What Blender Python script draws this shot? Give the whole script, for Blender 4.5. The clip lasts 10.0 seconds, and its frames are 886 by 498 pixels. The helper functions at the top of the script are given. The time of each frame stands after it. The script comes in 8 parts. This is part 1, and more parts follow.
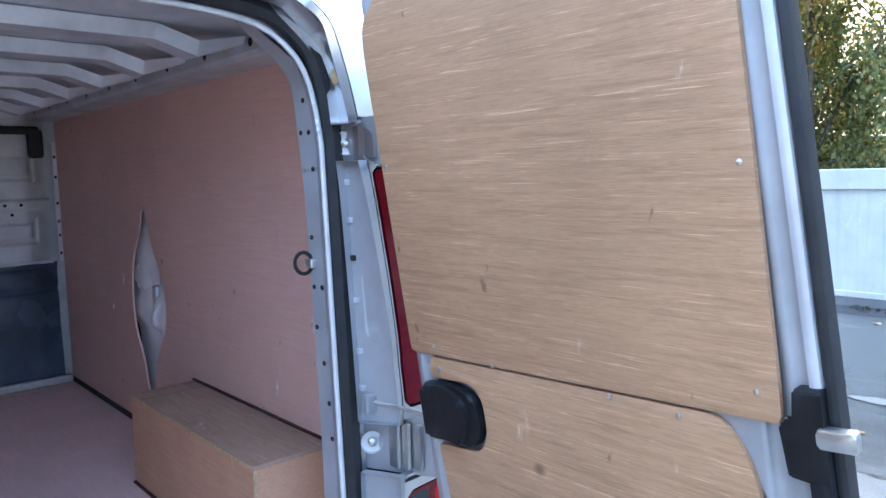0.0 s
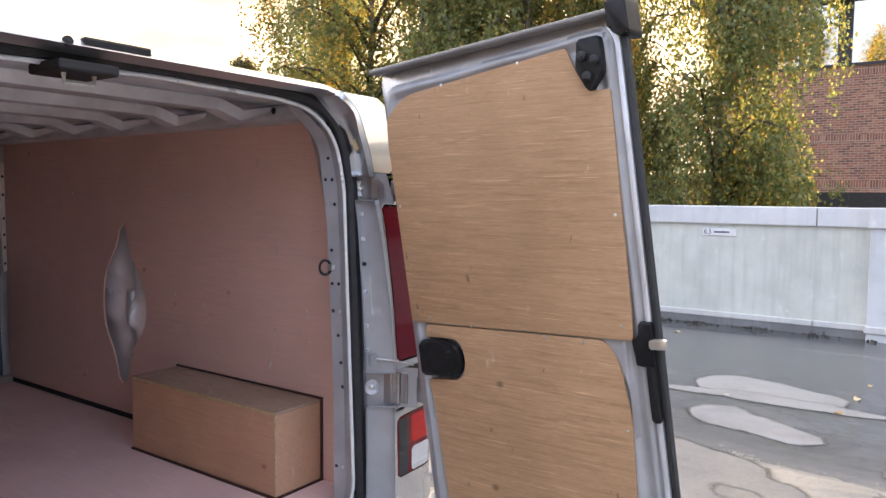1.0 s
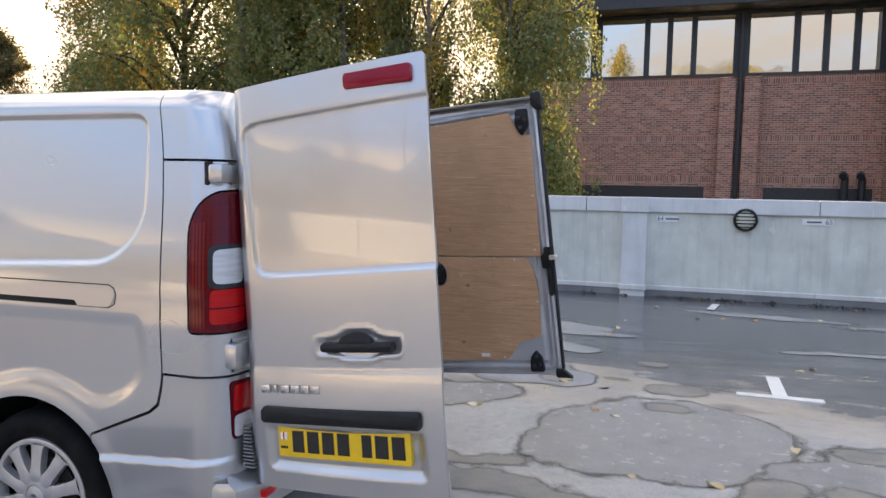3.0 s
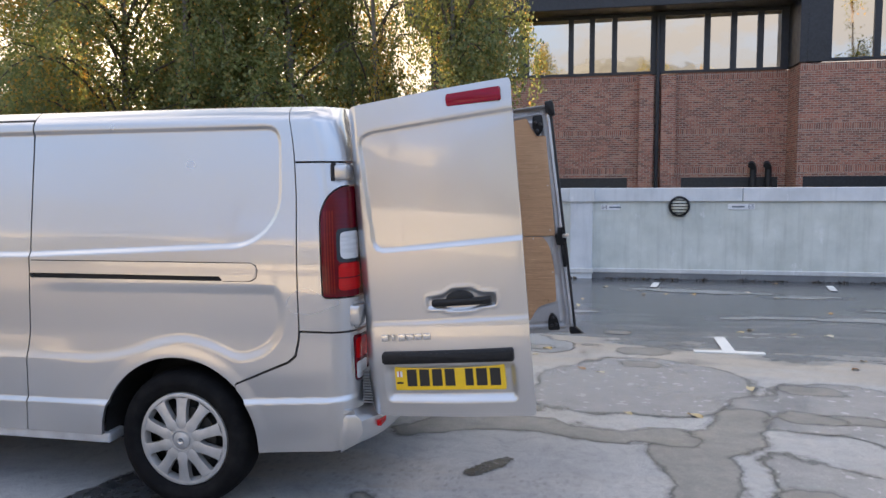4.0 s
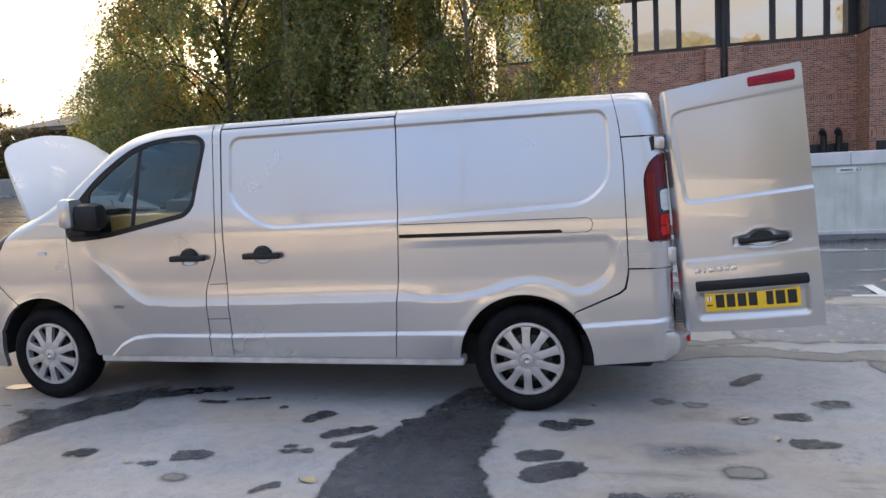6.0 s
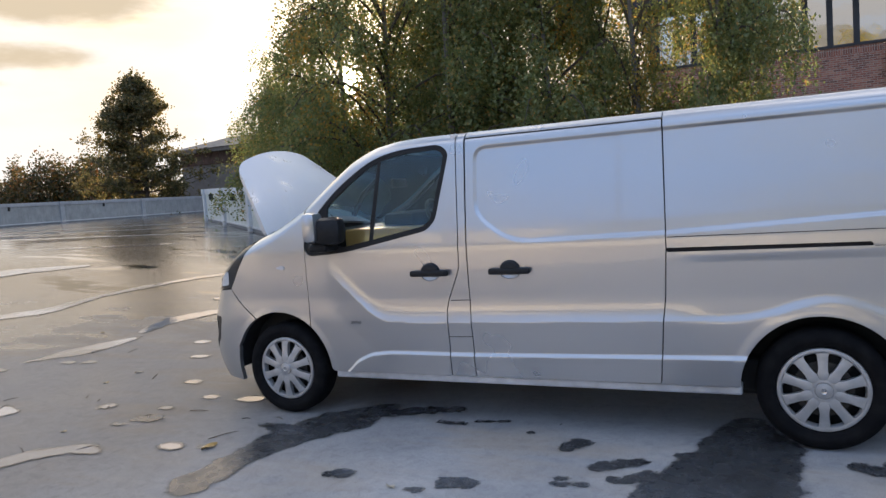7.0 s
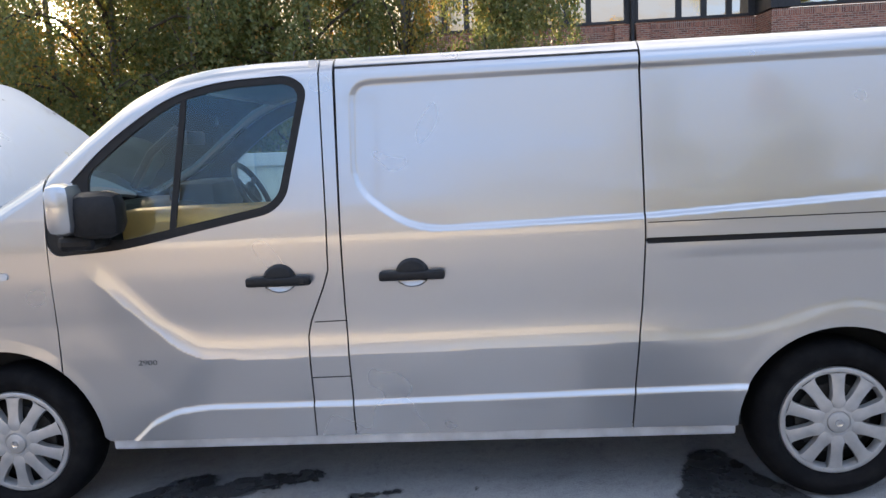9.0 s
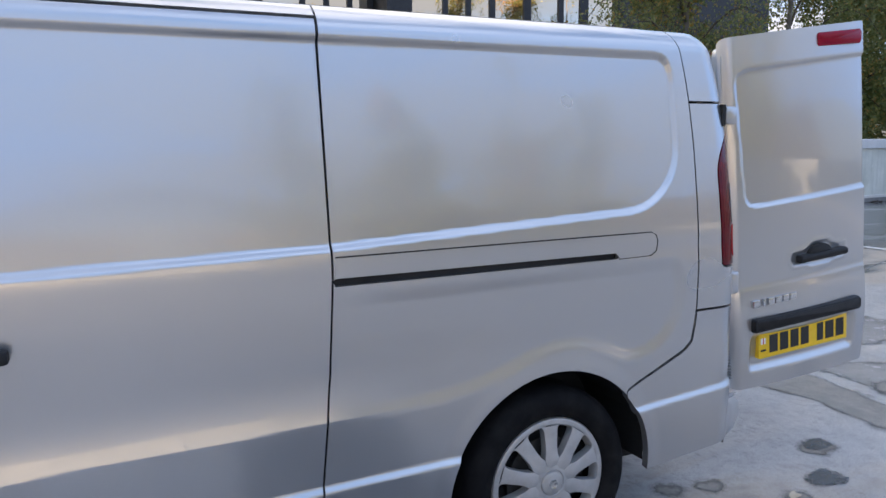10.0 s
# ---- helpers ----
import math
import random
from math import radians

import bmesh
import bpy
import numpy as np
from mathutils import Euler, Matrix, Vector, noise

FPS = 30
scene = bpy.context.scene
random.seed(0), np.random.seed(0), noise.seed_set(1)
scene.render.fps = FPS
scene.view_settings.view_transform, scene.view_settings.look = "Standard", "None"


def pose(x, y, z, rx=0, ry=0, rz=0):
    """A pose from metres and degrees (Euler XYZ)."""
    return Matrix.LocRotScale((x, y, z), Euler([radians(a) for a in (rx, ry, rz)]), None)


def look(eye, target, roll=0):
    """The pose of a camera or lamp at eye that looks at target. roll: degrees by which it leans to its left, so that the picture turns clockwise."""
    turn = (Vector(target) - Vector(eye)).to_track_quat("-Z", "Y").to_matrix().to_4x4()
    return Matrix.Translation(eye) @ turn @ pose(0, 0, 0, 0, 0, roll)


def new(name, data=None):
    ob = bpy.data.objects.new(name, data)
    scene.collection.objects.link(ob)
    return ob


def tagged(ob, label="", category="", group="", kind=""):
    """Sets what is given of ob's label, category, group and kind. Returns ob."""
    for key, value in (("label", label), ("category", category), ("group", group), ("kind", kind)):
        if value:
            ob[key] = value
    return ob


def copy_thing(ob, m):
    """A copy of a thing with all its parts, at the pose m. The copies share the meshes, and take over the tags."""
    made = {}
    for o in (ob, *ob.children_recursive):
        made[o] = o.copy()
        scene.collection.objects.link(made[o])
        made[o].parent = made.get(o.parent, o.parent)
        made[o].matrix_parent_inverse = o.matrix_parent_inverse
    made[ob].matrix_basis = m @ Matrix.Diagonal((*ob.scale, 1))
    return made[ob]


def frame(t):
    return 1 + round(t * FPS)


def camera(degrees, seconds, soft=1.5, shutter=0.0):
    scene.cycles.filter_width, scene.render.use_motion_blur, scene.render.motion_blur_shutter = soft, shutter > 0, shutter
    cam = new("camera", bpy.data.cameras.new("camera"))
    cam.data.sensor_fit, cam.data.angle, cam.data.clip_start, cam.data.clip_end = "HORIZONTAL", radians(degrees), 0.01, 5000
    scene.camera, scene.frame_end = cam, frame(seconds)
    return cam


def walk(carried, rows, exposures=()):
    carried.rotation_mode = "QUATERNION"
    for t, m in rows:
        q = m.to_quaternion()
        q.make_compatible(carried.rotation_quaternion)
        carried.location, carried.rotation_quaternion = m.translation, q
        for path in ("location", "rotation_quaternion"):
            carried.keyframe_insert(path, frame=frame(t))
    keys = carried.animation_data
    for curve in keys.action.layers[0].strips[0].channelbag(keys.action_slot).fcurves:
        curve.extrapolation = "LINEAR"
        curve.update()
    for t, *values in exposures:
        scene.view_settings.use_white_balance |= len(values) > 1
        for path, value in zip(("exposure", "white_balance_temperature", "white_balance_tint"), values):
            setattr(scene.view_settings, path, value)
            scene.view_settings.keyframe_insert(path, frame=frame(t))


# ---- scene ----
cam = camera(62.9, 10.0)
PATH = [
    (0, (2.042, -0.236, 1.53), (0.56, 1.093, 1.327), -1.4),
    (0.5, (2.17, -0.63, 1.554), (0.855, 0.87, 1.411), 0.0),
    (1, (2.32, -1.115, 1.579), (1.174, 0.518, 1.434), 0.5),
    (1.5, (2.457, -1.569, 1.602), (1.436, 0.141, 1.425), 0.7),
    (1.8, (2.433, -1.865, 1.588), (1.531, -0.091, 1.388), 1.6),
    (2, (2.408, -2.075, 1.586), (1.576, -0.266, 1.396), 1.7),
    (2.5, (2.425, -2.6, 1.577), (1.708, -0.741, 1.401), 1.5),
    (2.7, (2.402, -2.79, 1.574), (1.727, -0.915, 1.403), 1.5),
    (3.8, (2.001, -3.821, 1.527), (1.579, -1.873, 1.357), -0.5),
    (4, (1.892, -3.992, 1.537), (1.498, -2.039, 1.364), -0.3),
    (4.5, (1.577, -4.416, 1.525), (1.23, -2.454, 1.349), -0.3),
    (5, (1.336, -4.83, 1.53), (1.008, -2.866, 1.345), -0.6),
    (5.5, (0.993, -5.132, 1.514), (0.654, -3.172, 1.309), -1.2),
    (6, (0.611, -5.255, 1.496), (0.119, -3.328, 1.288), -3.1),
    (6.1, (0.526, -5.268, 1.488), (-0.006, -3.35, 1.288), -3.7),
    (6.2, (0.44, -5.265, 1.485), (-0.137, -3.36, 1.287), -3.9),
    (7.3, (-0.475, -5.087, 1.534), (-1.324, -3.282, 1.389), -4.1),
    (7.5, (-0.642, -4.986, 1.52), (-1.469, -3.171, 1.366), -3.9),
    (8, (-1.033, -4.719, 1.524), (-1.705, -2.845, 1.328), -3.3),
    (8.5, (-1.286, -4.328, 1.554), (-1.685, -2.383, 1.312), -2.9),
    (9, (-1.396, -3.844, 1.536), (-1.519, -1.868, 1.25), -2.9),
    (9.5, (-1.473, -3.368, 1.503), (-1.157, -1.416, 1.209), -1.7),
    (10, (-1.359, -2.925, 1.514), (-0.507, -1.14, 1.221), -0.5),
]
EXPOSURES = [
    (0.0, 3.30, 5450, 6), (0.5, 3.18, 6400, 11), (1.0, 2.84, 7450, 17), (1.5, 2.27, 7200, 17), (2.0, 2.15, 7050, 15), (2.6, 2.05, 6850, 14),
    (4.0, 2.04, 6600, 14), (5.5, 2.0, 6600, 14), (6.2, 1.88, 6500, 14), (7.4, 1.49, 5950, 12), (8.5, 1.86, 6250, 13), (9.0, 2.08, 6400, 13), (9.5, 1.98, 6350, 13), (10.0, 1.88, 6130, 13),
]
walk(cam, [(t, look(e, g, r)) for t, e, g, r in PATH], EXPOSURES)

# ---------- world, sun ----------
SUN_DIR = Vector((-0.503, 0.85, 0.158)).normalized()
world = bpy.data.worlds.new("sky")
scene.world = world
world.use_nodes = True
wn, wl = world.node_tree.nodes, world.node_tree.links
wn.clear()
w_out = wn.new("ShaderNodeOutputWorld")
w_bg = wn.new("ShaderNodeBackground")
w_sky = wn.new("ShaderNodeTexSky")
w_sky.sky_type = "NISHITA"
w_sky.sun_disc = False
w_sky.sun_elevation = math.asin(SUN_DIR.z)
w_sky.sun_rotation = math.atan2(SUN_DIR.x, SUN_DIR.y)
w_sky.air_density, w_sky.dust_density, w_sky.ozone_density = 1.0, 1.5, 1.0
w_bg.inputs["Strength"].default_value = 0.15
w_tc = wn.new("ShaderNodeTexCoord")
w_map = wn.new("ShaderNodeMapping")
w_map.inputs["Scale"].default_value = (1.6, 1.6, 5.5)
w_noise = wn.new("ShaderNodeTexNoise")
w_noise.inputs["Scale"].default_value = 1.7
w_noise.inputs["Detail"].default_value = 7
w_noise.inputs["Roughness"].default_value = 0.55
w_ramp = wn.new("ShaderNodeValToRGB")
w_ramp.color_ramp.elements[0].position, w_ramp.color_ramp.elements[1].position = 0.42, 0.56
w_ramp.color_ramp.elements[0].color = (0, 0, 0, 1)
w_ramp.color_ramp.elements[1].color = (0.8, 0.8, 0.8, 1)
w_cloud = wn.new("ShaderNodeMix")
w_cloud.data_type = "RGBA"
# clouds are dim and tawny low down and bright overhead
w_sep = wn.new("ShaderNodeSeparateXYZ")
w_tint = wn.new("ShaderNodeValToRGB")
while len(w_tint.color_ramp.elements) < 5:
    w_tint.color_ramp.elements.new(0.5)
for w_e, (w_p, w_c) in zip(w_tint.color_ramp.elements, ((0.0, (2.1, 1.95, 1.8)), (0.10, (1.95, 1.9, 1.85)), (0.24, (2.7, 2.3, 1.78)), (0.5, (3.3, 3.45, 3.75)), (0.85, (4.9, 5.0, 5.3)))):
    w_e.position, w_e.color = w_p, (*w_c, 1)
wl.new(w_tc.outputs["Generated"], w_sep.inputs[0])
wl.new(w_sep.outputs["Z"], w_tint.inputs[0])
w_min = wn.new("ShaderNodeVectorMath")
w_min.operation = "MINIMUM"
wl.new(w_tc.outputs["Generated"], w_map.inputs["Vector"])
wl.new(w_map.outputs[0], w_noise.inputs["Vector"])
wl.new(w_noise.outputs["Fac"], w_ramp.inputs[0])
wl.new(w_sky.outputs[0], w_min.inputs[0])
wl.new(w_ramp.outputs[0], w_cloud.inputs[0])
# towards the sun the clouds turn tawny, away from it blue-grey
w_dot = wn.new("ShaderNodeVectorMath")
w_dot.operation = "DOT_PRODUCT"
w_dot.inputs[1].default_value = SUN_DIR
w_side = wn.new("ShaderNodeValToRGB")
for w_e, (w_p, w_c) in zip(w_side.color_ramp.elements, ((0.40, (0.55, 0.62, 0.745)), (0.90, (1.55, 1.30, 0.98)))):
    w_e.position, w_e.color = w_p, (*w_c, 1)
w_half = wn.new("ShaderNodeMath")
w_half.operation = "MULTIPLY_ADD"
w_half.inputs[1].default_value, w_half.inputs[2].default_value = 0.5, 0.5
w_mul = wn.new("ShaderNodeMix")
w_mul.data_type, w_mul.blend_type = "RGBA", "MULTIPLY"
w_mul.inputs[0].default_value = 1.0
wl.new(w_tc.outputs["Generated"], w_dot.inputs[0])
wl.new(w_dot.outputs["Value"], w_half.inputs[0])
wl.new(w_half.outputs[0], w_side.inputs[0])
w_cap = wn.new("ShaderNodeValToRGB")
for w_e, (w_p, w_c) in zip(w_cap.color_ramp.elements, ((0.50, (1.55, 1.95, 2.6)), (0.90, (2.65, 2.40, 2.03)))):
    w_e.position, w_e.color = w_p, (*w_c, 1)
wl.new(w_half.outputs[0], w_cap.inputs[0])
wl.new(w_cap.outputs[0], w_min.inputs[1])
# the clear sky opposite the sun is cool right down to the horizon
w_cool = wn.new("ShaderNodeValToRGB")
for w_e, (w_p, w_c) in zip(w_cool.color_ramp.elements, ((0.42, (0.69, 0.83, 1.03)), (0.80, (1.0, 1.0, 1.0)))):
    w_e.position, w_e.color = w_p, (*w_c, 1)
w_air = wn.new("ShaderNodeMix")
w_air.data_type, w_air.blend_type = "RGBA", "MULTIPLY"
w_air.inputs[0].default_value = 1.0
wl.new(w_half.outputs[0], w_cool.inputs[0])
wl.new(w_min.outputs[0], w_air.inputs[6])
wl.new(w_cool.outputs[0], w_air.inputs[7])
wl.new(w_air.outputs[2], w_cloud.inputs[6])
wl.new(w_tint.outputs[0], w_mul.inputs[6])
wl.new(w_side.outputs[0], w_mul.inputs[7])
wl.new(w_mul.outputs[2], w_cloud.inputs[7])
# long tawny evening clouds low in the west
w_low = wn.new("ShaderNodeMapping")
w_low.inputs["Scale"].default_value = (2.2, 2.2, 7.0)
w_ln = wn.new("ShaderNodeTexNoise")
w_ln.inputs["Scale"].default_value, w_ln.inputs["Detail"].default_value, w_ln.inputs["Roughness"].default_value = 3.0, 6, 0.55


def sky_math(op, a, b=0.0, c=0.0):
    """One step of arithmetic in the sky's nodes."""
    m = wn.new("ShaderNodeMath")
    m.operation = op
    for k, v in enumerate((a, b, c)):
        if isinstance(v, (int, float)):
            m.inputs[k].default_value = v
        else:
            wl.new(v, m.inputs[k])
    return m.outputs[0]


w_side_dot = wn.new("ShaderNodeVectorMath")
w_side_dot.operation = "DOT_PRODUCT"
w_side_dot.inputs[1].default_value = (-0.63, -0.777, 0.0)
wl.new(w_tc.outputs["Generated"], w_side_dot.inputs[0])
w_bank = None
# long cloud banks: how far round, how high, half length, half height
for c_a, c_z, c_l, c_h in ((0.06, 0.256, 0.185, 0.040), (0.07, 0.195, 0.115, 0.023), (0.10, 0.162, 0.06, 0.009), (0.55, 0.21, 0.3, 0.05)):
    da = sky_math("DIVIDE", sky_math("SUBTRACT", w_side_dot.outputs["Value"], c_a), c_l)
    dz = sky_math("DIVIDE", sky_math("SUBTRACT", w_sep.outputs["Z"], c_z), c_h)
    one = sky_math("SUBTRACT", 1.0, sky_math("ADD", sky_math("MULTIPLY", da, da), sky_math("MULTIPLY", dz, dz)))
    w_bank = one if w_bank is None else sky_math("MAXIMUM", w_bank, one)
w_lr = wn.new("ShaderNodeMapRange")
w_lr.interpolation_type = "SMOOTHSTEP"
w_lr.inputs["From Min"].default_value, w_lr.inputs["From Max"].default_value = -0.05, 0.85
w_lr.inputs["To Max"].default_value = 0.95
wl.new(sky_math("ADD", w_bank, sky_math("MULTIPLY", sky_math("SUBTRACT", w_ln.outputs["Fac"], 0.5), 2.9)), w_lr.inputs["Value"])
w_lh = wn.new("ShaderNodeMapRange")
w_lh.inputs["From Min"].default_value, w_lh.inputs["From Max"].default_value = 0.74, 0.82
w_lm = wn.new("ShaderNodeMath")
w_lm.operation = "MULTIPLY"
w_lc = wn.new("ShaderNodeMix")
w_lc.data_type = "RGBA"
w_lc.inputs[7].default_value = (1.75, 1.40, 0.92, 1)
wl.new(w_tc.outputs["Generated"], w_low.inputs["Vector"])
wl.new(w_low.outputs[0], w_ln.inputs["Vector"])
wl.new(w_half.outputs[0], w_lh.inputs["Value"])
wl.new(w_lr.outputs[0], w_lm.inputs[0])
w_lz = wn.new("ShaderNodeMapRange")
w_lz.inputs["From Min"].default_value, w_lz.inputs["From Max"].default_value = 0.12, 0.15
w_lq = wn.new("ShaderNodeMath")
w_lq.operation = "MULTIPLY"
wl.new(w_sep.outputs["Z"], w_lz.inputs["Value"])
wl.new(w_lh.outputs[0], w_lq.inputs[0])
wl.new(w_lz.outputs[0], w_lq.inputs[1])
wl.new(w_lq.outputs[0], w_lm.inputs[1])
wl.new(w_lm.outputs[0], w_lc.inputs[0])
wl.new(w_cloud.outputs[2], w_lc.inputs[6])
# the sun's disc and the bright aureole round it
w_disc = wn.new("ShaderNodeMapRange")
w_disc.inputs["From Min"].default_value, w_disc.inputs["From Max"].default_value = 0.99985, 0.99993
w_disc.inputs["To Max"].default_value = 240.0
w_pow = wn.new("ShaderNodeMath")
w_pow.operation = "POWER"
w_pow.inputs[1].default_value = 330.0
w_aur = wn.new("ShaderNodeMath")
w_aur.operation = "MULTIPLY_ADD"
w_aur.inputs[1].default_value = 7.0
w_glow = wn.new("ShaderNodeMix")
w_glow.data_type, w_glow.blend_type = "RGBA", "ADD"
w_glow.inputs[0].default_value = 1.0
w_warm = wn.new("ShaderNodeMix")
w_warm.data_type, w_warm.blend_type = "RGBA", "MULTIPLY"
w_warm.inputs[0].default_value = 1.0
w_warm.inputs[7].default_value = (1.0, 0.86, 0.62, 1)
wl.new(w_dot.outputs["Value"], w_disc.inputs["Value"])
wl.new(w_half.outputs[0], w_pow.inputs[0])
wl.new(w_pow.outputs[0], w_aur.inputs[0])
wl.new(w_disc.outputs[0], w_aur.inputs[2])
wl.new(w_aur.outputs[0], w_warm.inputs[6])
wl.new(w_lc.outputs[2], w_glow.inputs[6])
wl.new(w_warm.outputs[2], w_glow.inputs[7])
# warm band added low in the unseen south-west, for golden reflections on the flank
w_bd = sky_math("MULTIPLY", sky_math("SUBTRACT", w_side_dot.outputs["Value"], 0.72), 5.0)
w_bz = sky_math("DIVIDE", sky_math("SUBTRACT", w_sep.outputs["Z"], 0.075), 0.055)
w_bm = wn.new("ShaderNodeMapRange")
w_bm.inputs["From Max"].default_value = 0.7
wl.new(sky_math("MULTIPLY", sky_math("SUBTRACT", 1.0, sky_math("MULTIPLY", w_bz, w_bz)), sky_math("MINIMUM", 1.0, sky_math("MAXIMUM", w_bd, 0.0))), w_bm.inputs["Value"])
w_sw = wn.new("ShaderNodeMix")
w_sw.data_type = "RGBA"
w_sw.inputs[7].default_value = (4.6, 3.3, 1.75, 1)
wl.new(w_bm.outputs[0], w_sw.inputs[0])
wl.new(w_glow.outputs[2], w_sw.inputs[6])
wl.new(w_sw.outputs[2], w_bg.inputs["Color"])
wl.new(w_bg.outputs[0], w_out.inputs[0])
sun = new("sun", bpy.data.lights.new("sun", "SUN"))
sun.data.energy, sun.data.angle, sun.data.color = 5.0, radians(0.6), (1.0, 0.74, 0.47)
sun.matrix_world = look((0, 0, 30), Vector((0, 0, 30)) - SUN_DIR)


# ---------- materials ----------
class Mat:
    """A node material with a Principled shader and small helpers."""

    def __init__(self, name, rough=0.5, metal=0.0, color=(0.5, 0.5, 0.5), spec=0.5):
        self.m = bpy.data.materials.new(name)
        self.m.use_nodes = True
        self.n, self.l = self.m.node_tree.nodes, self.m.node_tree.links
        self.p = self.n["Principled BSDF"]
        self.set("Base Color", (*color, 1))
        self.set("Roughness", rough)
        self.set("Metallic", metal)
        self.set("Specular IOR Level", spec)
        self.coord = self.n.new("ShaderNodeTexCoord").outputs["Object"]

    def set(self, key, value):
        self.p.inputs[key].default_value = value
        return self

    def link(self, a, key):
        self.l.new(a, self.p.inputs[key])
        return self

    def mapped(self, scale=(1, 1, 1), rot=(0, 0, 0), loc=(0, 0, 0)):
        m = self.n.new("ShaderNodeMapping")
        m.inputs["Scale"].default_value = scale
        m.inputs["Rotation"].default_value = [radians(a) for a in rot]
        m.inputs["Location"].default_value = loc
        self.l.new(self.coord, m.inputs[0])
        return m.outputs[0]

    def noise(self, scale, detail=4, rough=0.55, vec=None, distort=0.0):
        t = self.n.new("ShaderNodeTexNoise")
        t.inputs["Scale"].default_value = scale
        t.inputs["Detail"].default_value = detail
        t.inputs["Roughness"].default_value = rough
        t.inputs["Distortion"].default_value = distort
        self.l.new(vec or self.coord, t.inputs["Vector"])
        return t.outputs["Fac"]

    def voronoi(self, scale, vec=None, feature="F1"):
        t = self.n.new("ShaderNodeTexVoronoi")
        t.feature = feature
        t.inputs["Scale"].default_value = scale
        self.l.new(vec or self.coord, t.inputs["Vector"])
        return t.outputs["Distance"]

    def ramp(self, fac, stops):
        r = self.n.new("ShaderNodeValToRGB")
        e = r.color_ramp.elements
        while len(e) < len(stops):
            e.new(0.5)
        for k, (pos, c) in zip(e, stops):
            k.position = pos
            k.color = (*c, 1) if isinstance(c, tuple) else (c, c, c, 1)
        self.l.new(fac, r.inputs[0])
        return r.outputs[0]

    def mix(self, fac, a, b, mode="MIX"):
        m = self.n.new("ShaderNodeMix")
        m.data_type, m.blend_type = "RGBA", mode
        for v, k in ((fac, 0), (a, 6), (b, 7)):
            if isinstance(v, (int, float)):
                m.inputs[k].default_value = v if k == 0 else (v, v, v, 1)
            elif isinstance(v, tuple):
                m.inputs[k].default_value = (*v, 1)
            else:
                self.l.new(v, m.inputs[k])
        return m.outputs[2]

    def math(self, op, a, b=0.0):
        m = self.n.new("ShaderNodeMath")
        m.operation = op
        for v, k in ((a, 0), (b, 1)):
            if isinstance(v, (int, float)):
                m.inputs[k].default_value = v
            else:
                self.l.new(v, m.inputs[k])
        return m.outputs[0]

    def rnd(self):
        return self.n.new("ShaderNodeObjectInfo").outputs["Random"]

    def island(self):
        return self.n.new("ShaderNodeNewGeometry").outputs["Random Per Island"]

    def bump(self, height, strength=0.3, dist=0.01):
        b = self.n.new("ShaderNodeBump")
        b.inputs["Strength"].default_value = strength
        b.inputs["Distance"].default_value = dist
        self.l.new(height, b.inputs["Height"])
        self.l.new(b.outputs[0], self.p.inputs["Normal"])
        return self


def make_silver():
    """Silver metallic paint: fine flakes under a hard clear coat, with a thin film of road dust low down the panels."""
    a = Mat("silver paint", 0.3, 0.8, (0.45, 0.455, 0.465))
    dirt = a.noise(1.3, 3, 0.5)
    flake = a.noise(900, 2, 0.6)
    col = a.mix(a.ramp(dirt, [(0.35, 0.0), (0.75, 0.35)]), (0.485, 0.49, 0.50), (0.44, 0.44, 0.44))
    col = a.mix(a.ramp(flake, [(0.4, 0.10), (0.6, 0.0)]), col, (0.30, 0.305, 0.315))
    a.link(col, "Base Color")
    a.link(a.ramp(a.noise(1.6, 2), [(0.3, 0.27), (0.8, 0.32)]), "Roughness")
    a.set("Coat Weight", 1.0).set("Coat IOR", 1.85)
    a.link(a.ramp(a.noise(3.2, 5, 0.6), [(0.45, 0.035), (0.8, 0.085)]), "Coat Roughness")
    return a.m


def make_plain(name, color, rough=0.5, metal=0.0, var=0.25, scale=20, bump=0.1):
    a = Mat(name, rough, metal, color)
    lo = tuple(c * (1 - var) for c in color)
    hi = tuple(min(1, c * (1 + var)) for c in color)
    a.link(a.ramp(a.noise(scale, 5), [(0.3, lo), (0.7, hi)]), "Base Color")
    a.link(a.ramp(a.noise(scale * 0.3, 4), [(0.3, rough * 0.85), (0.75, min(1, rough * 1.2))]), "Roughness")
    if bump:
        a.bump(a.noise(scale * 8, 3), bump, 0.002)
    return a.m


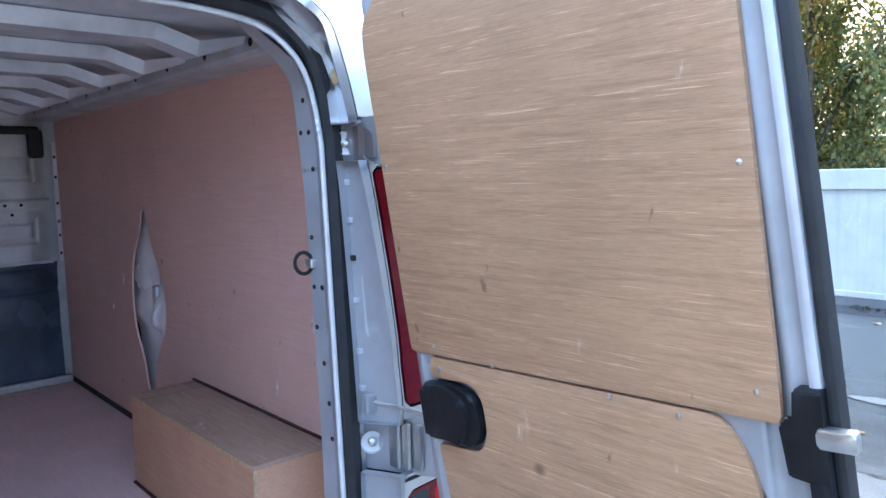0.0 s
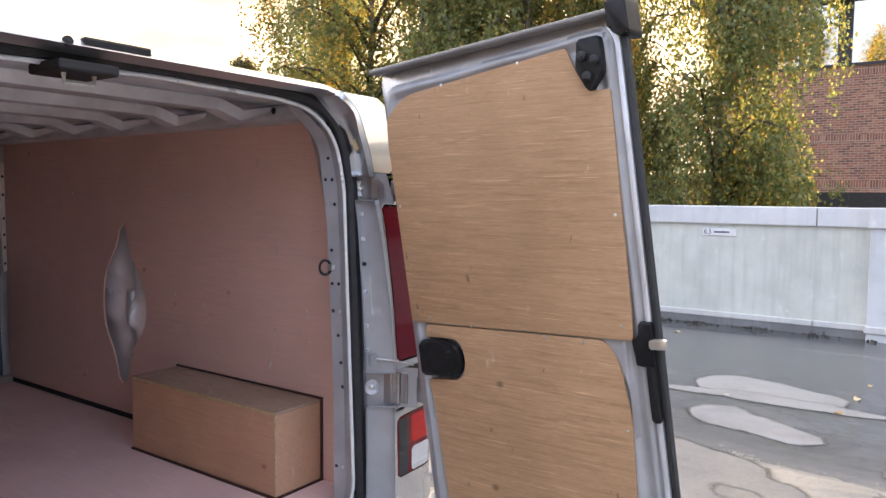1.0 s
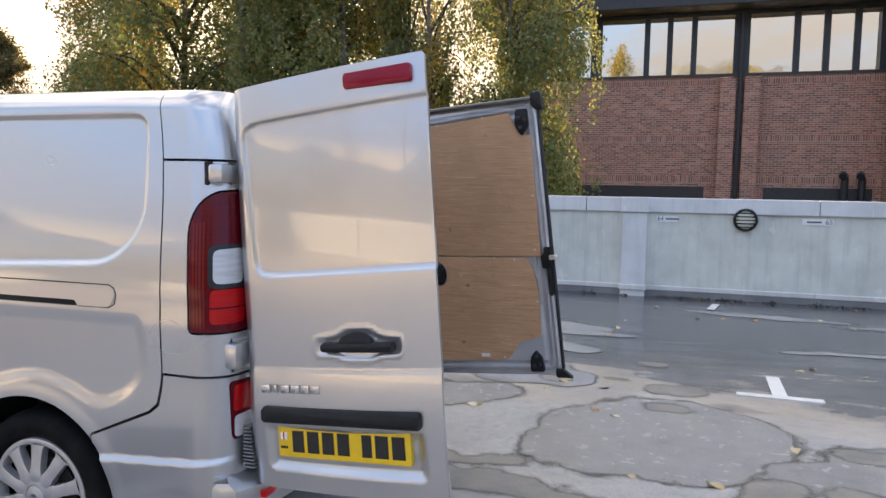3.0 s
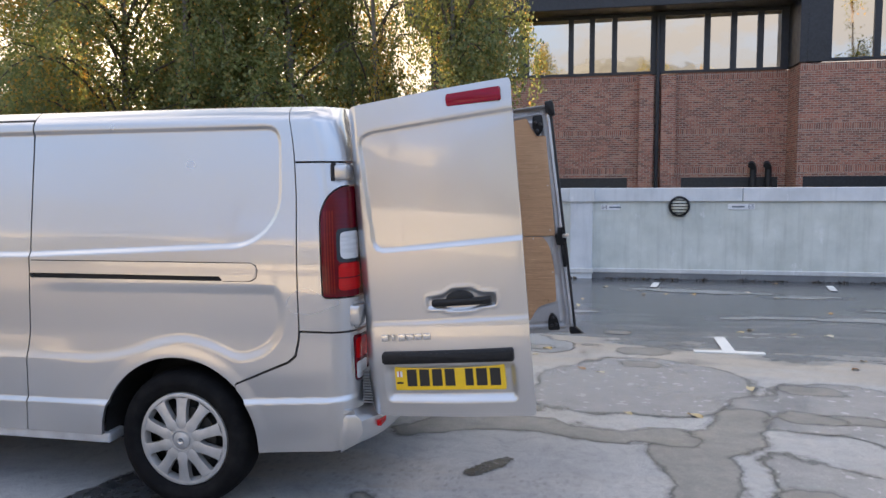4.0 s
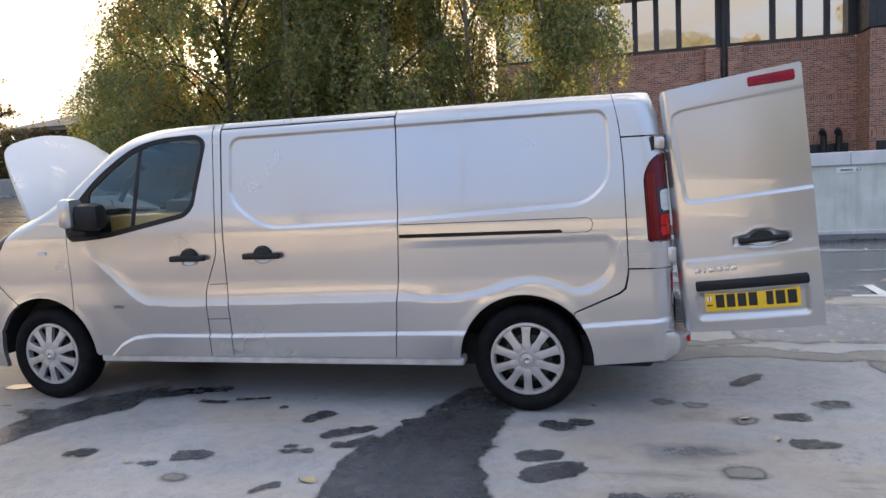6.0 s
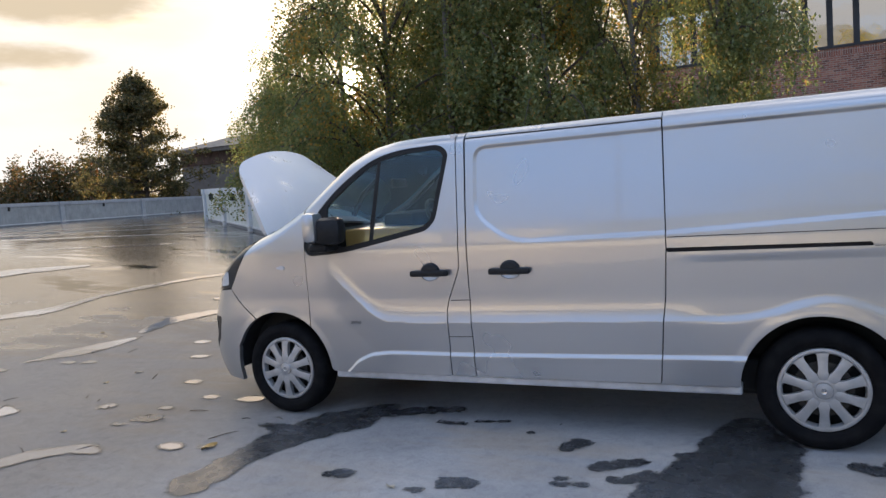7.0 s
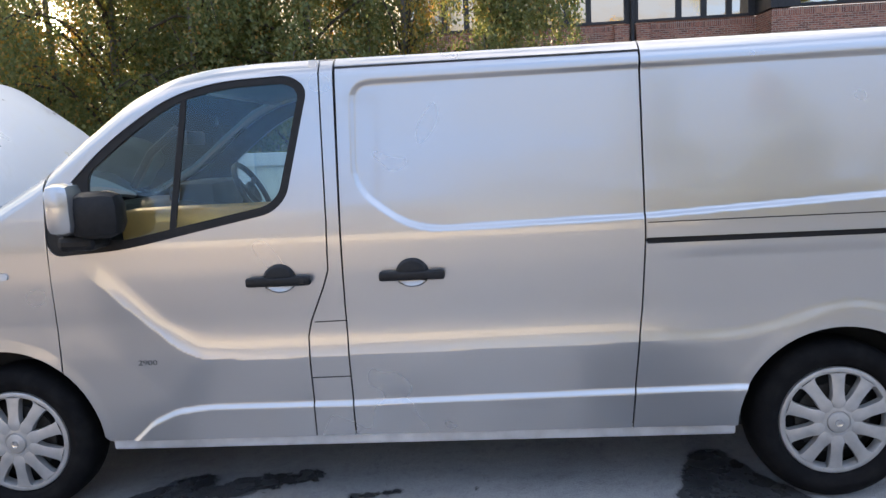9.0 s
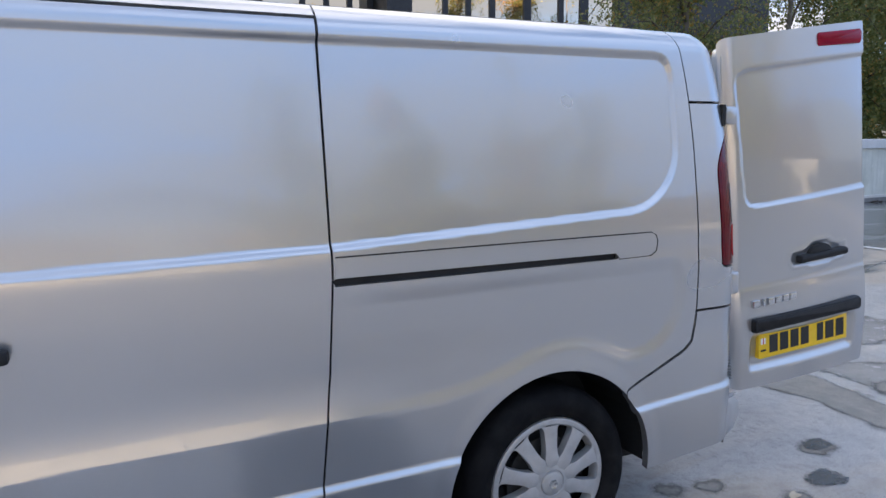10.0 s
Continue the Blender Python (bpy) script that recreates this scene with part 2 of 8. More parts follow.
def make_ply(name, base, dark, grain_axis, stain=0.4, scrape=0.6, streaks=0.8):
    """Plywood: fine short grain along one axis, small knots, grime, pale rubbed scrapes."""
    a = Mat(name, 0.55, 0.0, base, 0.35)
    s = {"x": (4.5, 60, 95), "z": (95, 60, 4.5)}[grain_axis]
    grain = a.noise(1.3, 9, 0.72, a.mapped(s), 0.5)
    fine = a.noise(4, 6, 0.75, a.mapped(tuple(k * 2.2 for k in s)))
    tone = a.noise(1.1, 4, 0.6, a.mapped((0.6, 0.6, 2.4) if grain_axis == "x" else (2.4, 0.6, 0.6)))
    col = a.ramp(grain, [(0.3, dark), (0.52, base), (0.75, tuple(min(1, c * 1.12) for c in base))])
    col = a.mix(a.ramp(tone, [(0.35, 0.55), (0.7, 0.0)]), col, tuple((p + q) / 2 for p, q in zip(base, dark)))
    col = a.mix(a.ramp(fine, [(0.46, 0.0), (0.68, 0.75)]), col, dark)
    light = a.ramp(a.noise(1.6, 8, 0.75, a.mapped(tuple(k * (0.8 if k < 10 else 2.0) for k in s), (0, 0, 0), (3, 1, 2))), [(0.58, 0.0), (0.64, streaks)])
    col = a.mix(light, col, tuple(min(1, c * 1.35 + 0.06) for c in base))
    col = a.mix(a.ramp(a.noise(2.6, 5, 0.6), [(0.42, 0.0), (0.75, stain)]), col, tuple(c * 0.65 for c in dark))
    knot = a.ramp(a.voronoi(1.0, a.mapped((5.4, 0, 6.2) if grain_axis == "x" else (1, 1, 1.4))), [(0.03, 0.75), (0.085, 0.0)])
    col = a.mix(knot, col, tuple(c * 0.45 for c in dark))
    mark = a.ramp(a.noise(1.0, 3, 0.55, a.mapped((30, 30, 13), (0, 8, 0), (7, 3, 1))), [(0.70, 0.0), (0.75, 0.65)])
    col = a.mix(a.math("MULTIPLY", mark, 0.3 + 0.7 * (streaks > 0.7)), col, tuple(c * 0.4 for c in dark))
    for k, (sc, lo) in enumerate((((5, 5, 1.6), 0.66), ((14, 14, 4), 0.68), ((3, 3, 9), 0.70))):
        scuff = a.ramp(a.noise(1.3, 6, 0.7, a.mapped(sc, (0, 24 * k - 20, 0), (k, 2 * k, 5))), [(lo, 0.0), (lo + 0.08, scrape)])
        col = a.mix(scuff, col, tuple(min(1, c * 0.75 + 0.30) for c in base))
    a.link(col, "Base Color")
    a.link(a.ramp(grain, [(0.3, 0.62), (0.8, 0.42)]), "Roughness")
    a.bump(fine, 0.12, 0.001)
    return a.m


def make_dewy():
    """The same paint under dull dew with wiped, clearer blotches."""
    a = Mat("dewy silver paint", 0.4, 0.5, (0.6, 0.61, 0.63))
    dew = a.ramp(a.noise(6, 5, 0.6, None, 0.3), [(0.56, 1.0), (0.68, 0.0)])
    a.link(a.mix(dew, (0.52, 0.53, 0.55), (0.60, 0.615, 0.64)), "Base Color")
    a.link(a.mix(dew, (0.22, 0.22, 0.22), (0.62, 0.62, 0.62)), "Roughness")
    a.set("Coat Weight", 0.2).set("Coat Roughness", 0.15)
    a.bump(a.noise(60, 4, 0.7), 0.06, 0.002)
    return a.m


M_DEW = make_dewy()
M_SILVER = make_silver()
M_SILVER_IN = make_plain("inner grey metal", (0.60, 0.61, 0.63), 0.42, 0.35, 0.18, 9, 0.04)
M_BLACK = make_plain("black plastic", (0.011, 0.0115, 0.013), 0.5, 0.0, 0.3, 40, 0.15)
M_BLACK.node_tree.nodes["Principled BSDF"].inputs["Specular IOR Level"].default_value = 0.3
M_SHELL = make_plain("dark inner shell", (0.012, 0.012, 0.013), 0.7, 0.0, 0.2, 10, 0)
M_RUBBER = make_plain("rubber seal", (0.018, 0.019, 0.021), 0.62, 0.0, 0.3, 30, 0.1)
M_PLY_DOOR = make_ply("door plywood", (0.545, 0.333, 0.188), (0.31, 0.178, 0.093), "x", 0.3, 0.9, 0.85)
M_PLY_WALL = make_ply("reddish wall plywood", (0.80, 0.52, 0.43), (0.69, 0.44, 0.36), "x", 0.25, 0.4, 0.08)
M_PLY_BOX = make_ply("box plywood", (0.64, 0.375, 0.24), (0.49, 0.275, 0.17), "x", 0.35, 0.8, 0.3)
M_PLY_EDGE = make_plain("raw plywood edge", (0.50, 0.36, 0.20), 0.7, 0.0, 0.3, 90, 0.2)
M_FLOOR = make_ply("reddish van floor", (0.88, 0.63, 0.59), (0.75, 0.525, 0.49), "x", 0.35, 0.6, 0.15)
M_DOORMETAL = make_plain("grey door pressing", (0.40, 0.41, 0.43), 0.45, 0.3, 0.12, 9, 0.03)
M_CHROME = Mat("bright steel", 0.22, 1.0, (0.62, 0.63, 0.64)).m
M_ZINC = make_plain("zinc screw", (0.65, 0.65, 0.62), 0.35, 0.9, 0.1, 60, 0)


def make_glass(name, tint, alpha):
    m = bpy.data.materials.new(name)
    m.use_nodes = True
    n, l = m.node_tree.nodes, m.node_tree.links
    n.clear()
    out = n.new("ShaderNodeOutputMaterial")
    tr = n.new("ShaderNodeBsdfTransparent")
    tr.inputs[0].default_value = (*tint, 1)
    gl = n.new("ShaderNodeBsdfGlossy")
    gl.inputs["Roughness"].default_value = 0.01
    gl.inputs["Color"].default_value = (0.72, 0.93, 1.0, 1)
    fr = n.new("ShaderNodeFresnel")
    fr.inputs[0].default_value = alpha
    mx = n.new("ShaderNodeMixShader")
    l.new(fr.outputs[0], mx.inputs[0])
    l.new(tr.outputs[0], mx.inputs[1])
    l.new(gl.outputs[0], mx.inputs[2])
    l.new(mx.outputs[0], out.inputs[0])
    return m


M_GLASS = make_glass("tinted side glass", (0.76, 0.88, 0.87), 1.75)


def make_lens(name, color, rough=0.12):
    a = Mat(name, rough, 0.0, color)
    a.link(a.ramp(a.noise(25, 2, 0.5, a.mapped((0.3, 0.3, 3))), [(0.3, tuple(c * 0.8 for c in color)), (0.7, color)]), "Base Color")
    a.set("Coat Weight", 0.12).set("Coat Roughness", 0.03).set("Specular IOR Level", 0.2)
    return a.m


M_LENS_RED = make_lens("red lamp lens", (0.115, 0.002, 0.009))
M_LENS_RED_B = make_lens("bright red lamp lens", (0.50, 0.008, 0.010))
M_LENS_AMBER = make_lens("warm red lamp rib", (0.20, 0.014, 0.012))
M_LENS_WHITE = make_lens("clear lamp lens", (0.62, 0.63, 0.64))
M_LENS_DARK = make_lens("dark lamp housing", (0.03, 0.035, 0.04))


def make_ground():
    """Weathered deck: grey coating with silty streaks, grit and tyre prints, and sun and shade tints; damp glossy areas
    that gather towards the wall.
    """
    a = Mat("deck asphalt", 0.6, 0.0, (0.3, 0.3, 0.3))
    big = a.noise(0.23, 5, 0.55, None, 0.4)
    mid = a.noise(1.3, 6, 0.62)
    grit = a.noise(160, 3, 0.7)
    coarse = a.noise(45, 5, 0.75)
    streak = a.noise(0.8, 6, 0.6, a.mapped((0.35, 2.2, 1), (0, 0, 12)))
    base = a.ramp(mid, [(0.30, (0.345, 0.342, 0.342)), (0.5, (0.45, 0.446, 0.444)), (0.72, (0.54, 0.531, 0.520))])
    base = a.mix(a.ramp(grit, [(0.38, 0.7), (0.62, 0.0)]), base, (0.19, 0.19, 0.188))
    base = a.mix(a.ramp(coarse, [(0.32, 0.75), (0.44, 0.0)]), base, (0.16, 0.16, 0.16))
    base = a.mix(a.ramp(streak, [(0.5, 0.0), (0.72, 0.55)]), base, (0.47, 0.425, 0.37))
    sep = a.n.new("ShaderNodeSeparateXYZ")
    a.l.new(a.coord, sep.inputs[0])
    x, y = sep.outputs[0], sep.outputs[1]
    # damp band along the wall, drier and paler along wind-blown streaks
    far = a.ramp(a.math("MULTIPLY", y, 0.1), [(0.16, 0.0), (0.34, 0.17), (0.58, 0.42)])
    far = a.math("ADD", far, a.ramp(a.math("MULTIPLY", x, -0.05), [(0.36, 0.0), (0.55, 0.16)]))
    flow = a.noise(0.9, 6, 0.62, a.mapped((0.55, 2.6, 1), (0, 0, -7)), 0.5)
    field = a.math("ADD", a.math("MULTIPLY", big, 0.55), a.math("ADD", a.math("MULTIPLY", flow, 0.45), far))
    left = a.ramp(a.math("MULTIPLY", x, -0.05), [(0.30, 0.0), (0.55, 0.5)])
    field = a.math("ADD", field, a.math("MULTIPLY", left, a.math("SUBTRACT", a.noise(0.75, 7, 0.68, a.mapped((1.0, 1.5, 1), (0, 0, 40)), 0.3), 0.5)))
    wet = a.ramp(a.math("ADD", field, a.math("MULTIPLY", a.math("SUBTRACT", mid, 0.5), 0.36)), [(0.585, 0.0), (0.65, 0.75), (0.80, 1.0)])
    # brown band by the damp: silty tone with golden sun glow painted in
    silt_glow = a.ramp(a.math("ADD", field, a.math("MULTIPLY", mid, 0.12)), [(0.56, 0.0), (0.645, 0.5), (0.72, 0.0)])
    pool = a.ramp(a.noise(0.9, 5, 0.5, a.mapped((0.5, 1.9, 1), (0, 0, 4))), [(0.58, 0.0), (0.60, 1.0)])
    # tread prints: rows of small dents
    tread = a.voronoi(1.0, a.mapped((26, 14, 1), (0, 0, -4)))
    track = a.ramp(a.noise(0.55, 3, 0.5, a.mapped((0.4, 2.4, 1), (0, 0, -6))), [(0.52, 0.0), (0.60, 1.0)])
    dents = a.math("MULTIPLY", a.ramp(tread, [(0.22, 1.0), (0.36, 0.0)]), track)
    speck = a.ramp(a.voronoi(24), [(0.05, 0.8), (0.13, 0.0)])
    speck = a.math("MULTIPLY", speck, a.ramp(a.noise(2.4, 4, 0.6), [(0.46, 0.0), (0.6, 1.0)]))
    base = a.mix(speck, base, (0.10, 0.10, 0.10))
    mottle = a.noise(11, 6, 0.72, None, 0.6)
    base = a.mix(a.ramp(mottle, [(0.36, 0.55), (0.50, 0.0)]), base, a.mix(1.0, base, (0.70, 0.70, 0.71), "MULTIPLY"))
    base = a.mix(a.ramp(mottle, [(0.52, 0.0), (0.68, 0.5)]), base, a.mix(1.0, base, (1.22, 1.20, 1.16), "MULTIPLY"))
    col = a.mix(silt_glow, base, (0.40, 0.32, 0.225))
    col = a.mix(a.math("MULTIPLY", dents, 0.28), col, (0.15, 0.145, 0.135))
    col = a.mix(wet, col, a.mix(0.88, col, (0.045, 0.047, 0.050)))
    # tree shade over the western deck, put in as a brown darkening
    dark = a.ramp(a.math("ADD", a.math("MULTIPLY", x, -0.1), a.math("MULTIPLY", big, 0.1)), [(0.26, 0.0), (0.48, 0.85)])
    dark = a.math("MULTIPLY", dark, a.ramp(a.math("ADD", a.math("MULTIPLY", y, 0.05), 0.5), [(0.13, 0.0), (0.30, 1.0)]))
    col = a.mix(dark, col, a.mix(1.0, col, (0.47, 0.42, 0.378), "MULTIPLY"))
    # warm tan put into the unseen south-west deck for its sunlit bounce
    dry = a.math("MULTIPLY", a.ramp(a.math("MULTIPLY", x, -0.1), [(0.15, 0.0), (0.45, 0.8)]), a.ramp(a.math("MULTIPLY", y, -0.1), [(0.55, 0.0), (0.75, 1.0)]))
    col = a.mix(dry, col, (0.62, 0.49, 0.35))
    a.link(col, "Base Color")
    a.link(a.mix(wet, (0.22, 0.22, 0.22), (0.5, 0.5, 0.5)), "Specular IOR Level")
    gloss = a.mix(pool, a.ramp(coarse, [(0.3, 0.10), (0.7, 0.25)]), (0.03, 0.03, 0.03))
    a.link(a.mix(wet, a.ramp(mid, [(0.3, 0.36), (0.7, 0.58)]), gloss), "Roughness")
    h = a.math("ADD", a.math("MULTIPLY", grit, 0.45), a.math("ADD", a.math("MULTIPLY", mid, 0.8), a.math("MULTIPLY", coarse, 0.5)))
    h = a.math("MULTIPLY", a.math("SUBTRACT", h, a.math("MULTIPLY", dents, 0.25)), a.math("SUBTRACT", 1.0, a.math("MULTIPLY", wet, a.math("ADD", a.math("MULTIPLY", pool, 0.4), 0.55))))
    a.bump(h, 0.42, 0.007)
    return a.m


def make_concrete(name, lo, hi, streaks=0.5, rough=0.75):
    a = Mat(name, rough, 0.0, hi)
    m = a.noise(1.7, 7, 0.62)
    col = a.ramp(m, [(0.3, lo), (0.7, hi)])
    run = a.noise(2.2, 6, 0.6, a.mapped((5, 5, 0.35)))
    col = a.mix(a.ramp(run, [(0.5, 0.0), (0.78, streaks)]), col, tuple(c * 0.55 for c in lo))
    spot = a.noise(4.5, 6, 0.7, a.mapped((1, 1, 0.6)))
    col = a.mix(a.ramp(spot, [(0.62, 0.0), (0.72, 0.6)]), col, tuple(min(0.8, c * 1.25) for c in hi))
    a.link(col, "Base Color")
    a.bump(a.math("ADD", a.noise(60, 5, 0.7), a.math("MULTIPLY", m, 1.5)), 0.25, 0.006)
    return a.m


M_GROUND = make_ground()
M_CONC = make_concrete("green-grey concrete", (0.49, 0.52, 0.475), (0.68, 0.70, 0.65), 0.35)
M_COPING = make_concrete("pale coping", (0.52, 0.545, 0.56), (0.68, 0.70, 0.715), 0.25)
# darker copies of concrete and coping: shade put into west and south walls
M_CONC_SHADE = make_concrete("shaded grey concrete", (0.25, 0.26, 0.25), (0.37, 0.375, 0.36), 0.45)
M_COPING_SHADE = make_concrete("shaded coping", (0.31, 0.32, 0.325), (0.44, 0.445, 0.45), 0.35)
M_SKIRT = make_concrete("pale skirting", (0.50, 0.51, 0.50), (0.66, 0.66, 0.64), 0.25)
M_BASE = make_concrete("damp wall base", (0.14, 0.145, 0.15), (0.24, 0.245, 0.25), 0.5)
M_PAINT = make_concrete("worn white road paint", (0.52, 0.52, 0.50), (0.74, 0.74, 0.72), 0.3, 0.6)


# ---------- mesh helpers ----------
def mesh_ob(name, verts, faces, mat, parent=None, label="", smooth=False, mats=None, idx=None):
    me = bpy.data.meshes.new(name)
    me.from_pydata([tuple(v) for v in verts], [], [tuple(f) for f in faces])
    for k in (mats or [mat]):
        me.materials.append(k)
    if idx is not None:
        me.polygons.foreach_set("material_index", list(idx))
    if smooth:
        me.polygons.foreach_set("use_smooth", [True] * len(me.polygons))
    me.update()
    ob = new(name, me)
    if parent is not None:
        ob.parent = parent
    if label:
        ob["label"] = label
    return ob


def part(name, bm, mat, parent=None, label="", smooth=False, recalc=True):
    """Link a bmesh as one mesh object under a thing or a part."""
    if recalc:
        bmesh.ops.recalc_face_normals(bm, faces=bm.faces[:])
    me = bpy.data.meshes.new(name)
    bm.to_mesh(me)
    bm.free()
    me.materials.append(mat)
    if smooth:
        me.polygons.foreach_set("use_smooth", [True] * len(me.polygons))
        me.set_sharp_from_angle(angle=radians(38))
    ob = new(name, me)
    if parent is not None:
        ob.parent = parent
    if label:
        ob["label"] = label
    return ob


def thing(name, label, category, group="", kind="", at=(0, 0, 0)):
    e = new(name)
    e.location = at
    return tagged(e, label, category, group, kind)


def add_box(bm, lo, hi, bevel=0.0, m=None):
    lo, hi = Vector(lo), Vector(hi)
    r = bmesh.ops.create_cube(bm, size=1)["verts"]
    for v in r:
        v.co = Vector((lo[i] + (v.co[i] + 0.5) * (hi[i] - lo[i]) for i in range(3)))
    if bevel:
        es = list({e for v in r for e in v.link_edges})
        out = bmesh.ops.bevel(bm, geom=es, offset=bevel, segments=2, affect="EDGES", profile=0.5)
        r = list({v for f in out["faces"] for v in f.verts} | {v for v in r if v.is_valid})
    if m is not None:
        for v in r:
            v.co = m @ v.co
    return r


def box(lo, hi, bevel=0.0, m=None):
    bm = bmesh.new()
    add_box(bm, lo, hi, bevel, m)
    return bm


def add_tube(bm, pts, r, n=8, cap=True):
    """A round tube along points; r is one radius or one per point."""
    pts = [Vector(p) for p in pts]
    rs = [r] * len(pts) if isinstance(r, (int, float)) else list(r)
    rings = []
    ref = Vector((0.12, 0.31, 0.95)).normalized()
    for i, p in enumerate(pts):
        d = (pts[min(i + 1, len(pts) - 1)] - pts[max(i - 1, 0)]).normalized()
        a = d.cross(ref)
        if a.length < 0.05:
            a = d.cross(Vector((1, 0, 0)))
        a.normalize()
        b = d.cross(a)
        rings.append([bm.verts.new(p + (a * math.cos(t) + b * math.sin(t)) * rs[i]) for t in (2 * math.pi * k / n for k in range(n))])
    for q, s in zip(rings, rings[1:]):
        for k in range(n):
            bm.faces.new((q[k], q[(k + 1) % n], s[(k + 1) % n], s[k]))
    if cap:
        bm.faces.new(rings[0][::-1])
        bm.faces.new(rings[-1])


def tube(pts, r, n=8):
    bm = bmesh.new()
    add_tube(bm, pts, r, n)
    return bm


def rounded(poly, rounds=3, keep=0.25):
    """Chaikin corner cutting of a closed polygon."""
    p = [np.array(q, float) for q in poly]
    for _ in range(rounds):
        out = []
        for a, b in zip(p, p[1:] + p[:1]):
            out += [a + (b - a) * keep, b - (b - a) * keep]
        p = out
    return np.array(p)


def fillet(poly, r, n=5):
    """A closed polygon with its corners rounded by about r metres."""
    p = [np.array(q, float) for q in poly]
    rs = r if isinstance(r, (list, tuple)) else [r] * len(p)
    out = []
    for i, q in enumerate(p):
        a, b = p[i - 1] - q, p[(i + 1) % len(p)] - q
        la, lb = np.linalg.norm(a), np.linalg.norm(b)
        d = min(rs[i], la * 0.48, lb * 0.48)
        if d < 1e-4:
            out.append(q)
            continue
        s, e = q + a / la * d, q + b / lb * d
        for k in range(n + 1):
            t = k / n
            out.append((1 - t) ** 2 * s + 2 * t * (1 - t) * q + t * t * e)
    return np.array(out)


def poly_sd(P, poly):
    """Signed distance (inside positive) and nearest point of a closed polygon, for many points."""
    best = np.full(len(P), 1e9)
    near = np.zeros_like(P)
    inside = np.zeros(len(P), bool)
    for a, b in zip(poly, np.roll(poly, -1, 0)):
        e = b - a
        L = e @ e
        if L < 1e-14:
            continue
        t = np.clip(((P - a) @ e) / L, 0, 1)
        q = a + t[:, None] * e
        d = np.hypot(*(P - q).T)
        m = d < best
        best[m], near[m] = d[m], q[m]
        c = (a[1] > P[:, 1]) != (b[1] > P[:, 1])
        with np.errstate(divide="ignore", invalid="ignore"):
            xs = (b[0] - a[0]) * (P[:, 1] - a[1]) / (b[1] - a[1]) + a[0]
        inside ^= c & (P[:, 0] < xs)
    return np.where(inside, best, -best), near


def clipped_grid(poly, h, holes=(), gap=0.0):
    """A quad grid over a closed polygon with its rim snapped to the outline. Points, faces."""
    lo, hi = poly.min(0) - h, poly.max(0) + h
    nx, nz = max(2, int(round((hi[0] - lo[0]) / h)) + 1), max(2, int(round((hi[1] - lo[1]) / h)) + 1)
    gx, gz = np.meshgrid(np.linspace(lo[0], hi[0], nx), np.linspace(lo[1], hi[1], nz), indexing="ij")
    P = np.stack([gx.ravel(), gz.ravel()], 1)
    sd, near = poly_sd(P, poly)
    for k in holes:
        s2, n2 = poly_sd(P, k)
        m = -s2 < sd
        sd[m], near[m] = -s2[m], n2[m]
    g = (P - near) / np.where(np.abs(sd) > 1e-9, sd, 1)[:, None]
    sd = sd - gap
    m = np.abs(sd) < 0.72 * h
    P[m] = P[m] - g[m] * sd[m][:, None]
    sd[m] = 0
    ok = sd >= 0
    I = np.arange(nx * nz).reshape(nx, nz)
    Q = np.stack([I[:-1, :-1], I[1:, :-1], I[1:, 1:], I[:-1, 1:]], -1).reshape(-1, 4)
    cnt = ok[Q].sum(1)
    faces = [tuple(q) for q in Q[cnt == 4]]
    for q in Q[cnt == 3]:
        faces.append(tuple(i for i in q if ok[i]))
    def area(q):
        d = P[q[2]] - P[q[0]]
        e = (P[q[3]] if len(q) == 4 else P[q[2]]) - P[q[1]]
        if len(q) == 3:
            e = P[q[1]] - P[q[0]]
        return abs(d[0] * e[1] - d[1] * e[0]) / 2

    faces = [q for q in faces if area(q) > 0.03 * h * h]
    used = sorted({i for q in faces for i in q})
    re = {i: k for k, i in enumerate(used)}
    return P[used], [tuple(re[i] for i in q) for q in faces]


def rim_edges(faces):
    seen = {}
    for q in faces:
        for a, b in zip(q, q[1:] + q[:1]):
            if (b, a) in seen:
                del seen[(b, a)]
            else:
                seen[(a, b)] = 1
    return list(seen)


def surface_panel(name, poly, surf, mat, parent=None, label="", h=0.02, holes=(), gap=0.003, depth=0.018, flip=False):
    """A sheet over a polygon of the surface surf(P) -> points, with its rim turned inward."""
    P, faces = clipped_grid(np.array(poly, float), h, [np.array(k, float) for k in holes], gap)
    V = surf(P)
    e = 0.002
    N = np.cross(surf(P + (e, 0)) - V, surf(P + (0, e)) - V)
    N /= np.linalg.norm(N, axis=1)[:, None] + 1e-12
    if flip:
        faces = [q[::-1] for q in faces]
        N = -N
    verts, norms = list(V), list(N)
    if depth:
        rim = rim_edges(faces)
        top, low, out = {}, {}, {}
        for a, b in rim:
            e = V[b] - V[a]
            o = np.cross(e, N[a])
            o /= np.linalg.norm(o) + 1e-12
            for i in (a, b):
                out[i] = out.get(i, 0) + o
        for i, o in out.items():
            o = o / (np.linalg.norm(o) + 1e-12)
            top[i] = len(verts)
            low[i] = len(verts) + 1
            verts += [V[i], V[i] - N[i] * depth]
            norms += [o, o]
        faces = faces + [(top[b], top[a], low[a], low[b]) for a, b in rim]
    ob = mesh_ob(name, verts, faces, mat, parent, label, smooth=True)
    ob.data.normals_split_custom_set_from_vertices([tuple(n) for n in norms])
    return ob


